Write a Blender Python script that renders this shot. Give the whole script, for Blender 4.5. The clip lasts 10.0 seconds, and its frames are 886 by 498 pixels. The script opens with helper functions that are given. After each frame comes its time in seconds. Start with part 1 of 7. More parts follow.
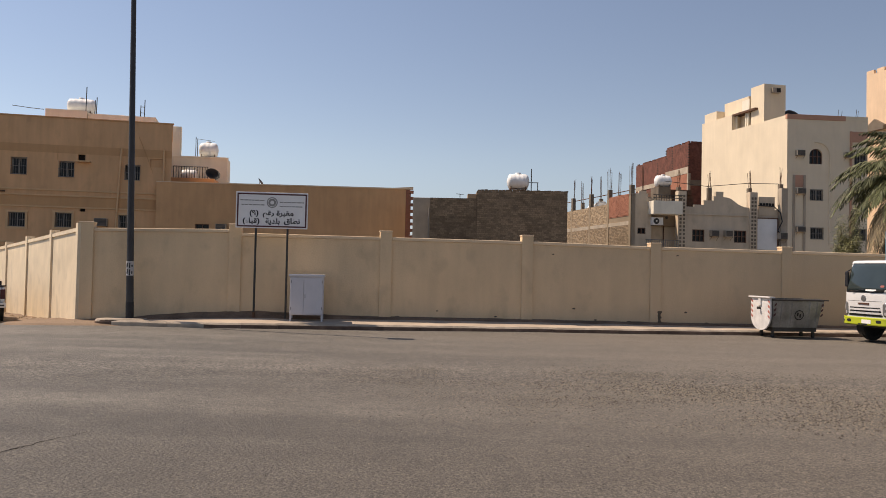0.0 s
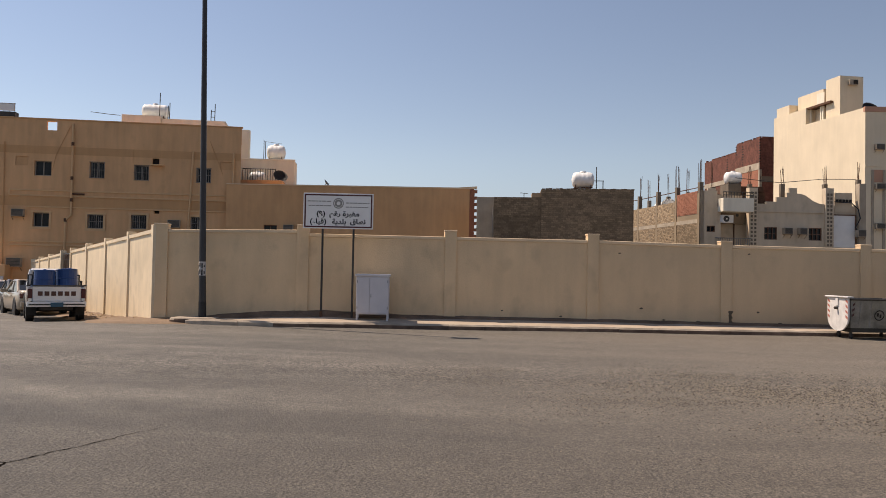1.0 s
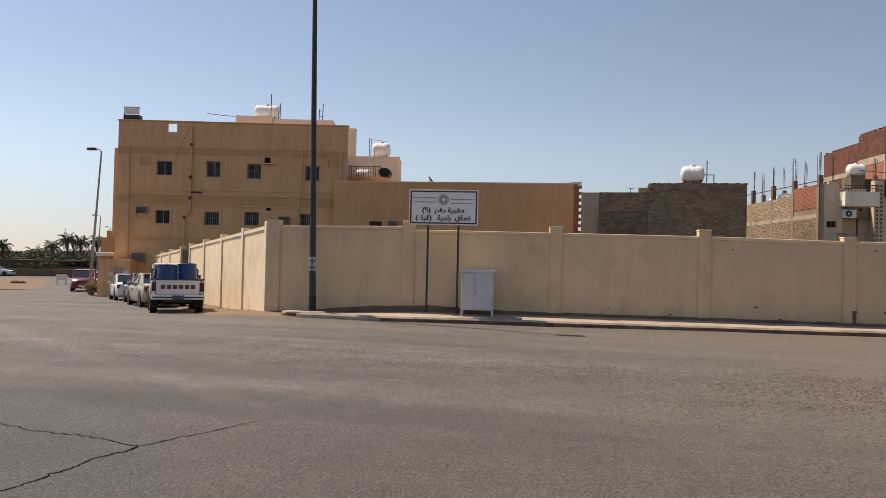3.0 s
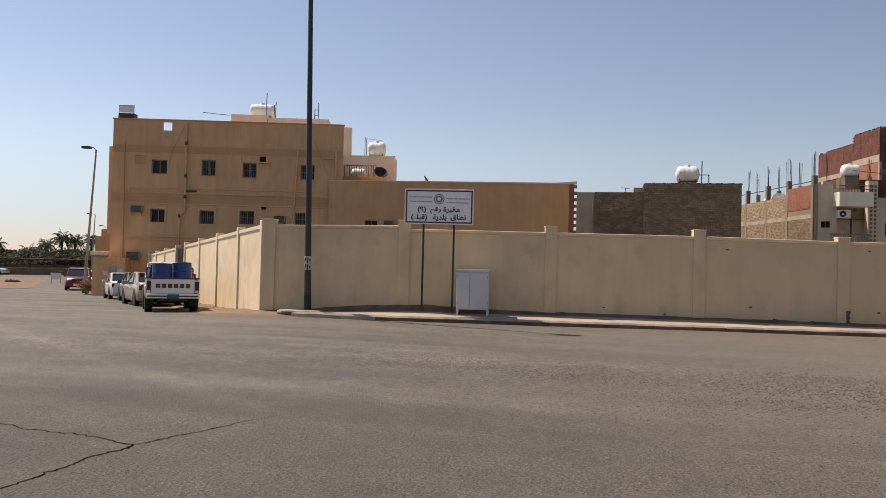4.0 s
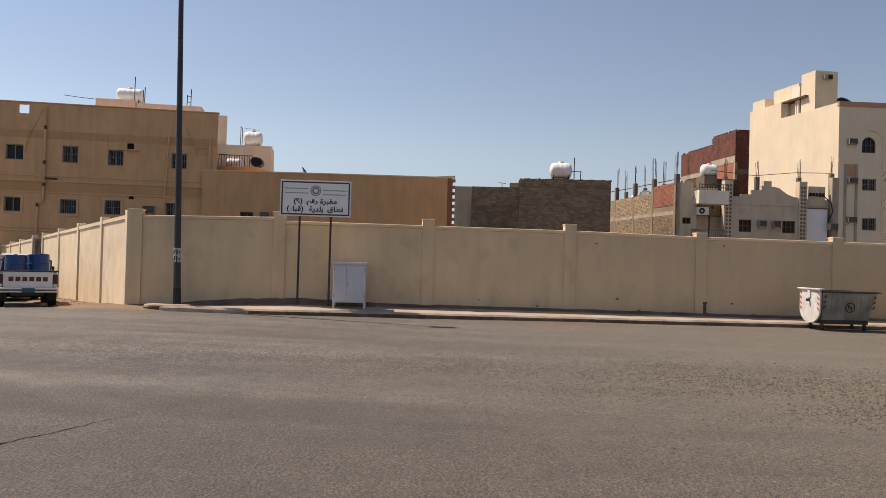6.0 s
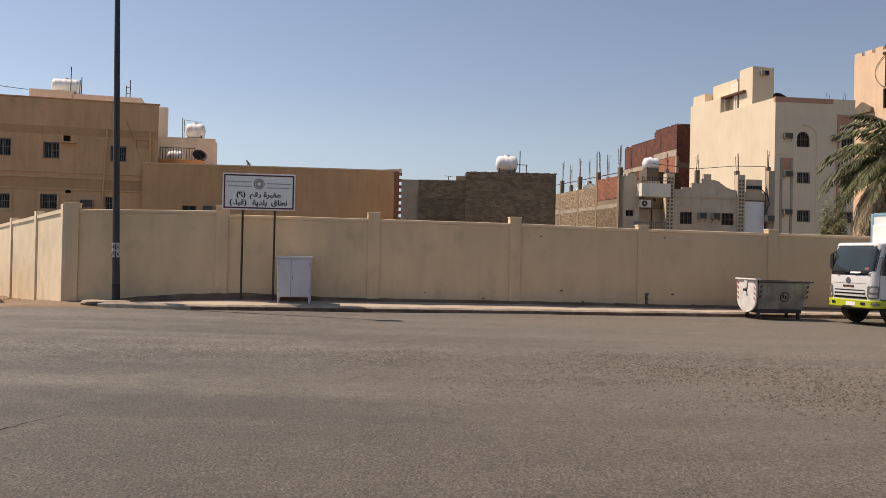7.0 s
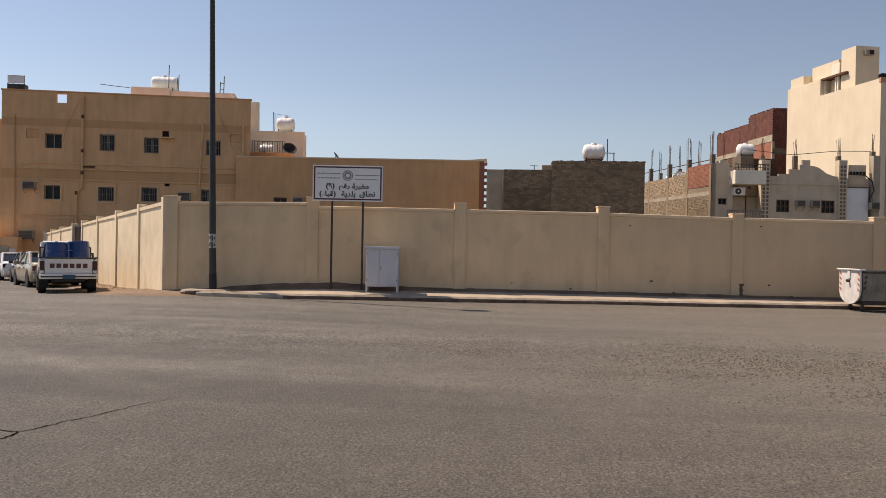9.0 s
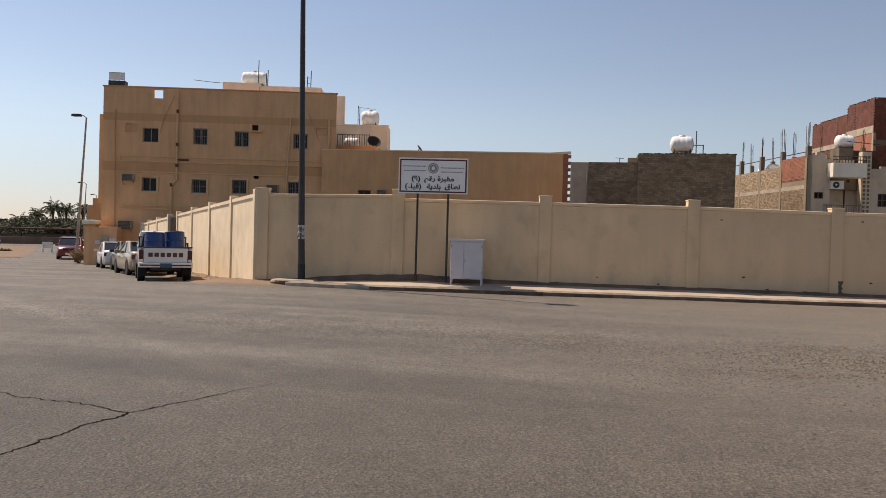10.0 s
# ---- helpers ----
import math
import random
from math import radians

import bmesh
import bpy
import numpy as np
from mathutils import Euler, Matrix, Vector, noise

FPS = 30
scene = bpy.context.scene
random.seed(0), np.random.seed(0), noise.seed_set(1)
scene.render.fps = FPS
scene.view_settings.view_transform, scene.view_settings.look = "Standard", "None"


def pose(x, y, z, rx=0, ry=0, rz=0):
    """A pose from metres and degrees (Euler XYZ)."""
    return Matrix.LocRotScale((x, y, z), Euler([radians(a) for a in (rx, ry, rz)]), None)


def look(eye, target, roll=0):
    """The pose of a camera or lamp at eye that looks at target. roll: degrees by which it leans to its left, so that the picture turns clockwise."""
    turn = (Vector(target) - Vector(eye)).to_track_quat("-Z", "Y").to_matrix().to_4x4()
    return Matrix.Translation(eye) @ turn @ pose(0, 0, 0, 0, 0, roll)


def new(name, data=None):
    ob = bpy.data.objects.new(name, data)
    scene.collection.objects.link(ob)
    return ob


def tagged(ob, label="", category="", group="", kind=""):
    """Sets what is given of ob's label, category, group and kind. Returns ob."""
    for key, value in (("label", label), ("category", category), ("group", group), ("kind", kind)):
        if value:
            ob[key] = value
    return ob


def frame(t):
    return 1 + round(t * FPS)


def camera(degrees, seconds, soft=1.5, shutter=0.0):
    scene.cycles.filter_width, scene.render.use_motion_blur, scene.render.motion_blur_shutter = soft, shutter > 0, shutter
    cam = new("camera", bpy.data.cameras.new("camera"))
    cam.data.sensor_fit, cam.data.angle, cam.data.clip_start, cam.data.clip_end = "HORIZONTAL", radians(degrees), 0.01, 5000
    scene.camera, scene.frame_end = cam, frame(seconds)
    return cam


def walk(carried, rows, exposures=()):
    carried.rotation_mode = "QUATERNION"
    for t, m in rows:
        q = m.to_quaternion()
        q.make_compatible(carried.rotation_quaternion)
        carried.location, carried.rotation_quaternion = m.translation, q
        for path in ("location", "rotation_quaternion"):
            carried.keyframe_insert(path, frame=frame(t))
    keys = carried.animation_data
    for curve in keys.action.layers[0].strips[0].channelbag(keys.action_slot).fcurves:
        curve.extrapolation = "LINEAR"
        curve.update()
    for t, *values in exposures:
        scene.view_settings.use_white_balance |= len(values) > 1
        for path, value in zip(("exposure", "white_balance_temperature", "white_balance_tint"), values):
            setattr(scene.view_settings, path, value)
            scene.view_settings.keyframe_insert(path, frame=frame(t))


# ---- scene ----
EXPO, KELVIN, TINT = -0.13, 7550, 18
cam = camera(57.97, 10.0, soft=0.8)
# seconds, eye x, y, z, yaw, pitch, roll
ROWS = [
    (0.0, 0.0000, -0.0000, 1.7000, 0.000, 1.600, -1.205),
    (0.5, -0.0160, 0.0062, 1.6984, 2.164, 1.531, -1.109),
    (1.0, -0.0289, -0.0117, 1.6980, 4.557, 1.477, -1.076),
    (1.5, -0.0620, -0.0094, 1.6964, 6.897, 1.391, -1.149),
    (2.0, -0.0818, -0.0035, 1.6947, 9.011, 1.252, -1.215),
    (2.5, -0.1016, -0.0052, 1.6930, 10.694, 1.147, -1.283),
    (3.0, -0.1115, -0.0091, 1.6964, 11.846, 1.043, -1.336),
    (4.5, -0.1126, -0.0303, 1.6937, 10.703, 0.929, -1.692),
    (5.0, -0.0894, -0.0236, 1.6967, 8.568, 0.886, -1.712),
    (5.5, -0.0598, 0.0031, 1.6912, 5.834, 0.847, -1.668),
    (6.0, -0.0336, 0.0182, 1.6882, 2.930, 0.743, -1.613),
    (7.5, 0.0449, 0.0189, 1.6877, -1.283, 0.138, -1.151),
    (8.0, 0.0454, 0.0029, 1.6869, -0.085, -0.044, -1.006),
    (8.5, 0.0185, 0.0130, 1.6889, 2.260, -0.228, -0.976),
    (9.0, -0.0223, 0.0264, 1.6858, 5.268, -0.479, -1.102),
    (9.5, -0.0895, 0.0165, 1.6811, 8.349, -0.793, -1.303),
    (10.0, -0.1504, 0.0229, 1.6765, 11.011, -1.117, -1.586),
]
walk(cam, [(t, pose(x, y, z, 90 + pitch, roll, yaw)) for t, x, y, z, yaw, pitch, roll in ROWS], exposures=[(0.0, EXPO, KELVIN, TINT), (10.0, EXPO, KELVIN, TINT)])

# ---- daylight ----
SUN_EL, SUN_AZ = 57.0, -73.4          # degrees; azimuth from +y towards +x
world = bpy.data.worlds.new("sky")
scene.world = world
world.use_nodes = True
wn = world.node_tree.nodes
sky = wn.new("ShaderNodeTexSky")
sky.sky_type, sky.sun_disc = "NISHITA", False
sky.sun_elevation, sky.sun_rotation = radians(SUN_EL), radians(SUN_AZ % 360)
sky.air_density, sky.dust_density, sky.ozone_density = 0.92, 0.05, 1.7
haze = wn.new("ShaderNodeHueSaturation")
haze.inputs["Saturation"].default_value = 0.94
world.node_tree.links.new(sky.outputs[0], haze.inputs["Color"])
# the sky brightens smoothly towards the sun's side
where = wn.new("ShaderNodeTexCoord")
aim = wn.new("ShaderNodeVectorMath")
aim.operation = "DOT_PRODUCT"
aim.inputs[1].default_value = (math.sin(radians(SUN_AZ)) * math.cos(radians(SUN_EL)), math.cos(radians(SUN_AZ)) * math.cos(radians(SUN_EL)), math.sin(radians(SUN_EL)))
glow = wn.new("ShaderNodeMapRange")
glow.inputs[1].default_value, glow.inputs[2].default_value, glow.inputs[3].default_value, glow.inputs[4].default_value = -1.0, 1.0, 0.46, 1.28
side = wn.new("ShaderNodeVectorMath")
side.operation = "SCALE"
world.node_tree.links.new(where.outputs["Generated"], aim.inputs[0])
world.node_tree.links.new(aim.outputs["Value"], glow.inputs[0])
world.node_tree.links.new(haze.outputs[0], side.inputs[0])
world.node_tree.links.new(glow.outputs[0], side.inputs["Scale"])
# grey dust haze lies low all round the horizon
height = wn.new("ShaderNodeSeparateXYZ")
world.node_tree.links.new(where.outputs["Generated"], height.inputs[0])
clear = wn.new("ShaderNodeMapRange")
clear.interpolation_type = "SMOOTHSTEP"
clear.inputs[1].default_value, clear.inputs[2].default_value = -0.02, 0.15
world.node_tree.links.new(height.outputs[2], clear.inputs[0])
dust = wn.new("ShaderNodeMix")
dust.data_type = "RGBA"
dust.inputs[6].default_value, dust.inputs[7].default_value = (0.58, 0.62, 0.80, 1), (1, 1, 1, 1)
world.node_tree.links.new(clear.outputs[0], dust.inputs[0])
air = wn.new("ShaderNodeVectorMath")
air.operation = "MULTIPLY"
world.node_tree.links.new(side.outputs[0], air.inputs[0])
world.node_tree.links.new(dust.outputs[2], air.inputs[1])
world.node_tree.links.new(air.outputs[0], wn["Background"].inputs[0])
wn["Background"].inputs[1].default_value = 0.130
sun = new("sun", bpy.data.lights.new("sun", "SUN"))
sun.data.energy, sun.data.angle, sun.data.color = 6.0, radians(0.55), (1.0, 0.935, 0.835)
to_sun = Vector((math.sin(radians(SUN_AZ)) * math.cos(radians(SUN_EL)), math.cos(radians(SUN_AZ)) * math.cos(radians(SUN_EL)), math.sin(radians(SUN_EL))))
sun.matrix_world = look(to_sun * 60, (0, 0, 0))


# ---- materials ----
def material(name, colour, rough=0.8, metal=0.0, grain=0.06, grain_size=0.02, blotch=0.12, blotch_size=1.5, bump=0.15, tint=None, streak=0.0, vary=0.0, spec=0.4, bump_size=None, stain=0.0):
    """A surface with fine grain, larger blotches, optional run-down streaks and per-piece variation, all at real size."""
    m = bpy.data.materials.new(name)
    m.use_nodes = True
    n, l = m.node_tree.nodes, m.node_tree.links
    b = n["Principled BSDF"]
    b.inputs["Roughness"].default_value, b.inputs["Metallic"].default_value = rough, metal
    b.inputs["Specular IOR Level"].default_value = spec
    geo = n.new("ShaderNodeNewGeometry")

    def noise_at(size, detail=4.0, stretch=None):
        t = n.new("ShaderNodeTexNoise")
        t.inputs["Scale"].default_value, t.inputs["Detail"].default_value = 1.0 / size, detail
        if stretch:
            mp = n.new("ShaderNodeMapping")
            mp.inputs["Scale"].default_value = stretch
            l.new(geo.outputs["Position"], mp.inputs[0])
            l.new(mp.outputs[0], t.inputs["Vector"])
        else:
            l.new(geo.outputs["Position"], t.inputs["Vector"])
        return t.outputs["Fac"]

    def scaled(fac, amount):
        r = n.new("ShaderNodeMapRange")
        r.inputs[1].default_value, r.inputs[2].default_value = 0.25, 0.75
        r.inputs[3].default_value, r.inputs[4].default_value = 1.0 - amount, 1.0 + amount
        l.new(fac, r.inputs[0])
        return r.outputs[0]

    def times(a, c):
        v = n.new("ShaderNodeMath")
        v.operation = "MULTIPLY"
        l.new(a, v.inputs[0]), l.new(c, v.inputs[1])
        return v.outputs[0]

    value = times(scaled(noise_at(grain_size, 3.0), grain), scaled(noise_at(blotch_size), blotch))
    if streak:
        value = times(value, scaled(noise_at(0.35, 3.0, (1.0, 1.0, 0.12)), streak))
    if stain:
        r = n.new("ShaderNodeMapRange")
        r.inputs[1].default_value, r.inputs[2].default_value, r.inputs[3].default_value, r.inputs[4].default_value = 0.56, 0.72, 1.0, 1.0 - stain
        l.new(noise_at(0.55, 6.0, (1.0, 1.0, 0.7)), r.inputs[0])
        value = times(value, r.outputs[0])
    if vary:
        info = n.new("ShaderNodeObjectInfo")
        value = times(value, scaled(info.outputs["Random"], vary))
        value = times(value, scaled(geo.outputs["Random Per Island"], vary))
    mix = n.new("ShaderNodeMix")
    mix.data_type, mix.blend_type = "RGBA", "MIX"
    mix.inputs[6].default_value, mix.inputs[7].default_value = (*colour, 1), (*(tint or colour), 1)
    l.new(noise_at(blotch_size * 0.6, 5.0), mix.inputs[0])
    mul = n.new("ShaderNodeMix")
    mul.data_type, mul.blend_type = "RGBA", "MULTIPLY"
    mul.inputs[0].default_value = 1.0
    l.new(mix.outputs[2], mul.inputs[6]), l.new(value, mul.inputs[7])
    l.new(mul.outputs[2], b.inputs["Base Color"])
    if bump:
        bp = n.new("ShaderNodeBump")
        bp.inputs["Strength"].default_value, bp.inputs["Distance"].default_value = bump, 0.02
        l.new(noise_at(bump_size or grain_size * 1.5, 4.0), bp.inputs["Height"])
        l.new(bp.outputs[0], b.inputs["Normal"])
    return m


M = {}
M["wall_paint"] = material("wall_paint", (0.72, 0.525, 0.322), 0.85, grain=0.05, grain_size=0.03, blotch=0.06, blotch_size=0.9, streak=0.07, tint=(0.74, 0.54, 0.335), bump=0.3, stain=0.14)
# paler copy of the wall paint; sunlight on the side wall put into its colour
M["wall_sunlit"] = material("sunlit_wall_paint", (0.76, 0.62, 0.43), 0.85, grain=0.03, grain_size=0.03, blotch=0.10, blotch_size=0.7, streak=0.06, tint=(0.79, 0.64, 0.445), bump=0.12, stain=0.16)


def grey_along(m, grey_tone):
    """A greyer, darker tone over a painted wall, stronger and ragged further along the street."""
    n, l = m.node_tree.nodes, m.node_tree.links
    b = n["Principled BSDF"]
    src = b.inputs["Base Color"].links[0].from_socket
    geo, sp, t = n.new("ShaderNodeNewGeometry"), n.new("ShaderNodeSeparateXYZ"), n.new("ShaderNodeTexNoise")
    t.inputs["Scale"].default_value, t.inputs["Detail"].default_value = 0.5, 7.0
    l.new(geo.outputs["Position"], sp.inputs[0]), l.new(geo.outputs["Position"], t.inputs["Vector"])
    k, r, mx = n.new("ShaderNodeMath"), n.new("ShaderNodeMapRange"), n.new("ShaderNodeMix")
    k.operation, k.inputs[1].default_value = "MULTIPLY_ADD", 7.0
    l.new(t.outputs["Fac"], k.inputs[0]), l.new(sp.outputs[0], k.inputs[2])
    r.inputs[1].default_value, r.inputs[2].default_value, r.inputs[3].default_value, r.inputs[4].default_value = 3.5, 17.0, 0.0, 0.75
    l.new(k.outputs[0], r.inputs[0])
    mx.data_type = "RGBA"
    mx.inputs[7].default_value = (*grey_tone, 1)
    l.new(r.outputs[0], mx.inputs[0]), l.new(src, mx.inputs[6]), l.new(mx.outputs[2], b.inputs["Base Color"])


grey_along(M["wall_paint"], (0.45, 0.355, 0.245))
M["coping"] = material("coping_paint", (0.74, 0.56, 0.37), 0.85, blotch=0.1, blotch_size=0.6, bump=0.25)
M["ochre"] = material("ochre_plaster", (0.67, 0.385, 0.195), 0.88, grain=0.04, blotch=0.09, blotch_size=2.5, streak=0.10, tint=(0.70, 0.415, 0.22), bump=0.35, stain=0.09)
M["ochre_dark"] = material("ochre_band", (0.56, 0.315, 0.15), 0.88, grain=0.04, blotch=0.1, blotch_size=2.0, streak=0.06, bump=0.2)
M["ochre_trim"] = material("ochre_trim", (0.66, 0.42, 0.225), 0.85, blotch=0.1, blotch_size=0.8, bump=0.15)
M["brown"] = material("brown_render", (0.60, 0.33, 0.162), 0.9, grain=0.05, blotch=0.1, blotch_size=2.0, streak=0.09, tint=(0.60, 0.35, 0.175), bump=0.35, stain=0.07)
M["white_plaster"] = material("white_plaster", (0.79, 0.72, 0.58), 0.85, blotch=0.08, streak=0.06)
M["cream"] = material("cream_plaster", (0.76, 0.64, 0.47), 0.85, blotch=0.06, blotch_size=2.0, streak=0.04, tint=(0.72, 0.60, 0.43))
M["pink"] = material("peach_plaster", (0.74, 0.53, 0.35), 0.85, blotch=0.07, streak=0.06)
M["rose"] = material("rose_trim", (0.50, 0.27, 0.18), 0.85, blotch=0.1)
M["low_plaster"] = material("grey_beige_plaster", (0.62, 0.505, 0.375), 0.9, blotch=0.1, streak=0.08, tint=(0.54, 0.44, 0.32), stain=0.15)
M["block"] = material("concrete_block", (0.18, 0.126, 0.08), 0.95, grain=0.25, grain_size=0.07, blotch=0.2, blotch_size=0.8, vary=0.17, bump=0.6, tint=(0.25, 0.18, 0.115))
M["mortar"] = material("mortar", (0.155, 0.112, 0.072), 0.95, grain=0.1, bump=0.4)
M["tan_block"] = material("tan_block", (0.34, 0.255, 0.165), 0.95, grain=0.12, grain_size=0.05, vary=0.2, bump=0.5, tint=(0.27, 0.19, 0.12))
M["red_brick"] = material("red_brick", (0.105, 0.036, 0.024), 0.92, grain=0.32, grain_size=0.22, blotch=0.3, blotch_size=0.7, vary=0.2, bump=0.9, bump_size=0.25, tint=(0.095, 0.038, 0.027))
M["orange_brick"] = material("orange_brick", (0.33, 0.135, 0.082), 0.92, grain=0.2, grain_size=0.12, blotch=0.15, blotch_size=0.9, bump=0.4)
M["concrete"] = material("concrete", (0.40, 0.33, 0.25), 0.92, grain=0.08, blotch=0.15, blotch_size=0.7, streak=0.1, bump=0.3)
M["dark_gap"] = material("dark_interior", (0.03, 0.025, 0.02), 0.9, bump=0)
M["kerb"] = material("kerb_concrete", (0.40, 0.325, 0.25), 0.92, grain=0.18, blotch=0.35, blotch_size=0.4, vary=0.12, bump=0.5)
# shade on the road-facing kerb sides, put into a darker colour
M["kerb_shade"] = material("shaded_kerb_side", (0.105, 0.062, 0.044), 0.92, grain=0.25, blotch=0.45, blotch_size=0.35, vary=0.1, bump=0.6, tint=(0.20, 0.135, 0.10))
# soil colour that also carries the wall's shadow along its foot
M["soil_and_shade"] = material("soil_with_wall_shade", (0.16, 0.105, 0.07), 0.97, grain=0.3, grain_size=0.05, blotch=0.4, blotch_size=0.5, bump=0.9)
M["paving"] = material("paving", (0.40, 0.335, 0.265), 0.92, grain=0.1, blotch=0.2, blotch_size=0.8, bump=0.4, tint=(0.36, 0.27, 0.195))
M["soil"] = material("soil", (0.165, 0.112, 0.075), 0.97, grain=0.18, grain_size=0.05, blotch=0.2, blotch_size=0.8, bump=0.9, tint=(0.23, 0.16, 0.105))
M["rubble"] = material("rubble", (0.40, 0.29, 0.19), 0.95, grain=0.15, vary=0.25, bump=0.5)
M["chips"] = material("stone_chippings", (0.33, 0.28, 0.215), 0.9, grain=0.15, vary=0.6, bump=0.3)
M["steel_pole"] = material("painted_steel_pole", (0.045, 0.042, 0.042), 0.5, metal=0.0, grain=0.1, blotch=0.2, blotch_size=0.4, bump=0.08)
M["galv"] = material("galvanised_steel", (0.27, 0.27, 0.26), 0.5, metal=0.6, grain=0.1, grain_size=0.05, blotch=0.3, blotch_size=0.35, streak=0.22, bump=0.15)
M["bin_white"] = material("bin_panel", (0.62, 0.60, 0.58), 0.6, blotch=0.2, blotch_size=0.3, streak=0.15)
M["cabinet"] = material("cabinet_paint", (0.62, 0.585, 0.59), 0.5, grain=0.03, blotch=0.07, blotch_size=0.5, streak=0.05, bump=0.05)
M["white"] = material("white_paint", (0.78, 0.77, 0.74), 0.45, grain=0.02, blotch=0.06, blotch_size=0.5, bump=0.03)
M["tank"] = material("tank_plastic", (0.80, 0.79, 0.76), 0.45, grain=0.02, blotch=0.1, blotch_size=0.5, streak=0.06, bump=0.03)
M["black"] = material("black_plastic", (0.018, 0.018, 0.02), 0.5, blotch=0.2, bump=0.05)
M["rubber"] = material("tyre_rubber", (0.022, 0.021, 0.02), 0.85, blotch=0.2, bump=0.3)
M["dark_metal"] = material("dark_metal", (0.06, 0.055, 0.05), 0.6, metal=0.4, blotch=0.3, blotch_size=0.3, bump=0.1)
M["rust"] = material("rusty_steel", (0.12, 0.06, 0.035), 0.85, metal=0.2, grain=0.2, blotch=0.3, blotch_size=0.2, bump=0.3)
M["alu"] = material("alloy", (0.45, 0.45, 0.45), 0.35, metal=0.9, blotch=0.1, bump=0.03)
M["brown_frame"] = material("brown_frame", (0.15, 0.075, 0.045), 0.5, blotch=0.15, bump=0.05)
M["window_white"] = material("window_frame_paint", (0.30, 0.27, 0.23), 0.5, blotch=0.1, bump=0.03)
M["grille_paint"] = material("grille_paint", (0.24, 0.215, 0.19), 0.5, blotch=0.2, bump=0.03)
M["ac_grille"] = material("air_conditioner_grille", (0.13, 0.11, 0.09), 0.6, blotch=0.2, blotch_size=0.2, bump=0.05)
M["ac"] = material("air_conditioner_casing", (0.36, 0.30, 0.23), 0.6, blotch=0.2, blotch_size=0.3, streak=0.1)
M["sign_white"] = material("sign_face", (0.86, 0.83, 0.79), 0.45, grain=0.02, blotch=0.05, blotch_size=0.4, bump=0.02)
M["sign_black"] = material("sign_ink", (0.025, 0.022, 0.022), 0.5, bump=0)
M["sign_grey"] = material("sign_grey_ink", (0.30, 0.28, 0.25), 0.5, bump=0)
M["sign_maroon"] = material("sign_border", (0.10, 0.028, 0.028), 0.5, bump=0)
M["red_stripe"] = material("red_reflector", (0.40, 0.13, 0.10), 0.4, blotch=0.2, bump=0)


def glass_material(name, colour, rough=0.06, spec=0.5):
    m = material(name, colour, rough, grain=0.02, blotch=0.25, blotch_size=0.9, bump=0.0, spec=spec)
    return m


M["window_glass"] = glass_material("window_glass", (0.012, 0.012, 0.013), 0.2, 0.25)
M["car_glass"] = glass_material("car_glass", (0.02, 0.022, 0.024), 0.05, 0.6)


def car_paint(name, colour, rough=0.28):
    m = material(name, colour, rough, grain=0.03, blotch=0.08, blotch_size=0.6, bump=0.0, spec=0.5)
    m.node_tree.nodes["Principled BSDF"].inputs["Coat Weight"].default_value = 0.5
    return m


# ---- mesh helpers ----
def thing(name, label, category, m=None, group="", kind=""):
    ob = new(name)
    ob.empty_display_size = 0.2
    if m is not None:
        ob.matrix_world = m
    return tagged(ob, label, category, group, kind)


def mesh_of(name, bm, mat, smooth=False):
    me = bpy.data.meshes.new(name)
    bmesh.ops.recalc_face_normals(bm, faces=bm.faces[:])
    if smooth:
        for f in bm.faces:
            f.smooth = True
    bm.to_mesh(me)
    bm.free()
    me.materials.append(mat)
    return me


def part(name, bm, mat, parent, label="", smooth=False, kind=""):
    ob = new(name, bm if isinstance(bm, bpy.types.Mesh) else mesh_of(name, bm, mat, smooth))
    ob.parent = parent
    return tagged(ob, label, kind=kind)


def box(bm, x0, x1, y0, y1, z0, z1, bevel=0.0):
    r = bmesh.ops.create_cube(bm, size=1.0, matrix=Matrix.Translation(((x0 + x1) / 2, (y0 + y1) / 2, (z0 + z1) / 2)) @ Matrix.Diagonal((abs(x1 - x0), abs(y1 - y0), abs(z1 - z0), 1)))
    if bevel:
        es = list({e for v in r["verts"] for e in v.link_edges})
        bmesh.ops.bevel(bm, geom=es, offset=bevel, segments=2, affect="EDGES", profile=0.6)
    return bm


def cube(x0, x1, y0, y1, z0, z1, bevel=0.0):
    return box(bmesh.new(), x0, x1, y0, y1, z0, z1, bevel)


def rod(bm, a, b, r0, r1=None, seg=8):
    a, b = Vector(a), Vector(b)
    d = b - a
    m = Matrix.Translation((a + b) / 2) @ d.to_track_quat("Z", "Y").to_matrix().to_4x4()
    bmesh.ops.create_cone(bm, cap_ends=True, segments=seg, radius1=r0, radius2=r0 if r1 is None else r1, depth=d.length, matrix=m)
    return bm


def prism(bm, outline, y0, y1):
    """A solid from an outline in the x-z plane, between two y."""
    f = [bm.verts.new((x, y0, z)) for x, z in outline]
    b = [bm.verts.new((x, y1, z)) for x, z in outline]
    bm.faces.new(f), bm.faces.new(b[::-1])
    for i in range(len(f)):
        j = (i + 1) % len(f)
        bm.faces.new((f[i], f[j], b[j], b[i]))
    return bm


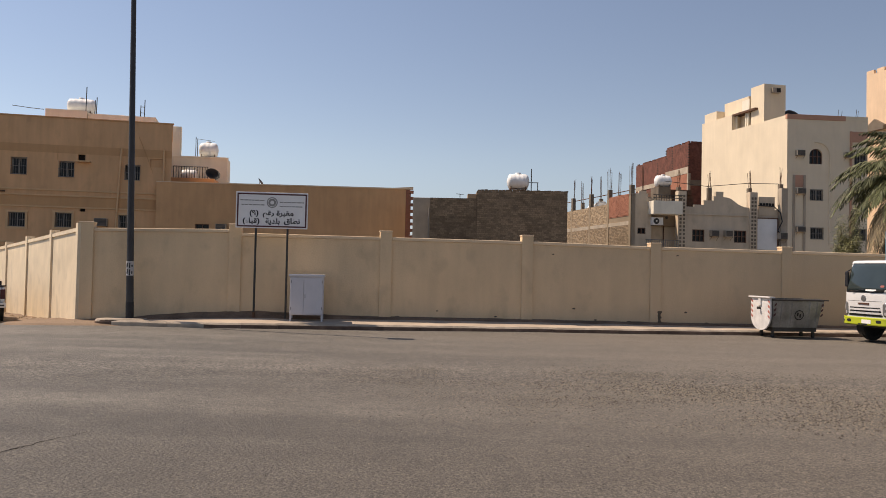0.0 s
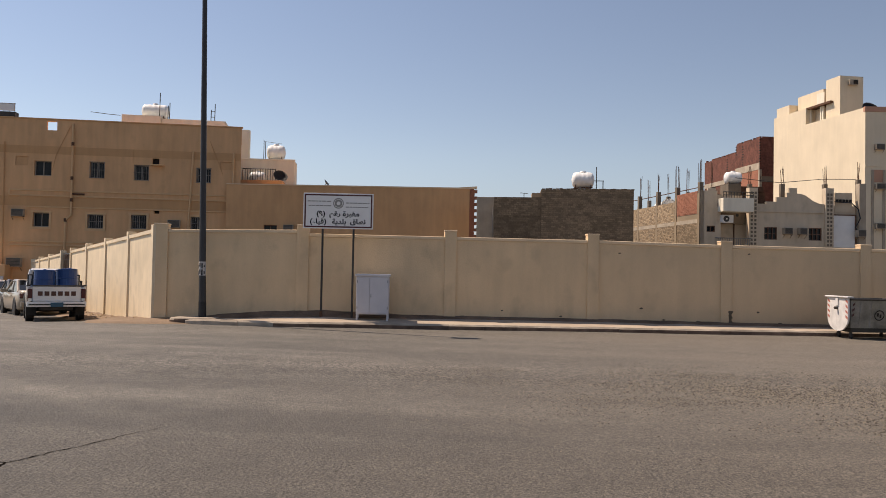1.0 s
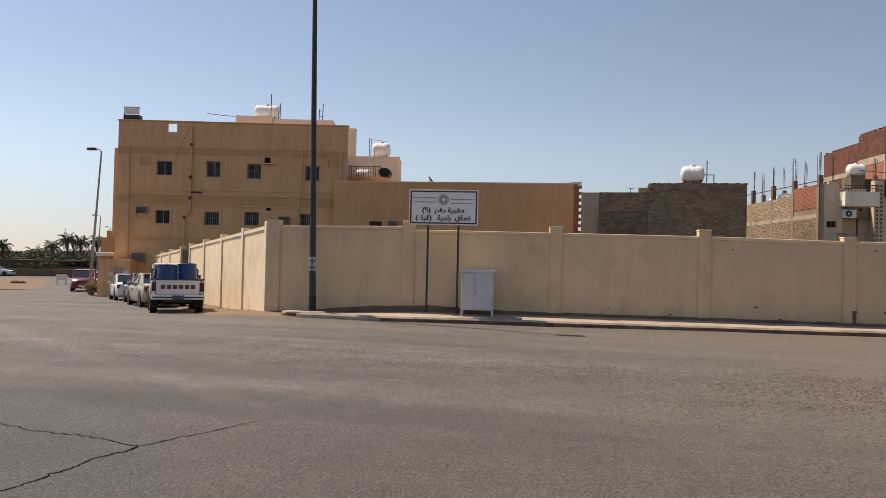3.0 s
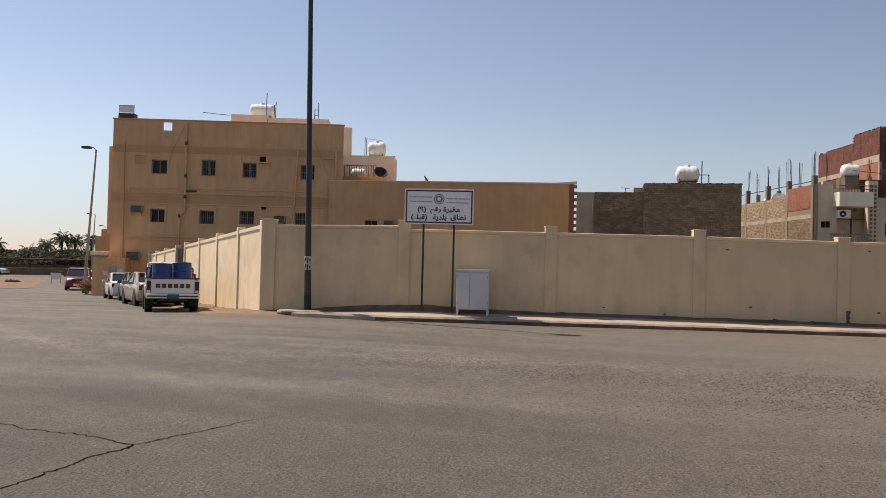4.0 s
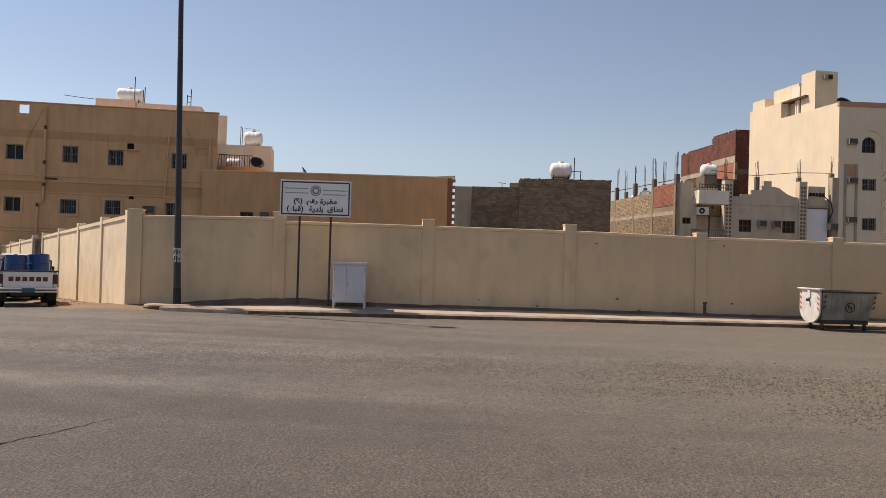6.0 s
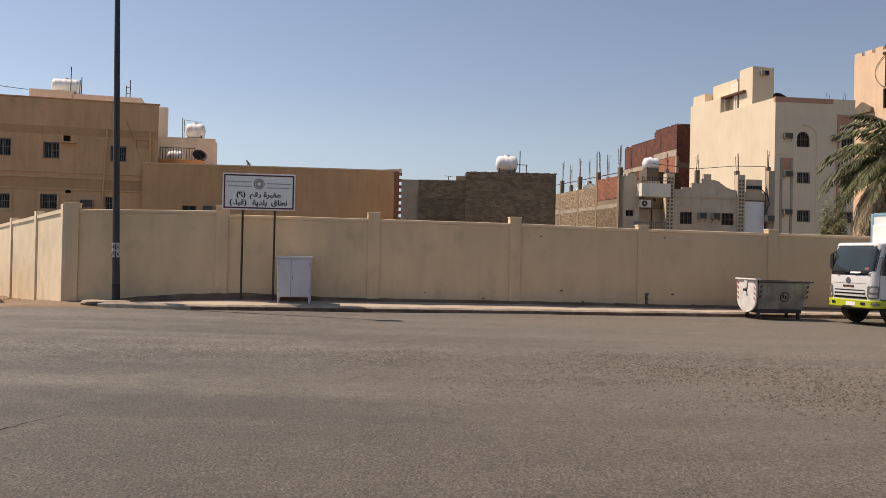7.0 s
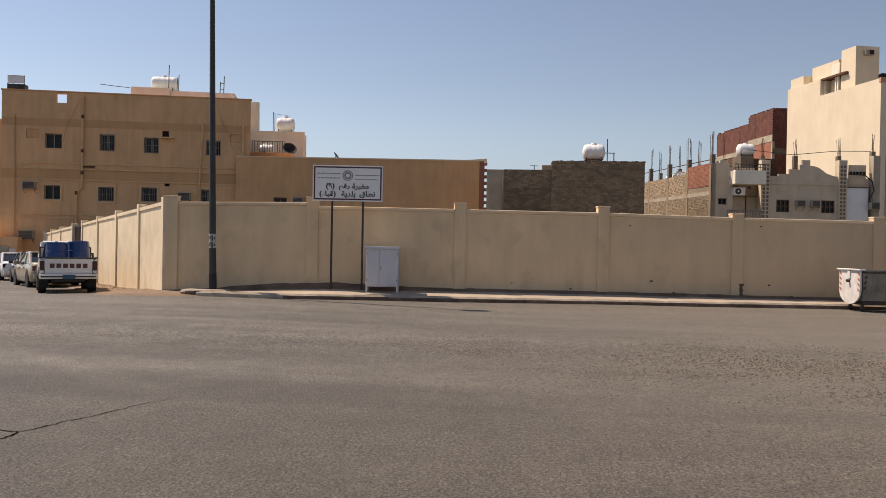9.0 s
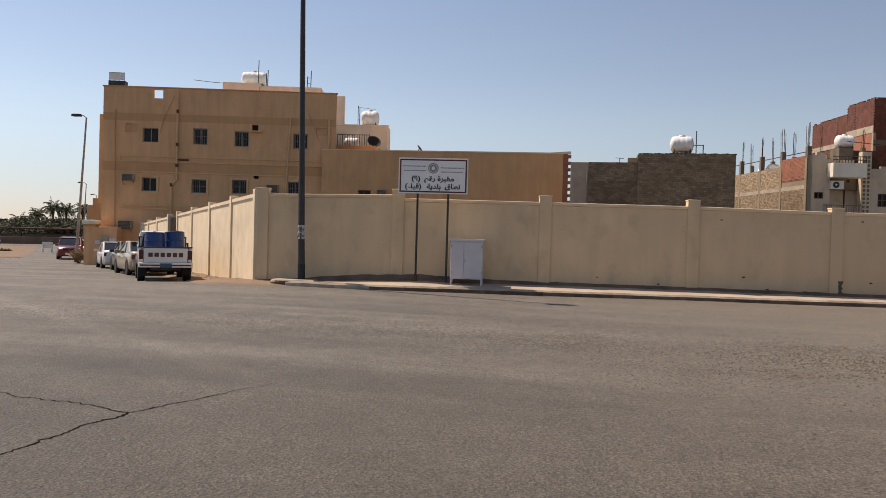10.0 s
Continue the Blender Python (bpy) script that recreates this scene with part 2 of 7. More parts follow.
def holed(bm, u0, u1, z0, z1, holes, depth=0.25, y=0.0):
    """A wall face in the plane y, pierced by rectangular recesses (ua, ub, za, zb)."""
    us = sorted({u0, u1, *[v for h in holes for v in h[:2]]})
    zs = sorted({z0, z1, *[v for h in holes for v in h[2:4]]})
    grid = {}

    def v(u, z, yy):
        k = (round(u, 4), round(z, 4), round(yy, 4))
        if k not in grid:
            grid[k] = bm.verts.new(k[:1] + (k[2], k[1]))
        return grid[k]
    for i in range(len(us) - 1):
        for j in range(len(zs) - 1):
            uc, zc = (us[i] + us[i + 1]) / 2, (zs[j] + zs[j + 1]) / 2
            if any(h[0] < uc < h[1] and h[2] < zc < h[3] for h in holes):
                continue
            bm.faces.new((v(us[i], zs[j], y), v(us[i + 1], zs[j], y), v(us[i + 1], zs[j + 1], y), v(us[i], zs[j + 1], y)))
    for a, b, c, d in [h[:4] for h in holes]:
        ring = [(a, c), (b, c), (b, d), (a, d)]
        for k in range(4):
            p, q = ring[k], ring[(k + 1) % 4]
            n4 = [bm.verts.new((p[0], y, p[1])), bm.verts.new((q[0], y, q[1])), bm.verts.new((q[0], y + depth, q[1])), bm.verts.new((p[0], y + depth, p[1]))]
            bm.faces.new(n4)
    return bm


def block_body(bm, u0, u1, z0, z1, depth, holes=(), hole_depth=0.25, skew=0.0):
    """A building's walls with a pierced front, a back, two sides and a roof slab."""
    holed(bm, u0, u1, z0, z1, list(holes), hole_depth)
    k = skew * depth
    for q in ([(u0, 0, z0), (u0 + k, depth, z0), (u0 + k, depth, z1), (u0, 0, z1)], [(u1, 0, z0), (u1 + k, depth, z0), (u1 + k, depth, z1), (u1, 0, z1)],
              [(u0 + k, depth, z0), (u1 + k, depth, z0), (u1 + k, depth, z1), (u0 + k, depth, z1)], [(u0, 0, z1), (u1, 0, z1), (u1 + k, depth, z1), (u0 + k, depth, z1)]):
        bm.faces.new([bm.verts.new(p) for p in q])
    return bm


def window(parent, u0, u1, z0, z1, frame_mat, bars=True, mullions=1, depth=0.25, cross=0, surround=None):
    """A window set back in its opening: frame, panes, mullions, and a grille in front."""
    w = new("window")
    w.parent = parent
    t = 0.05
    bm = bmesh.new()
    for a in ((u0, u1, z0, z0 + t), (u0, u1, z1 - t, z1), (u0, u0 + t, z0 + t, z1 - t), (u1 - t, u1, z0 + t, z1 - t)):
        box(bm, a[0], a[1], depth - 0.1, depth - 0.03, a[2], a[3])
    for k in range(1, mullions + 1):
        c = u0 + (u1 - u0) * k / (mullions + 1)
        box(bm, c - t / 2, c + t / 2, depth - 0.1, depth - 0.03, z0 + t, z1 - t)
    for k in range(1, cross + 1):
        c = z0 + (z1 - z0) * k / (cross + 1)
        box(bm, u0 + t, u1 - t, depth - 0.098, depth - 0.032, c - t / 2, c + t / 2)
    part("window_frame", bm, frame_mat, w)
    part("pane", cube(u0 + 0.01, u1 - 0.01, depth - 0.02, depth + 0.02, z0 + 0.01, z1 - 0.01), M["window_glass"], w)
    if bars:
        bm = bmesh.new()
        n = max(4, round((u1 - u0) / 0.14))
        for k in range(n + 1):
            x = u0 + 0.01 + (u1 - u0 - 0.02) * k / n
            rod(bm, (x, -0.03, z0 - 0.02), (x, -0.03, z1 + 0.02), 0.012, seg=5)
        for z in (z0, (z0 + z1) / 2, z1):
            rod(bm, (u0 - 0.03, -0.03, z), (u1 + 0.03, -0.03, z), 0.014, seg=5)
        part("grille", bm, M["grille_paint"], w)
    if surround:
        bm = bmesh.new()
        for a in ((u0 - 0.16, u1 + 0.16, z1, z1 + 0.13), (u0 - 0.16, u1 + 0.16, z0 - 0.15, z0), (u0 - 0.13, u0, z0, z1), (u1, u1 + 0.13, z0, z1)):
            box(bm, a[0], a[1], -0.05, 0.02, a[2], a[3])
        part("window_surround", bm, surround, w)
    return w


def window_ac(parent, u0, u1, z0, z1, out=0.35):
    """A window air conditioner standing out of the wall on a bracket."""
    a = new("air_conditioner")
    a.parent = parent
    part("casing", cube(u0, u1, -out, 0.02, z0, z1, 0.015), M["ac"], a)
    bm = bmesh.new()
    n = 6
    for k in range(n):
        z = z0 + 0.05 + (z1 - z0 - 0.1) * k / (n - 1)
        box(bm, u0 + 0.05, u1 - 0.05, -out - 0.014, -out - 0.003, z - 0.012, z + 0.012)
    part("louvre", bm, M["dark_metal"], a)
    part("grille_panel", cube(u0 + 0.03, u1 - 0.03, -out - 0.004, -out + 0.01, z0 + 0.03, z1 - 0.03), M["ac_grille"], a)
    for x in (u0 + 0.04, u1 - 0.04):
        bm = bmesh.new()
        rod(bm, (x, -out, z0 - 0.012), (x, 0.01, z0 - 0.012), 0.012, seg=5)
        rod(bm, (x, -out + 0.02, z0 - 0.012), (x, 0.01, z0 - 0.25), 0.012, seg=5)
        part("bracket", bm, M["rust"], a)
    return a


def smooth_step(a, b, x):
    t = min(1.0, max(0.0, (x - a) / (b - a)))
    return t * t * (3 - 2 * t)


# ---- the lie of the land ----
WALL_A = 8.93
CORNER = Vector((-10.33, 22.65))
ALONG = Vector((math.cos(radians(WALL_A)), math.sin(radians(WALL_A))))
SIDE = Vector((-0.607, 0.795))


def ground_z(x, y):
    q = (x - CORNER.x) * SIDE.x + (y - CORNER.y) * SIDE.y
    z = -0.0045 * max(-30, min(30, x)) * smooth_step(8, 20, y) - 0.12 * smooth_step(-1.5, 6.0, q)
    q = max(0.0, q + 1.0)
    return z - 0.03 * min(q, 34.0) - 0.012 * min(max(q - 34.0, 0.0), 60.0)


def asphalt_material():
    m = material("worn_asphalt", (0.078, 0.071, 0.061), 0.78, grain=0.25, grain_size=0.009, blotch=0.20, blotch_size=0.7, bump=1.0, tint=(0.090, 0.079, 0.064), bump_size=0.032, spec=0.5)
    n, l = m.node_tree.nodes, m.node_tree.links
    b = n["Principled BSDF"]
    src = b.inputs["Base Color"].links[0].from_socket
    geo = n.new("ShaderNodeNewGeometry")
    # long sweeping wear marks left by turning wheels
    mp = n.new("ShaderNodeMapping")
    mp.inputs["Rotation"].default_value, mp.inputs["Scale"].default_value = (0, 0, radians(-14)), (0.10, 0.9, 1)
    l.new(geo.outputs["Position"], mp.inputs[0])
    t = n.new("ShaderNodeTexNoise")
    t.inputs["Scale"].default_value, t.inputs["Detail"].default_value, t.inputs["Distortion"].default_value = 1.0, 5.0, 0.6
    l.new(mp.outputs[0], t.inputs["Vector"])
    r = n.new("ShaderNodeMapRange")
    r.inputs[1].default_value, r.inputs[2].default_value, r.inputs[3].default_value, r.inputs[4].default_value = 0.32, 0.68, 0.80, 1.16
    l.new(t.outputs[0], r.inputs[0])
    # a second, slanting set of paler sweeps
    mp2 = n.new("ShaderNodeMapping")
    mp2.inputs["Rotation"].default_value, mp2.inputs["Scale"].default_value = (0, 0, radians(48)), (0.09, 0.55, 1)
    l.new(geo.outputs["Position"], mp2.inputs[0])
    t2 = n.new("ShaderNodeTexNoise")
    t2.inputs["Scale"].default_value, t2.inputs["Detail"].default_value, t2.inputs["Distortion"].default_value = 1.0, 4.0, 0.4
    l.new(mp2.outputs[0], t2.inputs["Vector"])
    r2 = n.new("ShaderNodeMapRange")
    r2.inputs[1].default_value, r2.inputs[2].default_value, r2.inputs[3].default_value, r2.inputs[4].default_value = 0.35, 0.68, 0.84, 1.24
    l.new(t2.outputs[0], r2.inputs[0])
    wear = n.new("ShaderNodeMath")
    wear.operation = "MULTIPLY"
    l.new(r.outputs[0], wear.inputs[0]), l.new(r2.outputs[0], wear.inputs[1])
    # exposed pale and dark chippings
    v = n.new("ShaderNodeTexVoronoi")
    v.inputs["Scale"].default_value = 85.0
    l.new(geo.outputs["Position"], v.inputs["Vector"])
    hs = n.new("ShaderNodeMapRange")
    hs.inputs[1].default_value, hs.inputs[2].default_value, hs.inputs[3].default_value, hs.inputs[4].default_value = 0.0, 1.0, 0.40, 1.60
    sep = n.new("ShaderNodeSeparateColor")
    l.new(v.outputs["Color"], sep.inputs[0])
    l.new(sep.outputs[0], hs.inputs[0])
    v2 = n.new("ShaderNodeTexVoronoi")
    v2.inputs["Scale"].default_value = 36.0
    l.new(geo.outputs["Position"], v2.inputs["Vector"])
    sep2 = n.new("ShaderNodeSeparateColor")
    l.new(v2.outputs["Color"], sep2.inputs[0])
    hs2 = n.new("ShaderNodeMapRange")
    hs2.inputs[1].default_value, hs2.inputs[2].default_value = 0.0, 1.0
    l.new(sep2.outputs[1], hs2.inputs[0])
    both = n.new("ShaderNodeMath")
    both.operation = "MULTIPLY"
    l.new(hs.outputs[0], both.inputs[0]), l.new(hs2.outputs[0], both.inputs[1])
    mult = n.new("ShaderNodeMath")
    mult.operation = "MULTIPLY"
    l.new(wear.outputs[0], mult.inputs[0]), l.new(both.outputs[0], mult.inputs[1])
    # the asphalt is darker over the inner half of the junction, with a ragged edge
    sp = n.new("ShaderNodeSeparateXYZ")
    l.new(geo.outputs["Position"], sp.inputs[0])
    edge_noise = n.new("ShaderNodeTexNoise")
    edge_noise.inputs["Scale"].default_value, edge_noise.inputs["Detail"].default_value = 0.35, 6.0
    l.new(geo.outputs["Position"], edge_noise.inputs["Vector"])
    off = n.new("ShaderNodeMath")
    off.operation, off.inputs[1].default_value = "MULTIPLY_ADD", 5.0
    l.new(edge_noise.outputs[0], off.inputs[0]), l.new(sp.outputs[1], off.inputs[2])
    near_far = n.new("ShaderNodeMapRange")
    near_far.inputs[1].default_value, near_far.inputs[2].default_value, near_far.inputs[3].default_value, near_far.inputs[4].default_value = 7.0, 16.0, 0.43, 1.24
    l.new(off.outputs[0], near_far.inputs[0])
    tone = n.new("ShaderNodeMath")
    tone.operation = "MULTIPLY"
    l.new(mult.outputs[0], tone.inputs[0]), l.new(near_far.outputs[0], tone.inputs[1])
    # a ravelled, darker stretch across the junction
    dist = n.new("ShaderNodeMath")
    dist.operation, dist.inputs[1].default_value = "SUBTRACT", 15.6
    l.new(off.outputs[0], dist.inputs[0])
    gap = n.new("ShaderNodeMath")
    gap.operation = "ABSOLUTE"
    l.new(dist.outputs[0], gap.inputs[0])
    ravel = n.new("ShaderNodeMapRange")
    ravel.interpolation_type = "SMOOTHSTEP"
    ravel.inputs[1].default_value, ravel.inputs[2].default_value, ravel.inputs[3].default_value, ravel.inputs[4].default_value = 0.4, 2.2, 0.88, 1.0
    l.new(gap.outputs[0], ravel.inputs[0])
    worn = n.new("ShaderNodeMath")
    worn.operation = "MULTIPLY"
    l.new(tone.outputs[0], worn.inputs[0]), l.new(ravel.outputs[0], worn.inputs[1])
    # in the ravelled stretch the stones stand open; elsewhere the surface is closed
    for k, a, b2 in ((3, 0.30, 0.80), (4, 1.70, 1.20)):
        g = n.new("ShaderNodeMapRange")
        g.inputs[1].default_value, g.inputs[2].default_value, g.inputs[3].default_value, g.inputs[4].default_value = 0.88, 1.0, a, b2
        l.new(ravel.outputs[0], g.inputs[0]), l.new(g.outputs[0], hs2.inputs[k])
    # two paler strips polished by wheels cutting the corner
    last = worn
    for place, half, lift in ((4.55, 0.38, 1.26), (2.75, 0.5, 1.10)):
        line = n.new("ShaderNodeVectorMath")
        line.operation = "DOT_PRODUCT"
        line.inputs[1].default_value = (0.592, 0.806, 0)
        l.new(geo.outputs["Position"], line.inputs[0])
        wob = n.new("ShaderNodeMath")
        wob.operation, wob.inputs[1].default_value = "MULTIPLY_ADD", 0.5
        l.new(edge_noise.outputs[0], wob.inputs[0]), l.new(line.outputs["Value"], wob.inputs[2])
        away = n.new("ShaderNodeMath")
        away.operation, away.inputs[1].default_value = "SUBTRACT", place + 0.25
        l.new(wob.outputs[0], away.inputs[0])
        width = n.new("ShaderNodeMath")
        width.operation = "ABSOLUTE"
        l.new(away.outputs[0], width.inputs[0])
        pale = n.new("ShaderNodeMapRange")
        pale.interpolation_type = "SMOOTHSTEP"
        pale.inputs[1].default_value, pale.inputs[2].default_value, pale.inputs[4].default_value = 0.0, half, 1.0
        reach = n.new("ShaderNodeMapRange")
        reach.inputs[1].default_value, reach.inputs[2].default_value, reach.inputs[3].default_value, reach.inputs[4].default_value = -1.0, -4.5, 1.0, lift
        l.new(sp.outputs[0], reach.inputs[0]), l.new(reach.outputs[0], pale.inputs[3])
        l.new(width.outputs[0], pale.inputs[0])
        k = n.new("ShaderNodeMath")
        k.operation = "MULTIPLY"
        l.new(last.outputs[0], k.inputs[0]), l.new(pale.outputs[0], k.inputs[1])
        last = k
    mult = last
    mx = n.new("ShaderNodeMix")
    mx.data_type, mx.blend_type = "RGBA", "MULTIPLY"
    mx.inputs[0].default_value = 1.0
    l.new(src, mx.inputs[6]), l.new(mult.outputs[0], mx.inputs[7])
    # blown sand lies thicker towards the right-hand half of the junction
    drift = n.new("ShaderNodeTexNoise")
    drift.inputs["Scale"].default_value, drift.inputs["Detail"].default_value = 0.22, 5.0
    l.new(mp.outputs[0], drift.inputs["Vector"])
    reach = n.new("ShaderNodeMath")
    reach.operation, reach.inputs[1].default_value = "MULTIPLY_ADD", 9.0
    l.new(drift.outputs[0], reach.inputs[0]), l.new(sp.outputs[0], reach.inputs[2])
    amount = n.new("ShaderNodeMapRange")
    amount.inputs[1].default_value, amount.inputs[2].default_value, amount.inputs[3].default_value, amount.inputs[4].default_value = -1.0, 9.0, 0.0, 0.52
    l.new(reach.outputs[0], amount.inputs[0])
    grit = n.new("ShaderNodeMath")
    grit.operation = "MULTIPLY"
    l.new(amount.outputs[0], grit.inputs[0]), l.new(r2.outputs[0], grit.inputs[1])
    sand = n.new("ShaderNodeMix")
    sand.data_type, sand.blend_type = "RGBA", "MULTIPLY"
    sand.inputs[0].default_value = 1.0
    sand.inputs[6].default_value = (0.150, 0.122, 0.091, 1)
    l.new(both.outputs[0], sand.inputs[7])
    laid = n.new("ShaderNodeMix")
    laid.data_type = "RGBA"
    l.new(grit.outputs[0], laid.inputs[0]), l.new(mx.outputs[2], laid.inputs[6]), l.new(sand.outputs[2], laid.inputs[7])
    l.new(laid.outputs[2], b.inputs["Base Color"])
    return m


M["asphalt"] = asphalt_material()


def graded(lo, hi, fine_lo, fine_hi, step):
    out, x, s = [], fine_lo, step
    while x > lo:
        s *= 1.35
        x -= s
        out.append(max(x, lo))
    out = out[::-1]
    k = int((fine_hi - fine_lo) / step)
    out += [fine_lo + step * i for i in range(k + 1)]
    x, s = out[-1], step
    while x < hi:
        s *= 1.35
        x += s
        out.append(min(x, hi))
    return out


def build_ground():
    xs, ys = graded(-2500, 2500, -60, 30, 1.0), graded(-2500, 2500, -6, 90, 1.0)
    verts = [(x, y, ground_z(x, y) + (0.018 * (noise.noise((x * 0.21, y * 0.33, 3.0))) if 2 < y < 60 and abs(x) < 50 else 0)) for y in ys for x in xs]
    w = len(xs)
    faces = [(j * w + i, j * w + i + 1, (j + 1) * w + i + 1, (j + 1) * w + i) for j in range(len(ys) - 1) for i in range(w - 1)]
    me = bpy.data.meshes.new("ground")
    me.from_pydata(verts, [], faces)
    me.materials.append(M["asphalt"])
    for p in me.polygons:
        p.use_smooth = True
    return tagged(new("ground", me), "grey sun-bleached asphalt of a wide street junction", "road", kind="structure")


build_ground()


# ---- the walled plot ----
def front_wall():
    w = thing("boundary_wall", "long cream painted masonry wall with pillars and coping", "wall", pose(CORNER.x, CORNER.y, 0, 0, 0, WALL_A), kind="structure")
    piers = [0.20, 4.31, 8.71, 13.08, 17.26, 21.76, 26.1, 30.5, 34.9, 39.3, 43.7]
    tops = [2.87, 2.93, 2.85, 2.84, 2.71, 2.70, 2.68, 2.66, 2.64, 2.62, 2.6]
    feet = [0.06, 0.30, 0.25, 0.22, 0.17, 0.13, 0.1, 0.08, 0.06, 0.04, 0.02]
    copes = [(2.73, 2.80), (2.70, 2.69), (2.69, 2.68), (2.68, 2.62), (2.62, 2.60)] + [(2.6, 2.58)] * 5
    for i, u in enumerate(piers):
        h = 0.2 if i == 0 else 0.18
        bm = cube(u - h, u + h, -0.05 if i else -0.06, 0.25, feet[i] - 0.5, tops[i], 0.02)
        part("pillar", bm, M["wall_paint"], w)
        bm = cube(u - h - 0.012, u + h + 0.012, -0.063 if i else -0.073, 0.262, tops[i] - 0.006, tops[i] + 0.035, 0.012)
        part("pillar_cap", bm, M["coping"], w)
    for i in range(len(piers) - 1):
        a, b = piers[i] + (0.2 if i == 0 else 0.18), piers[i + 1] - 0.18
        za, zb = copes[i]
        n = 10
        bm = bmesh.new()
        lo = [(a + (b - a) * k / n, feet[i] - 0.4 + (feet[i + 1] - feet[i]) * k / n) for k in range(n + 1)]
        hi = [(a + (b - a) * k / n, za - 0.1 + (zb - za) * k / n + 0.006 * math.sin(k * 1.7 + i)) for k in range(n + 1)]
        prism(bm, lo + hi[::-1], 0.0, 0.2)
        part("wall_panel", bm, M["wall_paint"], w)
        bm = bmesh.new()
        prism(bm, [(a, za - 0.1), (b, zb - 0.1), (b, zb), (a, za)], -0.035, 0.235)
        bmesh.ops.bevel(bm, geom=bm.edges[:], offset=0.012, segments=1, affect="EDGES")
        part("coping", bm, M["coping"], w)
    # the dark paint-stripped patch on one pillar, scuffs at the foot of the wall
    bm = bmesh.new()
    rng = random.Random(5)
    left, right = [], []
    for k in range(13):
        z = 0.16 + k * 0.036
        half = 0.075 * (0.45 + 0.55 * abs(math.sin(k * 0.62 + 0.5))) * rng.uniform(0.75, 1.2)
        c = 17.40 + rng.uniform(-0.008, 0.008)
        left.append((c - half, z)), right.append((c + half * rng.uniform(0.6, 1.2), z))
    prism(bm, left + right[::-1], -0.0535, -0.04)
    part("stain", bm, M["scuff"], w)
    for u, z, s in ((19.0, 0.22, 0.05), (14.6, 0.62, 0.045), (15.3, 0.28, 0.04), (12.1, 0.35, 0.035), (10.3, 0.5, 0.03), (18.3, 0.55, 0.04), (16.4, 0.24, 0.05), (9.1, 0.3, 0.05), (13.9, 2.3, 0.03), (18.0, 2.35, 0.035)):
        bm = bmesh.new()
        vs = [bm.verts.new((u + s * rng.uniform(0.8, 1.7) * math.cos(q * math.pi / 4), -0.003, z + s * rng.uniform(0.4, 0.9) * math.sin(q * math.pi / 4))) for q in range(8)]
        bm.faces.new(vs)
        part("chip", bm, M["scuff"], w)


def side_wall():
    ang = math.degrees(math.atan2(SIDE.y, SIDE.x))
    w = thing("boundary_wall", "sunlit cream masonry wall with pillars running down the side street", "wall", pose(CORNER.x, CORNER.y, 0, 0, 0, ang), kind="structure")

    def run(us):
        for i, u in enumerate(us):
            z = 2.86 - 0.03 * u
            if u > 0:
                part("pillar", cube(u - 0.13, u + 0.13, -0.2, 0.06, -0.6 - 0.03 * u, z, 0.015), M["wall_sunlit"], w)
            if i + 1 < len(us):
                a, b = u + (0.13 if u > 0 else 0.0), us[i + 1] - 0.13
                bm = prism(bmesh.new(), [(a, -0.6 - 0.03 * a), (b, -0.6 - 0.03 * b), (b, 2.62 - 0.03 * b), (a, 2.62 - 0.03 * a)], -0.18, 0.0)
                part("wall_panel", bm, M["wall_sunlit"], w)
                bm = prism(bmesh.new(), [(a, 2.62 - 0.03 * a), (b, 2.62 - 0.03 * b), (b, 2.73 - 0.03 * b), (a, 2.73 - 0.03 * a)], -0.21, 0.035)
                part("coping", bm, M["wall_sunlit"], w)
    run([0.05, 3.5, 7.5, 11.7, 16.0])
    run([19.2, 23.9, 28.2, 32.4, 36.5])
    gate = thing("metal_gate", "dark metal pedestrian gate in the side wall", "gate", pose(CORNER.x, CORNER.y, 0, 0, 0, ang))
    part("gate_leaf", cube(16.14, 19.06, -0.12, -0.07, -1.0, 2.15), M["dark_metal"], gate)
    bm = bmesh.new()
    for k in range(10):
        x = 16.3 + k * 0.28
        box(bm, x, x + 0.04, -0.07, -0.05, -0.9, 2.1)
    part("gate_rib", bm, M["rust"], gate)


M["scuff"] = material("scuffed_paint", (0.11, 0.085, 0.06), 0.9, blotch=0.3, blotch_size=0.1, bump=0.1)
front_wall()
side_wall()


def kerb_line(u):
    """Kerb face, across the wall's line, and road level there."""
    v = -1.5 + 0.42 * (1 - smooth_step(1.0, 3.4, u))
    p = CORNER + ALONG * u + Vector((-ALONG.y, ALONG.x)) * v
    return v, ground_z(p.x, p.y)


def foot_z(u):
    pts = [(0, 0.06), (1.5, 0.14), (4.31, 0.30), (8.71, 0.25), (13.08, 0.22), (17.26, 0.17), (21.76, 0.13), (45, 0.0)]
    for (a, za), (b, zb) in zip(pts, pts[1:]):
        if u <= b:
            return za + (zb - za) * (u - a) / (b - a)
    return 0.0


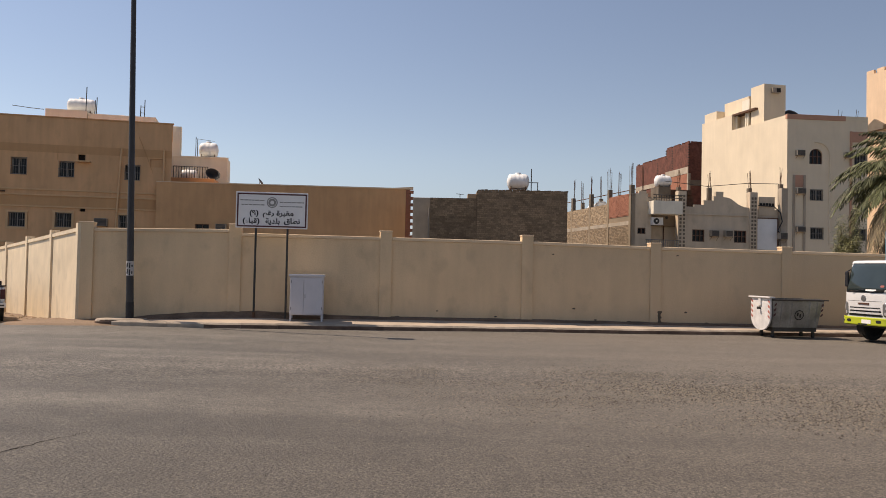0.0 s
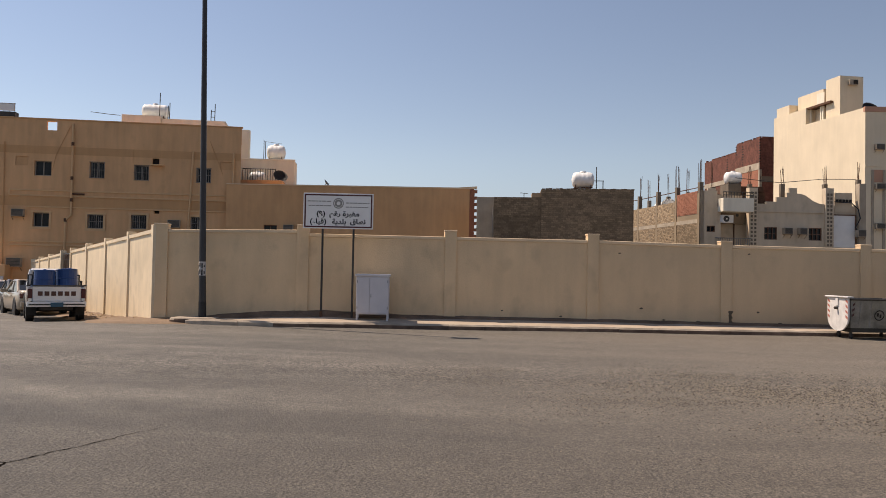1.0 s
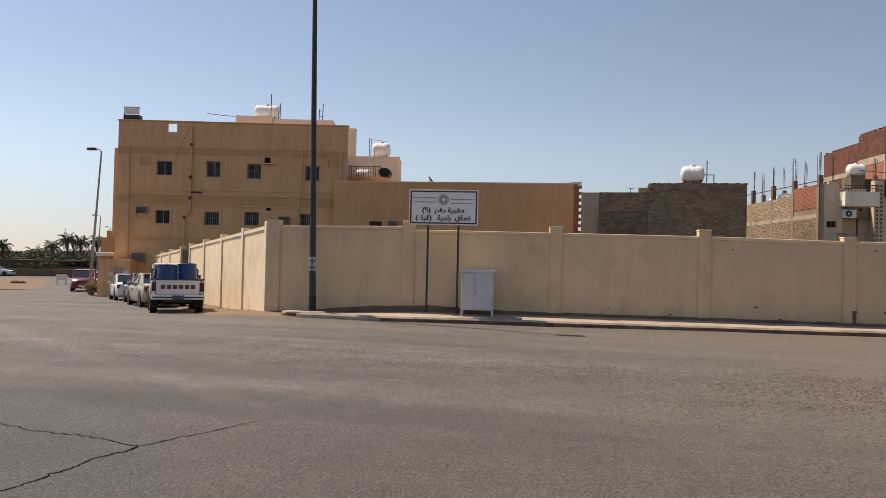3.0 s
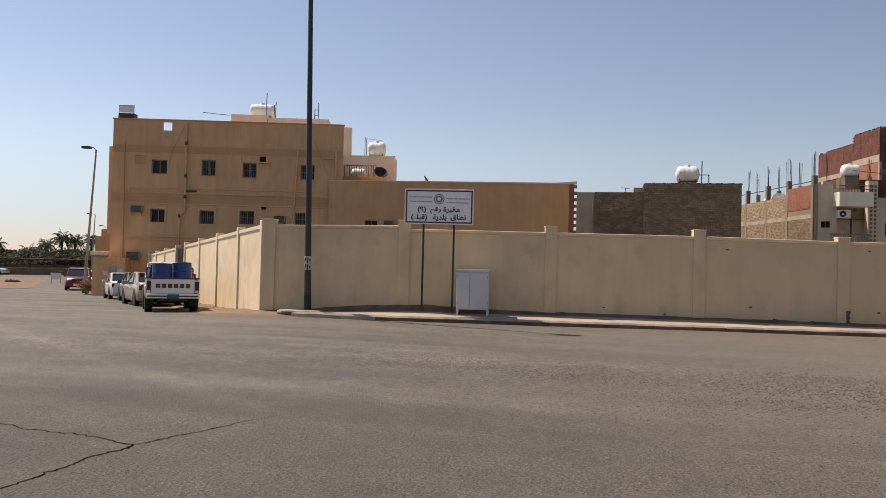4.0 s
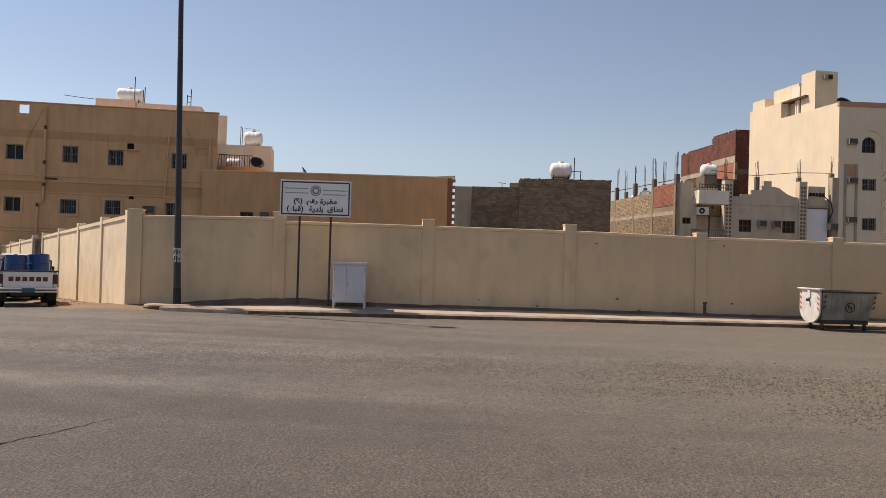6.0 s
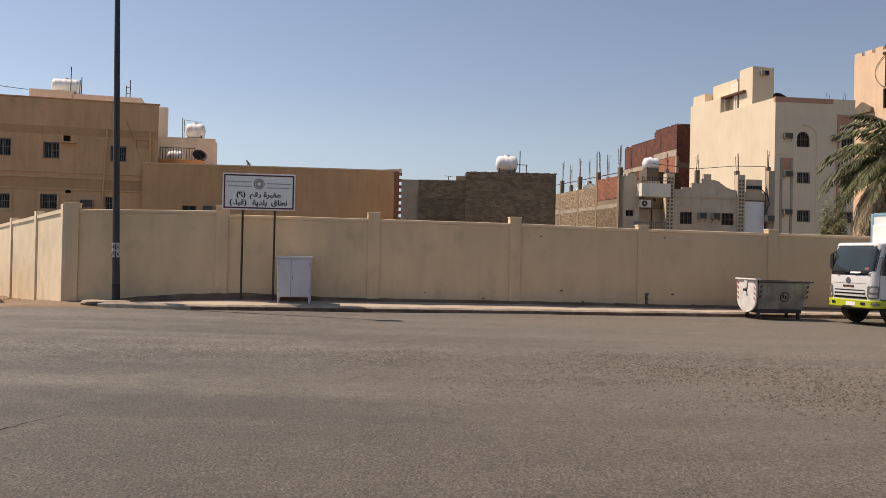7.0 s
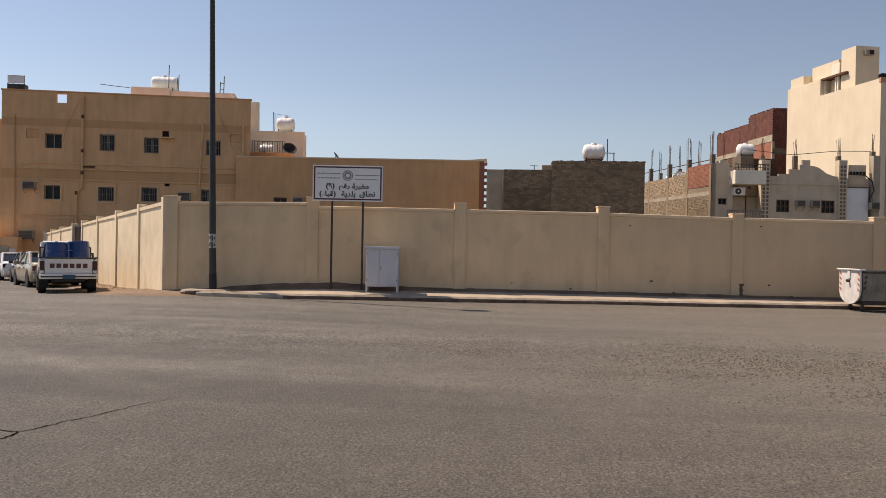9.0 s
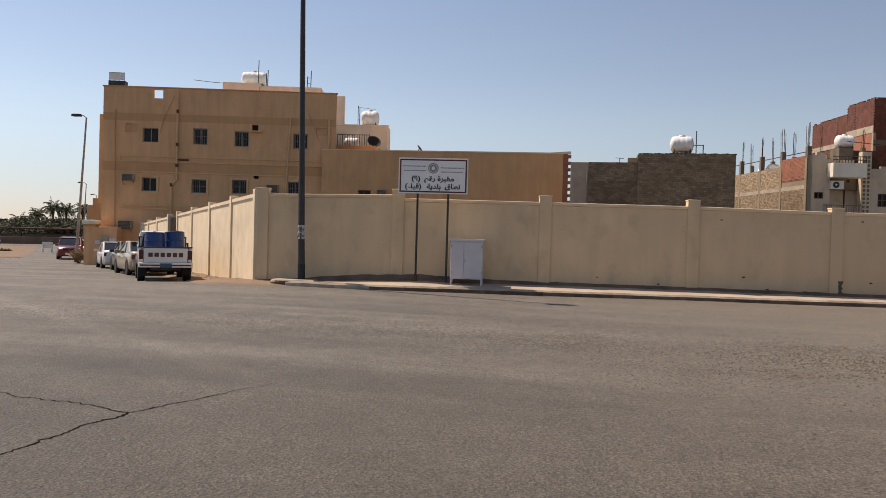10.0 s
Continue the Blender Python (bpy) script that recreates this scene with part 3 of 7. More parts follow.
def pavement():
    p = thing("pavement", "dusty concrete pavement with a worn kerb along the wall", "pavement", pose(CORNER.x, CORNER.y, 0, 0, 0, WALL_A), kind="structure")
    bm = bmesh.new()
    us = [1.25 + 0.5 * k for k in range(88)]
    rows = []
    for u in us:
        v, g = kerb_line(u)
        top = g + 0.15
        r = []
        for k in range(7):
            f = k / 6
            vv = v + 0.13 + (0.02 - v - 0.13) * f
            zz = top - 0.012 + (foot_z(u) - top + 0.012) * f + (0.012 * noise.noise((u * 1.3, vv * 3, 1.0)) if 0 < k < 6 else 0)
            r.append(bm.verts.new((u, vv, zz)))
        rows.append(r)
    for a, b in zip(rows, rows[1:]):
        for k in range(6):
            bm.faces.new((a[k], b[k], b[k + 1], a[k + 1]))
    part("paving", bm, M["paving"], p, smooth=True)
    rng = random.Random(8)
    u = 1.2
    while u < 44:
        ln = 0.98 if u > 2.2 else 0.5
        v0, g0 = kerb_line(u)
        v1, g1 = kerb_line(u + ln)
        d = rng.uniform(-0.006, 0.006)
        bm = bmesh.new()
        sec = [(0.0, -0.25), (0.0, 0.10), (0.04, 0.15), (0.145, 0.15), (0.145, -0.25)]
        ends = []
        for uu, v, g in ((u + 0.002, v0, g0), (u + ln - 0.002, v1, g1)):
            ends.append([bm.verts.new((uu, v + y + d, g + z + d * 0.6)) for y, z in sec])
        bm.faces.new(ends[0]), bm.faces.new(ends[1][::-1])
        for k in range(5):
            bm.faces.new((ends[0][k], ends[0][(k + 1) % 5], ends[1][(k + 1) % 5], ends[1][k]))
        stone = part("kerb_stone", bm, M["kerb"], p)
        stone.data.materials.append(M["kerb_shade"])
        # the road-facing side gets the colour that stands in for its shade
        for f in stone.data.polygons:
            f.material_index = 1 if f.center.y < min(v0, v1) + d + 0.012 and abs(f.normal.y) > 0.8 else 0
        u += ln
    # worn rounded end slab of the kerb
    v, g = kerb_line(1.2)
    bm = bmesh.new()
    c = [(1.30 + 0.62 * math.cos(q), v + 0.34 + 0.34 * math.sin(q)) for q in [math.pi / 2 + math.pi * k / 12 for k in range(13)]]
    c = [(2.05, v + 0.56)] + c + [(2.05, v - 0.02)]
    rings = []
    for inset, z in ((0.0, -0.2), (0.0, 0.10), (0.03, 0.145), (0.09, 0.172), (0.2, 0.18)):
        rings.append([bm.verts.new((x + (1.45 - x) * inset, y + (v + 0.34 - y) * inset, g + z)) for x, y in c])
    for a, b in zip(rings, rings[1:]):
        for k in range(len(c)):
            bm.faces.new((a[k], a[(k + 1) % len(c)], b[(k + 1) % len(c)], b[k]))
    bm.faces.new(rings[-1])
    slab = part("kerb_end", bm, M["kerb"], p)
    slab.data.materials.append(M["kerb_shade"])
    # same painted shade on the slab's road side
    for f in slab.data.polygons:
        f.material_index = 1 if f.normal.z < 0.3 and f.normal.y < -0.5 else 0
    # dark soil gathered at the wall's foot, its strip standing in for shadow too
    bm, rows = bmesh.new(), []
    for k in range(176):
        u = 0.25 + 0.25 * k
        kv, g = kerb_line(u)
        wide = 0.26 + 0.26 * smooth_step(0.2, 2.0, u) * (1 - smooth_step(6.0, 9.5, u)) + 0.05 * noise.noise((u * 0.9, 4.0, 0.0))
        tall = 0.06 + 0.06 * smooth_step(1.0, 3.0, u) * (1 - smooth_step(5.5, 7.5, u))
        r = []
        for i in range(6):
            f = i / 5
            vv = 0.02 - (wide + 0.02) * f
            base = foot_z(u) + (g + 0.138 - foot_z(u)) * max(0.0, (0.02 - vv) / (0.02 - kv - 0.13)) if u > 1.25 else foot_z(u)
            r.append(bm.verts.new((u, vv, base + (tall * (1 - f) ** 0.8 * (1 + 0.4 * noise.noise((u * 1.7, vv * 4, 2.0))) if i < 5 else -0.03) + (0.012 if i < 5 else 0))))
        rows.append(r)
    for a, b in zip(rows, rows[1:]):
        for i in range(5):
            bm.faces.new((a[i], b[i], b[i + 1], a[i + 1]))
    part("soil", bm, M["soil_and_shade"], p, "dark soil with painted shade along the wall's foot", smooth=True)


pavement()


def soil_strip(name, label, pts, width, height, seed, step=0.45, open_edge=False):
    """An uneven verge of soil along a line of plan points."""
    bm, rows = bmesh.new(), []
    path = [Vector(p) for p in pts]
    out = []
    for a, b in zip(path, path[1:]):
        n = max(2, int((b - a).length / step))
        out += [a + (b - a) * (k / n) for k in range(n)]
    out.append(path[-1])
    for i, c in enumerate(out):
        d = (out[min(i + 1, len(out) - 1)] - out[max(i - 1, 0)]).normalized()
        nrm = Vector((-d.y, d.x))
        r = []
        for k in range(8):
            f = k / 7
            wob = 0.25 * noise.noise((i * 0.3, seed, 0.0)) if k == 7 else 0.0
            q = c + nrm * (width * (f + wob * f))
            hump = height * (1 - f) ** 1.3 + (height * 0.35 + 0.02) * noise.noise((q.x * 1.6, q.y * 1.6, seed)) * (1 - f)
            r.append(bm.verts.new((q.x, q.y, ground_z(q.x, q.y) + hump + (0.03 if k < 7 and not (open_edge and k == 0) else -0.03))))
        rows.append(r)
    for a, b in zip(rows, rows[1:]):
        for k in range(7):
            bm.faces.new((a[k], b[k], b[k + 1], a[k + 1]))
    me = mesh_of(name, bm, M["soil"], True)
    return tagged(new(name, me), label, "soil", kind="structure")


sw = lambda u, v: tuple(CORNER + SIDE * u + Vector((-SIDE.y, SIDE.x)) * v)
soil_strip("soil_verge", "reddish sandy soil heaped along the foot of the wall", [sw(34, -0.02), sw(20, -0.02), sw(8, -0.02), sw(-0.1, -0.02)], -1.5, 0.10, 3.0)
fw = lambda u, v: tuple(CORNER + ALONG * u + Vector((-ALONG.y, ALONG.x)) * v)
soil_strip("soil_verge", "reddish soil spilled round the wall's corner", [fw(-1.3, 0.3), fw(-0.2, -0.12), fw(1.5, -0.05), fw(3.2, -0.2)], -1.15, 0.10, 9.0)


# ---- street furniture in front of the wall ----
def street_lamp(m, height, lean, arm, label, mat, sticker=False, r=0.09):
    s = thing("street_lamp", label, "street lamp", m)
    part("foot_sleeve", rod(bmesh.new(), (0, 0, -0.1), (lean * 0.05, 0, 0.46), r * 1.12, r * 1.10, 16), M["black"], s)
    bm = bmesh.new()
    rod(bm, (0, 0, 0.0), (lean * 0.12, 0, 1.1), r * 1.06, r * 1.03, 16)
    rod(bm, (lean * 0.12, 0, 1.1), (lean, 0, height), r * 1.0, r * 0.55, 16)
    part("pole", bm, mat, s, smooth=False)
    bm = bmesh.new()
    rod(bm, (lean, 0, height - 0.05), (lean + arm * 0.5, 0, height + 0.15), 0.035, 0.03)
    rod(bm, (lean + arm * 0.5, 0, height + 0.15), (lean + arm, 0, height + 0.18), 0.03, 0.03)
    part("arm", bm, mat, s)
    part("lamp_head", cube(lean + arm, lean + arm + (0.62 if arm > 0 else -0.62), -0.19, 0.19, height + 0.08, height + 0.25, 0.04), M["dark_metal"], s)
    if sticker:
        for z0, z1, mt in ((1.20, 1.60, M["sticker_paper"]),):
            bm = rod(bmesh.new(), (lean * 0.15, 0, z0), (lean * 0.16, 0, z1), r * 1.06, r * 1.05, 16)
            st = part("sticker", bm, mt, s, "white paper sticker wrapped round the pole")
        for z, zh in ((1.48, 0.075), (1.29, 0.085)):
            bm = bmesh.new()
            for k in range(4):
                a0 = -math.pi / 2 - 1.15 + 0.62 * k
                rr = r * 1.09
                zl, zu = z - zh * (0.5 if k % 2 else 1.0), z + zh * (1.0 if k % 3 else 0.35)
                vs = [bm.verts.new((lean * 0.155 + rr * math.cos(a), rr * math.sin(a), zz)) for a, zz in ((a0, zl), (a0 + 0.36, zl), (a0 + 0.36, zu), (a0, zu))]
                bm.faces.new(vs)
            part("print_bar", bm, M["sign_black"], st)
    return s


M["sticker_paper"] = material("grubby_paper", (0.52, 0.49, 0.46), 0.8, blotch=0.2, blotch_size=0.1, bump=0.05)
POLE = (-8.69, 22.3)
street_lamp(pose(*POLE, 0.2, 0, 0, 0), 12.9, -0.24, -0.02, "tall dark steel street lamp pole with stickers beside the kerb", M["steel_pole"], True, 0.097)


def text_mesh(body, size, mat, parent, x, z, y, name="lettering"):
    c = bpy.data.curves.new(name, "FONT")
    c.body, c.size, c.align_x, c.align_y, c.extrude, c.offset = body, size, "CENTER", "CENTER", 0.001, size * 0.032
    tmp = bpy.data.objects.new(name, c)
    me = bpy.data.meshes.new_from_object(tmp)
    bpy.data.objects.remove(tmp)
    me.transform(Matrix.Translation((x, y, z)) @ Matrix.Rotation(radians(90), 4, "X"))
    me.materials.clear()
    me.materials.append(mat)
    ob = new(name, me)
    ob.parent = parent
    return ob


def sign_board():
    # board 2.06 x 1.0, on two thin posts
    s = thing("sign_board", "white municipal sign with Arabic lettering on two thin steel posts", "sign", pose(-4.96, 23.0, 0, 0, 0, 6.0))
    zb, zt = 2.83, 3.87
    part("board", cube(-1.02, 1.02, -0.02, 0.02, zb, zt, 0.008), M["sign_white"], s)
    bm = bmesh.new()
    for a in ((-0.985, 0.985, zt - 0.075, zt - 0.035), (-0.985, 0.985, zb + 0.035, zb + 0.075), (-0.985, -0.945, zb + 0.075, zt - 0.075), (0.945, 0.985, zb + 0.075, zt - 0.075)):
        box(bm, a[0], a[1], -0.025, -0.019, a[2], a[3])
    part("border", bm, M["sign_maroon"], s)
    words = (("(\u0669)", -0.63, -0.38, 0.42), ("\uFEE2\uFED7\uFEAD", -0.26, 0.06, 0.41), ("\uFE93\uFEAE\uFE92\uFED8\uFEE3", 0.13, 0.615, 0.42),
             ("(\uFE80\uFE8E\uFE92\uFED7)", -0.82, -0.345, 0.195), ("\uFE94\uFEF3\uFEAA\uFEE0\uFE91", -0.18, 0.23, 0.195), ("\uFED5\uFE8E\uFEC4\uFEE7", 0.345, 0.80, 0.205))
    for body, xa, xb, z in words:
        ob = text_mesh(body, 0.22, M["sign_black"], s, 0, 0, 0, "word")
        xs = [v.co.x for v in ob.data.vertices]
        zs = [v.co.z for v in ob.data.vertices]
        k = (xb - xa) / (max(xs) - min(xs))
        ob.data.transform(Matrix.Translation(((xa + xb) / 2, -0.024, zb + z)) @ Matrix.Diagonal((k, 1, min(1.25, 0.2 / (max(zs) - min(zs))), 1)) @ Matrix.Translation((-(max(xs) + min(xs)) / 2, 0, -(max(zs) + min(zs)) / 2)))
    rng = random.Random(2)
    for side, rows in ((-1, ((0.80, 0.0), (0.67, 0.0))), (1, ((0.76, 0.0), (0.64, 0.0)))):
        for z, _ in rows:
            bm, x = bmesh.new(), 0.22
            while x < 0.86:
                w = rng.uniform(0.05, 0.13)
                box(bm, side * x, side * min(x + w, 0.9), -0.024, -0.0195, zb + z - 0.014, zb + z + 0.014)
                x += w + 0.022
            part("print_bar", bm, M["sign_grey"], s)
    bm = bmesh.new()
    for r0, r1 in ((0.155, 0.125), (0.11, 0.055)):
        for k in range(28):
            a, b = 2 * math.pi * k / 28, 2 * math.pi * (k + 1) / 28
            vs = [bm.verts.new((r * math.cos(q), -0.0235, zb + 0.745 + r * math.sin(q))) for r, q in ((r0, a), (r0, b), (r1, b), (r1, a))]
            bm.faces.new(vs)
    part("emblem", bm, M["sign_grey"], s)
    for x in (-0.45, 0.45):
        part("post", rod(bmesh.new(), (x, 0.05, 0.1), (x, 0.05, zt - 0.2), 0.032, 0.032, 10), M["dark_metal"], s)
    part("post_foot", rod(bmesh.new(), (-0.45, 0.05, 0.16), (-0.45, 0.05, 0.42), 0.055, 0.04, 8), M["rust"], s)


sign_board()


def service_cabinet():
    c = thing("electrical_cabinet", "pale grey-white steel utility cabinet with two doors on short legs", "cabinet", pose(-3.89, 23.0, 0, 0, 0, 5.0))
    part("body", cube(-0.47, 0.47, -0.2, 0.2, 0.37, 1.46, 0.01), M["cabinet"], c)
    part("roof", cube(-0.50, 0.50, -0.235, 0.235, 1.46, 1.53, 0.02), M["cabinet"], c)
    for a, b in ((-0.45, -0.085), (-0.075, 0.45)):
        d = part("door", cube(a, b, -0.222, -0.2, 0.40, 1.42, 0.006), M["cabinet"], c)
        for z in (0.52, 1.28):
            part("hinge", cube(a + 0.005 if a < -0.2 else b - 0.025, a + 0.025 if a < -0.2 else b - 0.005, -0.23, -0.222, z, z + 0.08, 0.003), M["galv"], d)
    part("handle", cube(-0.05, -0.03, -0.238, -0.222, 0.86, 0.96, 0.003), M["galv"], d)
    for x in (-0.44, 0.44):
        for y in (-0.18, 0.18):
            part("leg", cube(x - 0.025, x + 0.025, y - 0.02, y + 0.02, 0.17, 0.37), M["cabinet"], c)


service_cabinet()


# ---- buildings behind the plot ----
def pipe(parent, pts, r, mat, name="drain_pipe"):
    bm = bmesh.new()
    for a, b in zip(pts, pts[1:]):
        rod(bm, a, b, r, r, 8)
    for p in pts[1:-1]:
        bmesh.ops.create_uvsphere(bm, u_segments=8, v_segments=5, radius=r * 1.25, matrix=Matrix.Translation(p))
    return part(name, bm, mat, parent)


def water_tank(m, length, radius, label="white ribbed plastic water tank on a steel stand", stand=0.25):
    t = thing("water_tank", label, "water tank", m, group="rooftop water tanks")
    bm = bmesh.new()
    prof, n = [], 20
    for k in range(n + 1):
        x = -length / 2 + length * k / n
        e = min(k, n - k) / n * length
        r = radius * (math.sqrt(max(0.0, 1 - ((radius * 0.55 - e) / (radius * 0.55)) ** 2)) if e < radius * 0.55 else 1.0)
        r *= 1.0 + (0.035 if k % 4 == 2 else 0.0)
        prof.append((x, max(r, 0.02)))
    rings = [[bm.verts.new((x, r * math.cos(a), stand + radius + r * math.sin(a))) for a in [2 * math.pi * q / 16 for q in range(16)]] for x, r in prof]
    for a, b in zip(rings, rings[1:]):
        for q in range(16):
            bm.faces.new((a[q], a[(q + 1) % 16], b[(q + 1) % 16], b[q]))
    bm.faces.new(rings[0]), bm.faces.new(rings[-1])
    part("body", bm, M["tank"], t, smooth=True)
    part("lid", rod(bmesh.new(), (0, 0, stand + radius * 1.97), (0, 0, stand + radius * 2.16), radius * 0.42, radius * 0.34, 14), M["tank"], t)
    bm = bmesh.new()
    for x in (-length * 0.33, length * 0.33):
        for y in (-radius * 0.7, radius * 0.7):
            rod(bm, (x, y, -0.03), (x, y, stand + radius * 0.35), 0.03, seg=5)
        rod(bm, (x, -radius * 0.75, stand + 0.02), (x, radius * 0.75, stand + 0.02), 0.03, seg=5)
    for y in (-radius * 0.7, radius * 0.7):
        rod(bm, (-length * 0.4, y, stand), (length * 0.4, y, stand), 0.03, seg=5)
    part("stand", bm, M["rust"], t)
    return t


def dish(m, r, label="dark satellite dish on a short mast", mat="dark_metal"):
    d = thing("satellite_dish", label, "satellite dish", m, group="satellite dishes")
    bm = bmesh.new()
    rings = []
    for k in range(6):
        q = k / 5
        rings.append([bm.verts.new((r * q * math.cos(a), -0.28 * r * (q * q) , r * q * math.sin(a))) for a in [2 * math.pi * j / 18 for j in range(18)]] if k else [bm.verts.new((0, 0, 0))])
    for j in range(18):
        bm.faces.new((rings[0][0], rings[1][j], rings[1][(j + 1) % 18]))
    for a, b in zip(rings[1:], rings[2:]):
        for j in range(18):
            bm.faces.new((a[j], b[j], b[(j + 1) % 18], a[(j + 1) % 18]))
    bmesh.ops.solidify(bm, geom=bm.faces[:], thickness=0.015)
    bmesh.ops.transform(bm, matrix=Matrix.Translation((0, 0, r * 0.95)) @ Matrix.Rotation(radians(-35), 4, "X"), verts=bm.verts[:])
    part("reflector", bm, M[mat], d, smooth=True)
    part("mast", rod(bmesh.new(), (0, 0.06, -0.05), (0, 0.02, r * 0.95), 0.025, seg=6), M["rust"], d)
    part("feed_arm", rod(bmesh.new(), (0, -0.02, r * 0.35), (0, -r * 0.75, r * 1.05), 0.012, seg=5), M["dark_metal"], d)
    return d


def rebar(parent, u, y, z, h, n=4, seed=0, s=0.11):
    rng = random.Random(seed)
    bm = bmesh.new()
    for k in range(n):
        x, yy = u + rng.uniform(-s, s), y + rng.uniform(-s, s)
        rod(bm, (x, yy, z - 0.1), (x + rng.uniform(-0.12, 0.12), yy + rng.uniform(-0.1, 0.1), z + h * rng.uniform(0.7, 1.0)), 0.014, seg=4)
    return part("rebar", bm, M["rust"], parent)


def apartment_ochre():
    """The three-storey ochre house on the side street."""
    b = thing("apartment_building", "three-storey ochre plastered apartment house with barred windows", "building", pose(-32.7, 48.0, 0, 0, 0, 13.4))
    W, TOP = 15.42, 10.82
    wins = [(2.6, 3.63, 7.22, 8.17), (5.95, 6.86, 7.18, 8.22), (8.69, 9.6, 7.13, 8.11), (12.59, 13.51, 7.11, 8.07),
            (2.61, 3.58, 3.95, 4.86), (5.9, 6.87, 3.92, 4.83), (8.57, 9.54, 3.96, 4.88), (12.3, 13.2, 3.95, 4.85)]
    vents = [(1.47, 2.23, 7.84, 8.42), (14.11, 14.85, 8.0, 8.54)]
    gaps = [(9.8, 10.23, 8.2, 8.59), (9.99, 10.32, 4.99, 5.26)]
    bm = bmesh.new()
    block_body(bm, 0.0, W, -2.0, 9.75, 9.0, wins + vents + gaps, 0.3, -0.13)
    part("wall", bm, M["ochre"], b)
    # roof parapet with a square opening through it
    bm = bmesh.new()
    for a in ((0, 3.28, 9.75, TOP), (3.9, W, 9.75, TOP), (3.28, 3.9, 9.75, 10.15), (3.28, 3.9, 10.71, TOP)):
        box(bm, a[0], a[1], 0.0, 0.2, a[2], a[3])
    box(bm, 0, 0.2, 0.2, 1.2, 9.75, TOP)
    part("parapet", bm, M["ochre"], b)
    part("coping", cube(-0.06, W + 0.06, -0.05, 0.25, TOP, TOP + 0.09, 0.02), M["ochre_dark"], b)
    for z0, z1 in ((8.62, 9.12), (5.27, 5.88)):
        part("painted_band", cube(0.004, W - 0.004, -0.006, 0.01, z0, z1), M["ochre_dark"], b)
    for z, u0, u1 in ((6.28, 1.15, 14.85), (5.94, 1.15, 14.85), (5.22, 2.2, 14.85), (3.0, 1.2, W), (2.78, 1.2, W)):
        part("moulding", cube(u0, u1, -0.07, 0.02, z - 0.045, z + 0.045, 0.012), M["ochre_trim"], b)
    for u in (1.15, 14.85):
        part("moulding", cube(u - 0.05, u + 0.05, -0.068, 0.02, 5.985, 6.235), M["ochre_trim"], b)
    for i, h in enumerate(wins):
        window(b, *h, M["window_white"], bars=i not in (0, 4), surround=M["ochre_trim"] if i > 3 else None, depth=0.28)
    for h in vents:
        part("boarded_vent", cube(h[0] + 0.01, h[1] - 0.01, 0.05, 0.1, h[2] + 0.01, h[3] - 0.01), M["brown"], b, "boarded air conditioner opening")
    for h in gaps:
        part("opening", cube(h[0] - 0.02, h[1] + 0.02, 0.24, 0.3, h[2] - 0.02, h[3] + 0.02), M["dark_gap"], b)
    part("ledge", cube(9.75, 10.55, -0.4, 0.0, 8.1, 8.17), M["ochre_trim"], b)
    window_ac(b, 1.4, 2.14, 4.57, 5.04)
    window_ac(b, 10.9, 11.67, 4.1, 4.6)
    window_ac(b, 1.2, 2.07, 1.37, 1.94)
    pm = M["ochre_trim"]
    pipe(b, [(4.9, -0.1, 10.6), (4.92, -0.1, 4.74), (4.59, -0.1, 4.42), (4.56, -0.1, -1.0)], 0.07, pm)
    pipe(b, [(4.92, -0.1, 6.1), (5.7, -0.08, 6.1)], 0.05, M["rust"])
    for z in (9.2, 7.0, 5.6, 4.3):
        part("pipe_collar", rod(bmesh.new(), (4.91 if z > 4.5 else 4.58, -0.1, z), (4.91 if z > 4.5 else 4.58, -0.1, z + 0.22), 0.09, seg=8), M["rust"], b)
    pipe(b, [(12.38, -0.1, 9.15), (12.1, -0.1, 2.8)], 0.06, pm)
    pipe(b, [(14.95, -0.1, 9.15), (14.97, -0.1, 2.8)], 0.06, pm)
    pipe(b, [(0.8, -0.05, 9.3), (0.9, -0.05, 1.0)], 0.03, M["ochre_dark"])
    pipe(b, [(4.7, -0.03, 10.4), (3.9, -0.02, 8.6), (3.7, -0.02, 7.6)], 0.014, M["ochre_dark"], "cable")
    pipe(b, [(13.4, -0.03, 9.9), (14.0, -0.02, 8.4), (14.3, -0.02, 7.6)], 0.014, M["ochre_dark"], "cable")
    pipe(b, [(8.6, -0.03, 9.1), (8.6, -0.02, 8.2)], 0.012, M["ochre_dark"], "cable")
    # side-street face: projecting bay with balconies
    part("bay", cube(-0.85, -0.02, 1.6, 5.5, 3.1, 9.2, 0.03), M["ochre"], b)
    part("bay_soffit", prism(bmesh.new(), [(-0.02, 3.1), (-0.85, 3.1), (-0.6, 2.55), (-0.02, 2.3)], 1.62, 5.48), M["ochre_dark"], b)
    part("balcony", cube(-1.45, -0.86, 3.5, 5.4, 6.0, 7.1, 0.03), M["ochre_trim"], b)
    part("balcony_rail", cube(-1.5, -0.86, 3.4, 5.45, 7.1, 7.5, 0.02), M["dark_metal"], b)
    part("bay", cube(-2.4, -1.2, 12.2, 15.5, -2.0, 4.2, 0.03), M["brown"], b)
    # on the roof
    bm = bmesh.new()
    box(bm, 7.33, 9.84, 2.0, 6.0, 9.75, 11.75, 0.02)
    part("stair_block", bm, M["white_plaster"], b)
    part("stair_block", cube(9.86, 14.1, 2.2, 6.0, 9.75, 11.62, 0.02), M["white_plaster"], b)
    part("stair_block", cube(13.2, 15.35, 7.0, 7.6, 4.0, 11.9, 0.02), M["white_plaster"], b)
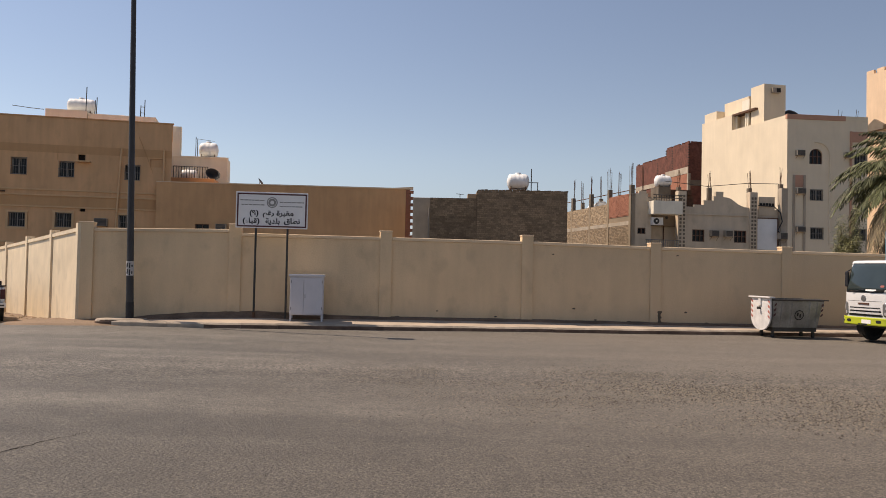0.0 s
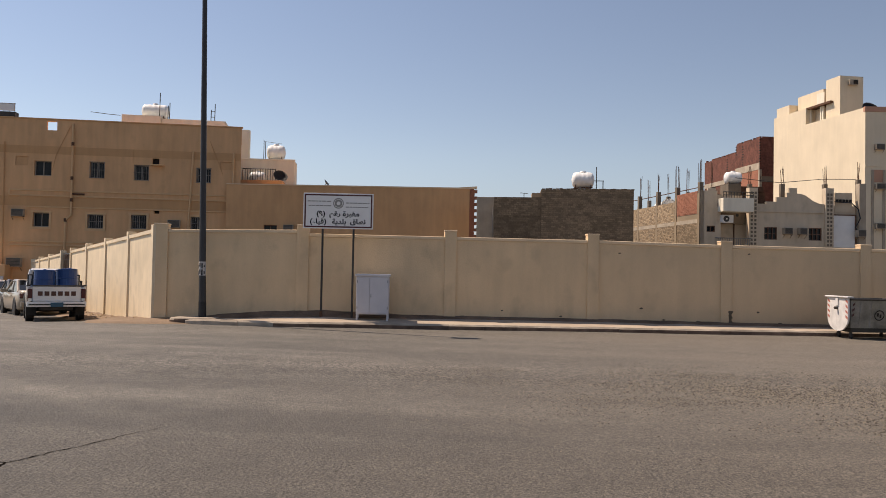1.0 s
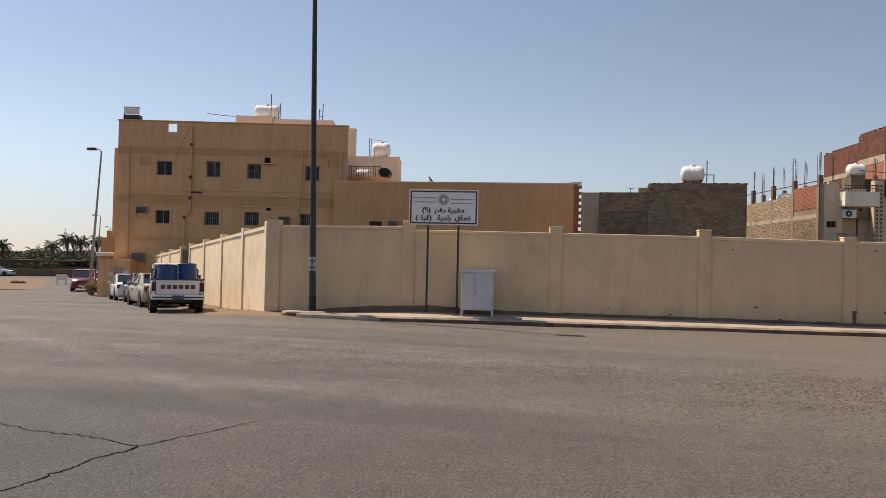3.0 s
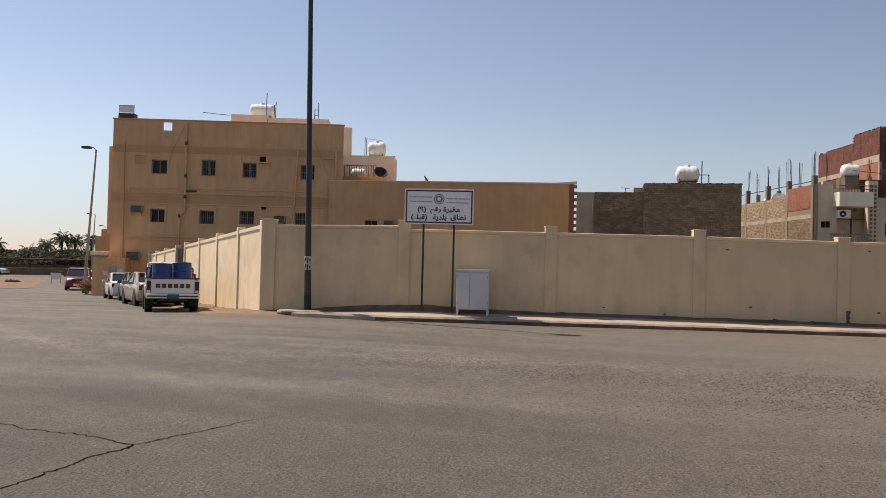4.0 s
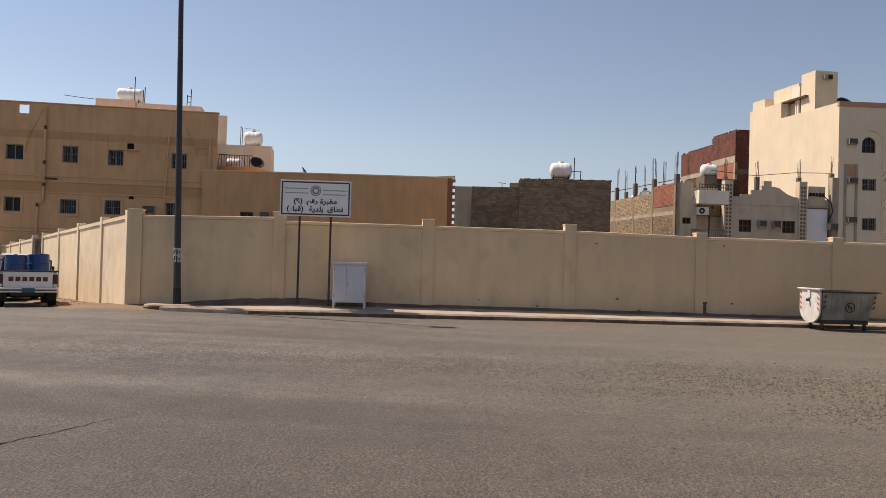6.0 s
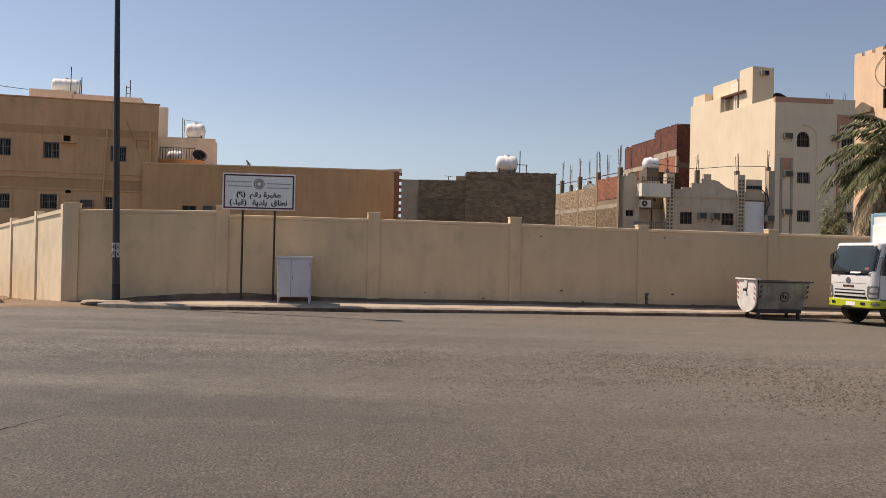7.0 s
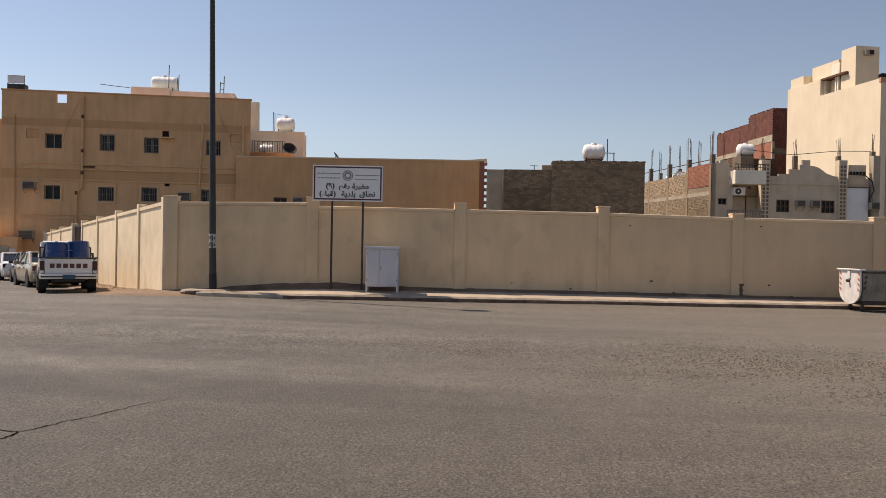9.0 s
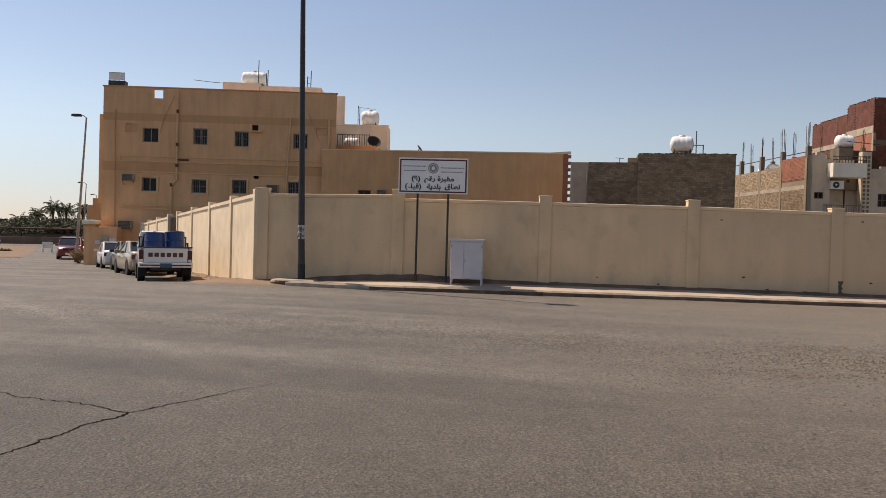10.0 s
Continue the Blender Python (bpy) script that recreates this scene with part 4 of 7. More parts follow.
    part("railing", cube(0.16, 1.23, 0.35, 1.0, 9.75, 11.3, 0.02), M["dark_metal"], b)
    bm = bmesh.new()
    for k in range(4):
        x = 0.2 + 0.33 * k
        rod(bm, (x, 0.4, 11.25), (x, 0.4, 11.85), 0.02, seg=5)
    rod(bm, (0.17, 0.4, 11.83), (1.23, 0.4, 11.83), 0.02, seg=5)
    part("railing", bm, M["dark_metal"], b)
    part("panel", cube(0.22, 1.18, 0.34, 0.37, 11.34, 11.80), M["tank"], b)
    for u, h in ((9.7, 2.2), (10.25, 1.35), (10.35, 1.55), (13.1, 1.2), (13.35, 1.6)):
        part("mast", rod(bmesh.new(), (u, 2.4, 11.5), (u + 0.02, 2.4, 11.2 + h), 0.03, seg=5), M["dark_metal"], b)
    for z in (11.9, 12.3):
        part("ladder_rung", rod(bmesh.new(), (13.1, 2.4, z), (13.35, 2.4, z), 0.02, seg=5), M["dark_metal"], b)
    pipe(b, [(5.3, 2.2, 11.85), (6.4, 2.2, 11.75), (7.2, 2.2, 11.7)], 0.02, M["dark_metal"], "antenna")
    return b


apartment_ochre()
mA = pose(-32.7, 48.0, 0, 0, 0, 13.4)
water_tank(mA @ pose(9.2, 3.6, 11.74), 1.85, 0.5, "white plastic water tank lying on the stair-block roof", 0.05)


def yard_wall_low():
    b = thing("gatehouse", "low ochre masonry annex with electricity meter boxes", "annex", pose(-33.05, 46.7, 0, 0, 0, 13.4))
    part("wall", cube(0.0, 2.1, 0.0, 1.2, -1.9, 1.5, 0.02), M["ochre"], b)
    part("canopy", cube(-0.08, 0.75, -0.2, 1.0, 1.66, 1.92, 0.06), M["white_plaster"], b)
    part("canopy_post", cube(0.0, 0.65, 0.1, 0.9, 1.5, 1.66), M["ochre_dark"], b)
    for u, z, s in ((0.75, 0.35, 0.32), (1.12, 0.5, 0.5), (1.66, 0.42, 0.4), (1.15, 0.08, 0.36)):
        part("meter_box", cube(u, u + s, -0.1, 0.0, z, z + s * 0.9, 0.01), M["cabinet"] if s < 0.45 else M["ac"], b)


yard_wall_low()


def brown_building():
    b = thing("building", "long low brown rendered building with a toothed corner", "building", pose(-17.2, 51.0, 0, 0, 0, 5.2))
    wins = [(1.28, 2.15, 3.4, 4.41)]
    bm = bmesh.new()
    block_body(bm, -1.2, 14.72, -1.5, 7.02, 9.0, wins, 0.25)
    part("wall", bm, M["brown"], b)
    part("coping", prism(bmesh.new(), [(-1.2, 7.02), (13.6, 7.02), (15.2, 7.02), (15.2, 7.2), (13.9, 7.1), (-1.2, 7.08)], -0.03, 0.2), M["coping"], b)
    for h in wins:
        window(b, *h, M["brown_frame"], bars=False, mullions=1, depth=0.22)
    window_ac(b, 2.61, 3.26, 3.9, 4.43)
    # toothed masonry left for a later wall
    for k in range(18):
        part("toothing_block", cube(14.73, 14.73 + (0.50 if k % 2 else 0.32), -0.02, 0.3, 3.2 + k * 0.21, 3.39 + k * 0.21, 0.01), M["orange_brick"], b)
    part("corner_strip", cube(14.73, 15.0, 0.0, 0.28, -1.5, 7.0), M["orange_brick"], b)
    part("upstand", cube(6.75, 11.0, 0.35, 0.55, 7.02, 7.06), M["brown"], b)


brown_building()
mB = pose(-17.2, 51.0, 0, 0, 0, 5.2)
dish(mB @ pose(5.22, 0.6, 7.0, 0, 0, 80), 0.27, "small grey satellite dish on the roof edge", "galv")


def annex():
    b = thing("building", "off-white plastered house rising behind a brown wall", "building", pose(-20.0, 58.0, 0, 0, 0, 8.0))
    part("wall", cube(-1.0, 4.04, 0.0, 1.6, -1.5, 9.6, 0.02), M["white_plaster"], b)
    part("coping", cube(-1.0, 4.09, -0.05, 0.2, 9.6, 9.72, 0.02), M["white_plaster"], b)
    part("roof_slab", cube(0.3, 3.7, -4.0, -0.02, 7.0, 7.7, 0.02), M["ochre_dark"], b)
    bm = bmesh.new()
    for k in range(14):
        x = 0.62 + 2.33 * k / 13
        rod(bm, (x, -2.0, 7.65), (x, -2.0, 8.72), 0.022, seg=4)
    for z in (8.72, 7.85):
        rod(bm, (0.6, -2.0, z), (2.97, -2.0, z), 0.03, seg=4)
    part("railing", bm, M["dark_metal"], b)
    for u, z in ((1.68, 11.2), (1.8, 11.05), (2.5, 9.6)):
        part("mast", rod(bmesh.new(), (u, 0.5, 9.5), (u, 0.5, z + 0.02), 0.025, seg=5), M["dark_metal"], b)
    part("mast", rod(bmesh.new(), (1.68, 0.5, 11.1), (3.0, 0.5, 10.95), 0.012, seg=4), M["dark_metal"], b)


annex()
mX = pose(-20.0, 58.0, 0, 0, 0, 8.0)
water_tank(mX @ pose(2.5, 1.2, 9.62), 1.45, 0.55, "white round water tank on a dark stand", 0.2)
water_tank(mX @ pose(1.55, -1.2, 7.68), 1.2, 0.42, "white water tank behind a roof railing", 0.05)
dish(mX @ pose(3.3, -2.1, 7.65, 0, 0, 25), 0.52, "large dark mesh satellite dish", "dark_metal")


def block_courses(parent, u0, u1, z0, z1, bw, bh, y, mat, singles, seed, joint=0.012, proud=0.02):
    """Laid blocks standing proud of a mortar bed; the first ones as parts, the rest as one piece."""
    rng = random.Random(seed)
    shared = [mesh_of("block", cube(joint / 2, bw - joint / 2, -proud - d, 0.01, joint / 2, bh - joint / 2), mat) for d in (0.0, 0.006, 0.012)]
    rest, n = bmesh.new(), 0
    rows = int(round((z1 - z0) / bh))
    for j in range(rows - 1, -1, -1):
        off = bw / 2 if j % 2 else 0.0
        u = u0 - off
        while u < u1 - 0.02:
            a, b = max(u, u0), min(u + bw, u1)
            if b - a > 0.05:
                if b - a > bw - 0.01 and n < singles:
                    ob = new("block", rng.choice(shared))
                    ob.parent, ob.location = parent, (a, y, z0 + j * bh)
                    n += 1
                else:
                    d = rng.choice((0, 0.006, 0.012))
                    p = [(a + joint / 2, z0 + j * bh + joint / 2), (b - joint / 2, z0 + j * bh + joint / 2), (b - joint / 2, z0 + (j + 1) * bh - joint / 2), (a + joint / 2, z0 + (j + 1) * bh - joint / 2)]
                    f = [rest.verts.new((x, y - proud - d, z)) for x, z in p]
                    g = [rest.verts.new((x, y + 0.005, z)) for x, z in p]
                    rest.faces.new(f)
                    for k in range(4):
                        rest.faces.new((f[k], g[k], g[(k + 1) % 4], f[(k + 1) % 4]))
            u += bw
    if len(rest.faces):
        part("blockwork", rest, mat, parent, kind="stuff")
    else:
        rest.free()


def grey_block_house():
    b = thing("building", "unfinished grey concrete block house with a bare blank wall", "building", pose(0, 48.0, 0, 0, 0, 0))
    bm = bmesh.new()
    box(bm, -0.85, 1.95, 0.0, 8.0, -1.5, 6.12)
    box(bm, 1.95, 7.4, 0.0, 8.0, -1.5, 6.6)
    part("wall", bm, M["mortar"], b)
    part("upstand", cube(1.4, 1.93, 0.3, 1.4, 6.12, 6.42), M["tan_block"], b)
    part("wall", cube(-1.95, -0.87, 1.5, 6.0, -1.5, 6.25, 0.02), M["concrete"], b)
    bm = bmesh.new()
    for k in range(26):
        x = 2.0 + 0.21 * k
        box(bm, x, x + 0.19, 0.02, 0.2, 6.6, 6.665 + 0.012 * (k % 3))
    part("top_course", bm, M["block"], b, kind="stuff")
    pipe(b, [(-0.95, 1.3, 5.6), (-0.95, 1.3, 3.0)], 0.03, M["window_white"])
    return b


grey = grey_block_house()
water_tank(pose(4.55, 49.6, 6.6), 1.4, 0.48, "white water tank on a steel stand with pipework", 0.28)
bm = bmesh.new()
for u, h in ((5.35, 1.55), (5.75, 0.7)):
    rod(bm, (u, 1.4, 6.55), (u, 1.4, 6.6 + h), 0.03, seg=5)
rod(bm, (5.0, 1.4, 7.3), (5.8, 1.4, 7.3), 0.025, seg=5)
part("pipework", bm, M["dark_metal"], grey)
bm = bmesh.new()
rod(bm, (0.95, 1.2, 6.1), (0.95, 1.2, 6.5), 0.02, seg=4)
rod(bm, (0.7, 1.2, 6.5), (1.2, 1.2, 6.45), 0.015, seg=4)
part("antenna", bm, M["dark_metal"], grey)


def block_side_wall():
    """The long unfinished flank wall, sunlit, with columns and reinforcing bars on top."""
    b = thing("building", "unfinished flank wall of tan block and red brick between concrete columns", "building", pose(9.2, 66.0, 0, 0, 0, -78.0))
    L = 14.3
    part("wall", cube(-2.0, L, 0.0, 0.25, -1.5, 6.62), M["tan_mortar"], b)
    part("brick_infill", cube(10.85, 14.0, -0.02, 0.0, 5.6, 6.62), M["orange_brick"], b)
    part("wall", cube(10.6, 14.3, 0.0, 0.25, 6.62, 7.05), M["orange_brick"], b)
    part("ring_beam", cube(-2.0, L, -0.035, 0.02, 5.0, 5.25), M["concrete"], b)
    for i, u in enumerate((3.6, 7.2, 10.5, 14.0)):
        part("column", cube(u, u + 0.3, -0.04, 0.24, -1.5, 6.62 if u < 10 else 6.9, 0.01), M["tan_mortar"], b)
        part("column_stub", cube(u, u + 0.3, -0.02, 0.24, 6.62, 7.6, 0.01), M["dark_concrete"], b)
        rebar(b, u + 0.15, 0.1, 7.6, 1.6, 5, i)
    for i, u in enumerate((1.5, 5.2, 8.6, 12.4)):
        part("column_stub", cube(u, u + 0.25, 1.6, 1.85, 6.0, 7.5, 0.01), M["dark_concrete"], b)
        rebar(b, u + 0.12, 1.7, 7.5, 1.8, 4, i + 9)
    part("roof_slab", cube(-2.0, L - 0.3, 0.25, 5.5, 5.0, 6.3), M["dark_concrete"], b)
    block_courses(b, -1.9, 10.5, 3.0, 5.0, 0.24, 0.1, -0.0, M["tan_block"], 0, 4)
    block_courses(b, -1.9, 10.5, 5.26, 6.6, 0.24, 0.1, -0.0, M["tan_block"], 0, 5)
    block_courses(b, 10.85, 14.0, 3.0, 5.0, 0.24, 0.1, -0.0, M["tan_block"], 0, 6)
    block_courses(b, 10.85, 14.0, 5.66, 7.0, 0.24, 0.08, -0.02, M["orange_brick"], 0, 7, 0.01, 0.008)
    pipe(b, [(0.5, 0.6, 7.5), (6.0, 0.6, 7.45), (13.6, 0.6, 7.4)], 0.03, M["rust"], "rail")
    return b


M["tan_mortar"] = material("tan_mortar", (0.27, 0.205, 0.135), 0.95, grain=0.1, blotch=0.15, bump=0.4)
M["dark_concrete"] = material("weathered_concrete", (0.17, 0.135, 0.10), 0.95, grain=0.1, blotch=0.2, blotch_size=0.5, bump=0.3)
block_side_wall()
mS = pose(9.2, 66.0, 0, 0, 0, -78.0)
for u, r in ((0.8, 0.42), (4.6, 0.34), (6.6, 0.5), (8.2, 0.38)):
    dish(mS @ pose(u, 1.2, 6.25, 0, 0, 120 + 20 * u), r, "pale satellite dish on an unfinished roof", "tank")
water_tank(mS @ pose(2.6, 2.4, 6.3, 0, 0, 70), 1.3, 0.42, "white water tank on an unfinished roof", 0.1)


def low_house():
    b = thing("house", "two-storey grey-beige plastered house with stepped parapet and balcony", "house", pose(12.2, 52.0, 0, 0, 0, 8.0))
    wins = [(4.19, 5.04, 4.01, 4.81), (7.12, 7.99, 4.01, 4.82), (0.42, 0.97, 4.42, 4.82)]
    bm = bmesh.new()
    holed(bm, 3.7, 8.2, -1.5, 5.8, wins[:2], 0.25)
    holed(bm, 0.0, 1.1, -1.5, 7.06, wins[2:], 0.2)
    part("wall", bm, M["low_plaster"], b)
    part("wall", cube(0.0, 3.7, 0.9, 7.0, -1.5, 6.0), M["low_plaster"], b)
    part("wall", cube(0.0, 0.25, 0.0, 0.88, -1.5, 7.06), M["low_plaster"], b)
    part("wall", cube(1.1, 1.35, 0.0, 0.88, -1.5, 6.0), M["low_plaster"], b)
    part("wall", cube(8.7, 10.4, 0.3, 7.0, -1.5, 6.3), M["low_plaster"], b)
    part("roof_slab", cube(3.72, 8.18, 0.3, 7.0, 5.4, 5.8), M["low_plaster"], b)
    # stepped parapet
    par = [(3.73, 5.8), (8.16, 5.8), (8.16, 6.36), (7.85, 6.38), (7.4, 6.55), (6.9, 6.9), (6.55, 7.0), (6.34, 7.0), (6.34, 7.36), (5.82, 7.36), (5.82, 7.05), (5.67, 7.05), (5.67, 6.76), (4.98, 6.75), (4.98, 6.45), (4.3, 6.45), (4.3, 6.3), (3.73, 6.3)]
    part("parapet", prism(bmesh.new(), par, 0.002, 0.2), M["low_plaster"], b)
    part("parapet", cube(0.6, 1.1, 0.25, 0.5, 7.06, 7.25), M["low_plaster"], b)
    part("moulding", cube(3.74, 8.15, -0.06, 0.02, 5.76, 5.86, 0.015), M["low_plaster"], b)
    for h in wins[:2]:
        window(b, *h, M["brown_frame"], bars=False, mullions=2, cross=1, depth=0.16)
    window(b, *wins[2], M["brown_frame"], bars=False, mullions=1, depth=0.15)
    window_ac(b, 5.37, 5.92, 4.37, 4.78)
    window_ac(b, 6.36, 6.88, 4.37, 4.79)
    window_ac(b, 10.2, 10.75, 4.3, 4.75)
    # decorated piers with rows of small pierced blocks
    for u0, u1, z1 in ((3.15, 3.72, 7.3), (8.18, 8.72, 7.4)):
        part("pier", cube(u0, u1, -0.1, 0.4, -1.5, z1, 0.015), M["low_plaster"], b)
        for k in range(15):
            for x in (u0 + 0.1, u1 - 0.23):
                part("pierced_block", cube(x, x + 0.13, -0.125, -0.095, 3.4 + 0.25 * k, 3.55 + 0.25 * k), M["dark_concrete"], b)
    part("column", cube(10.45, 10.9, -0.05, 0.4, -1.5, 7.75, 0.015), M["concrete"], b)
    for u, z, s in ((5.55, 7.35, 1), (8.4, 7.4, 2), (10.65, 7.75, 3), (3.4, 7.3, 4)):
        part("column_stub", cube(u - 0.13, u + 0.13, 0.3, 0.56, z - 1.2, z + 0.3, 0.01), M["dark_concrete"], b)
        rebar(b, u, 0.42, z + 0.3, 1.2, 5, s + 30)
    # balcony, loggia behind it
    part("balcony", cube(1.12, 3.1, -0.9, 0.0, 5.68, 6.54, 0.03), M["white_plaster"], b)
    bm = bmesh.new()
    for k in range(12):
        x = 1.16 + 1.9 * k / 11
        rod(bm, (x, -0.85, 6.5), (x, -0.85, 6.92), 0.02, seg=4)
    for z in (6.92, 6.72):
        rod(bm, (1.12, -0.85, z), (3.1, -0.85, z), 0.025, seg=4)
    part("balcony_rail", bm, M["dark_metal"], b)
    bm = bmesh.new()
    for k in range(16):
        x = 1.0 + 2.2 * k / 15
        rod(bm, (x, -0.1, 3.2), (x, -0.1, 4.05), 0.018, seg=4)
    rod(bm, (0.95, -0.1, 4.05), (3.25, -0.1, 4.05), 0.025, seg=4)
    part("balcony_rail", bm, M["galv"], b)
    part("recess_wall", cube(1.37, 3.13, 0.86, 0.9, 3.0, 6.9), M["low_plaster"], b)
    a = new("air_conditioner")
    a.parent = b
    part("casing", cube(1.3, 2.05, -0.3, 0.05, 5.01, 5.51, 0.03), M["white"], a)
    part("fan_guard", rod(bmesh.new(), (1.58, -0.33, 5.26), (1.58, -0.29, 5.26), 0.19, seg=20), M["dark_metal"], a)
    part("fan_hub", rod(bmesh.new(), (1.58, -0.345, 5.26), (1.58, -0.33, 5.26), 0.06, seg=12), M["white"], a)
    part("lamp", rod(bmesh.new(), (2.3, -0.25, 5.5), (2.35, -0.05, 5.58), 0.1, 0.05, 10), M["dark_metal"], b)
    pipe(b, [(2.55, 0.8, 5.6), (2.55, 0.8, 3.4)], 0.04, M["rust"])
    # pale blank door leaf, opening above it, hanging cables
    part("door", cube(8.87, 10.3, 0.2, 0.28, 3.6, 5.67, 0.01), M["white"], b)
    for a in ((8.80, 8.87, 3.6, 5.74), (10.3, 10.36, 3.6, 5.74), (8.87, 10.3, 5.67, 5.74)):
        part("door_frame", cube(a[0], a[1], 0.17, 0.29, a[2], a[3]), M["brown_frame"], b)
    part("lattice_screen", cube(9.0, 10.15, 0.27, 0.75, 5.9, 7.15), M["low_plaster"], b)
    for k in range(5):
        part("lattice_block", cube(9.05 + 0.22 * k, 9.2 + 0.22 * k, 0.2, 0.262, 6.55, 6.72), M["dark_gap"], b)
    pipe(b, [(8.9, 0.15, 6.55), (10.0, 0.1, 6.5), (10.4, 0.0, 6.1), (10.5, -0.08, 5.5), (10.2, -0.05, 4.9), (10.5, -0.08, 4.5)], 0.035, M["black"], "cable")
    pipe(b, [(2.5, 0.6, 8.0), (5.5, 0.6, 7.75), (8.3, 0.6, 8.05), (10.6, 0.6, 8.1)], 0.02, M["dark_metal"], "cable")
    pipe(b, [(10.6, 0.6, 8.1), (10.6, 0.6, 7.0)], 0.02, M["dark_metal"], "cable")
    # tank platform
    part("roof_shelter", cube(2.2, 3.05, 0.9, 2.2, 6.0, 7.65), M["dark_concrete"], b)
    part("shelter_roof", cube(2.4, 4.6, 1.0, 3.6, 7.15, 7.5, 0.02), M["rust"], b)
    part("wall", cube(4.2, 4.8, 1.2, 3.4, 5.8, 7.15), M["rust"], b)
    return b


low_house()
mL = pose(12.2, 52.0, 0, 0, 0, 8.0)
water_tank(mL @ pose(2.75, 1.5, 7.65), 1.15, 0.4, "white ribbed water tank on a roof shelter", 0.03)


def cream_block():
    b = thing("apartment_building", "tall cream plastered apartment block with rose coloured trim", "building", pose(28.3, 66.0, 0, 0, 0, 6.0))
    wins = [(1.95, 3.09, 11.26, 12.54), (2.02, 3.15, 8.23, 9.14), (2.08, 3.22, 5.01, 5.97), (5.92, 7.02, 11.26, 12.17), (5.92, 7.02, 8.2, 9.1), (5.92, 7.02, 5.0, 5.95)]
    W, TOP = 7.1, 15.3
    bm = bmesh.new()
    holed(bm, 0.0, W, -1.5, TOP, wins, 0.25)
    for q in ([(W, 0, -1.5), (W, 12.0, -1.5), (W, 12.0, TOP), (W, 0, TOP)],):
        bm.faces.new([bm.verts.new(p) for p in q])
    part("wall", bm, M["cream"], b)
    # sunlit flank, running back from the corner
    c, s = math.cos(radians(97.5)), math.sin(radians(97.5))
    L = 12.95

    def flank(bm, a, d, z0, z1, t0=0.0, t1=0.25):
        p = lambda k, t: (c * k + s * t, s * k - c * t)
        v = [bm.verts.new((*p(k, t), z)) for z in (z0, z1) for k, t in ((a, t0), (d, t0), (d, t1), (a, t1))]
        for f in ((0, 1, 2, 3), (4, 5, 6, 7), (0, 1, 5, 4), (1, 2, 6, 5), (2, 3, 7, 6), (3, 0, 4, 7)):
            bm.faces.new([v[k] for k in f])
        return bm
    part("wall", flank(bmesh.new(), 0.0, L, -1.5, TOP, 0.0, 0.3), M["cream"], b)
    part("roof_slab", cube(0.1, W - 0.02, 0.3, 10.5, 14.0, 14.4), M["concrete"], b)
    part("upper_wall", flank(bmesh.new(), 7.9, L, TOP, 16.75, 0.003, 2.6), M["cream"], b)
    part("upper_wall", flank(bmesh.new(), 10.6, L - 0.3, 16.75, 17.6, 0.1, 1.5), M["cream"], b)
    part("stair_tower", flank(bmesh.new(), 3.7, 5.6, 14.4, 18.75, 0.4, 2.55), M["cream"], b)
    part("roof_room", flank(bmesh.new(), 6.7, 10.5, 14.4, 18.3, 0.9, 3.3), M["cream"], b)
    part("stucco_panel", flank(bmesh.new(), 6.5, 7.6, 16.85, 18.0, 0.86, 0.88), M["white_plaster"], b)
    part("roof_slab", flank(bmesh.new(), 4.6, 8.0, 16.62, 16.8, 0.1, 1.9), M["rust"], b)
    for k in (5.9, 6.2, 7.7):
        part("post", flank(bmesh.new(), k, k + 0.16, 14.4, 16.62, 0.35, 0.5), M["white_plaster"], b)
    p = lambda k, t: (c * k + s * t, s * k - c * t)
    x, y = p(3.66, 1.2)
    part("air_conditioner", cube(x - 0.1, x + 0.65, y - 0.25, y + 0.05, 17.95, 18.4, 0.02), M["ac"], b)
    part("dark_vent", cube(x + 0.25, x + 0.62, y - 0.27, y - 0.252, 18.0, 18.35), M["dark_gap"], b)
    # rose cornice and recessed rose panels
    part("cornice", cube(-0.05, 5.1, -0.06, 0.25, 14.95, 15.3 + 0.06, 0.02), M["rose"], b)
    part("parapet", cube(5.12, W, -0.02, 0.25, 15.0, 15.36), M["cream"], b)
    for a in ((0.5, 1.55, 9.3, 10.3), (5.55, 7.1, 13.2, 14.1)):
        part("rose_panel", cube(a[0], a[1], -0.03, 0.0, a[2], a[3], 0.01), M["rose"], b)
    for u in (0.5, 1.42, 5.5):
        part("pilaster", cube(u, u + 0.19, -0.09, 0.0, 3.0, 10.3 if u < 2 else 14.1, 0.01), M["rose"] if u > 2 else M["concrete"], b)
    for z in (10.55,):
        part("moulding", cube(0.0, 1.3, -0.05, 0.0, z, z + 0.1), M["cream"], b)
    # tall arched moulding
    bm = bmesh.new()
    cx, r = 2.62, 1.1
    pts = [(cx + r, 4.6)] + [(cx + r * math.cos(a), 12.0 + r * math.sin(a)) for a in [math.pi * k / 16 for k in range(10)]]
    for (a, z0), (d, z1) in zip(pts, pts[1:]):
        rod(bm, (a, -0.04, z0), (d, -0.04, z1), 0.07, seg=6)
    part("arch_moulding", bm, M["cream"], b)
    part("sill_moulding", cube(3.7, 5.6, -0.06, 0.0, 4.5, 4.62), M["cream"], b)
    for i, h in enumerate(wins):
        window(b, *h, M["brown_frame"] if i == 0 else M["window_white"], bars=i != 0, mullions=2 if i == 0 else 1, cross=1 if i == 0 else 0, depth=0.2)
    # arch heads over the upper window
    bm = bmesh.new()
    u0, u1, zc = 1.95, 3.09, 11.97
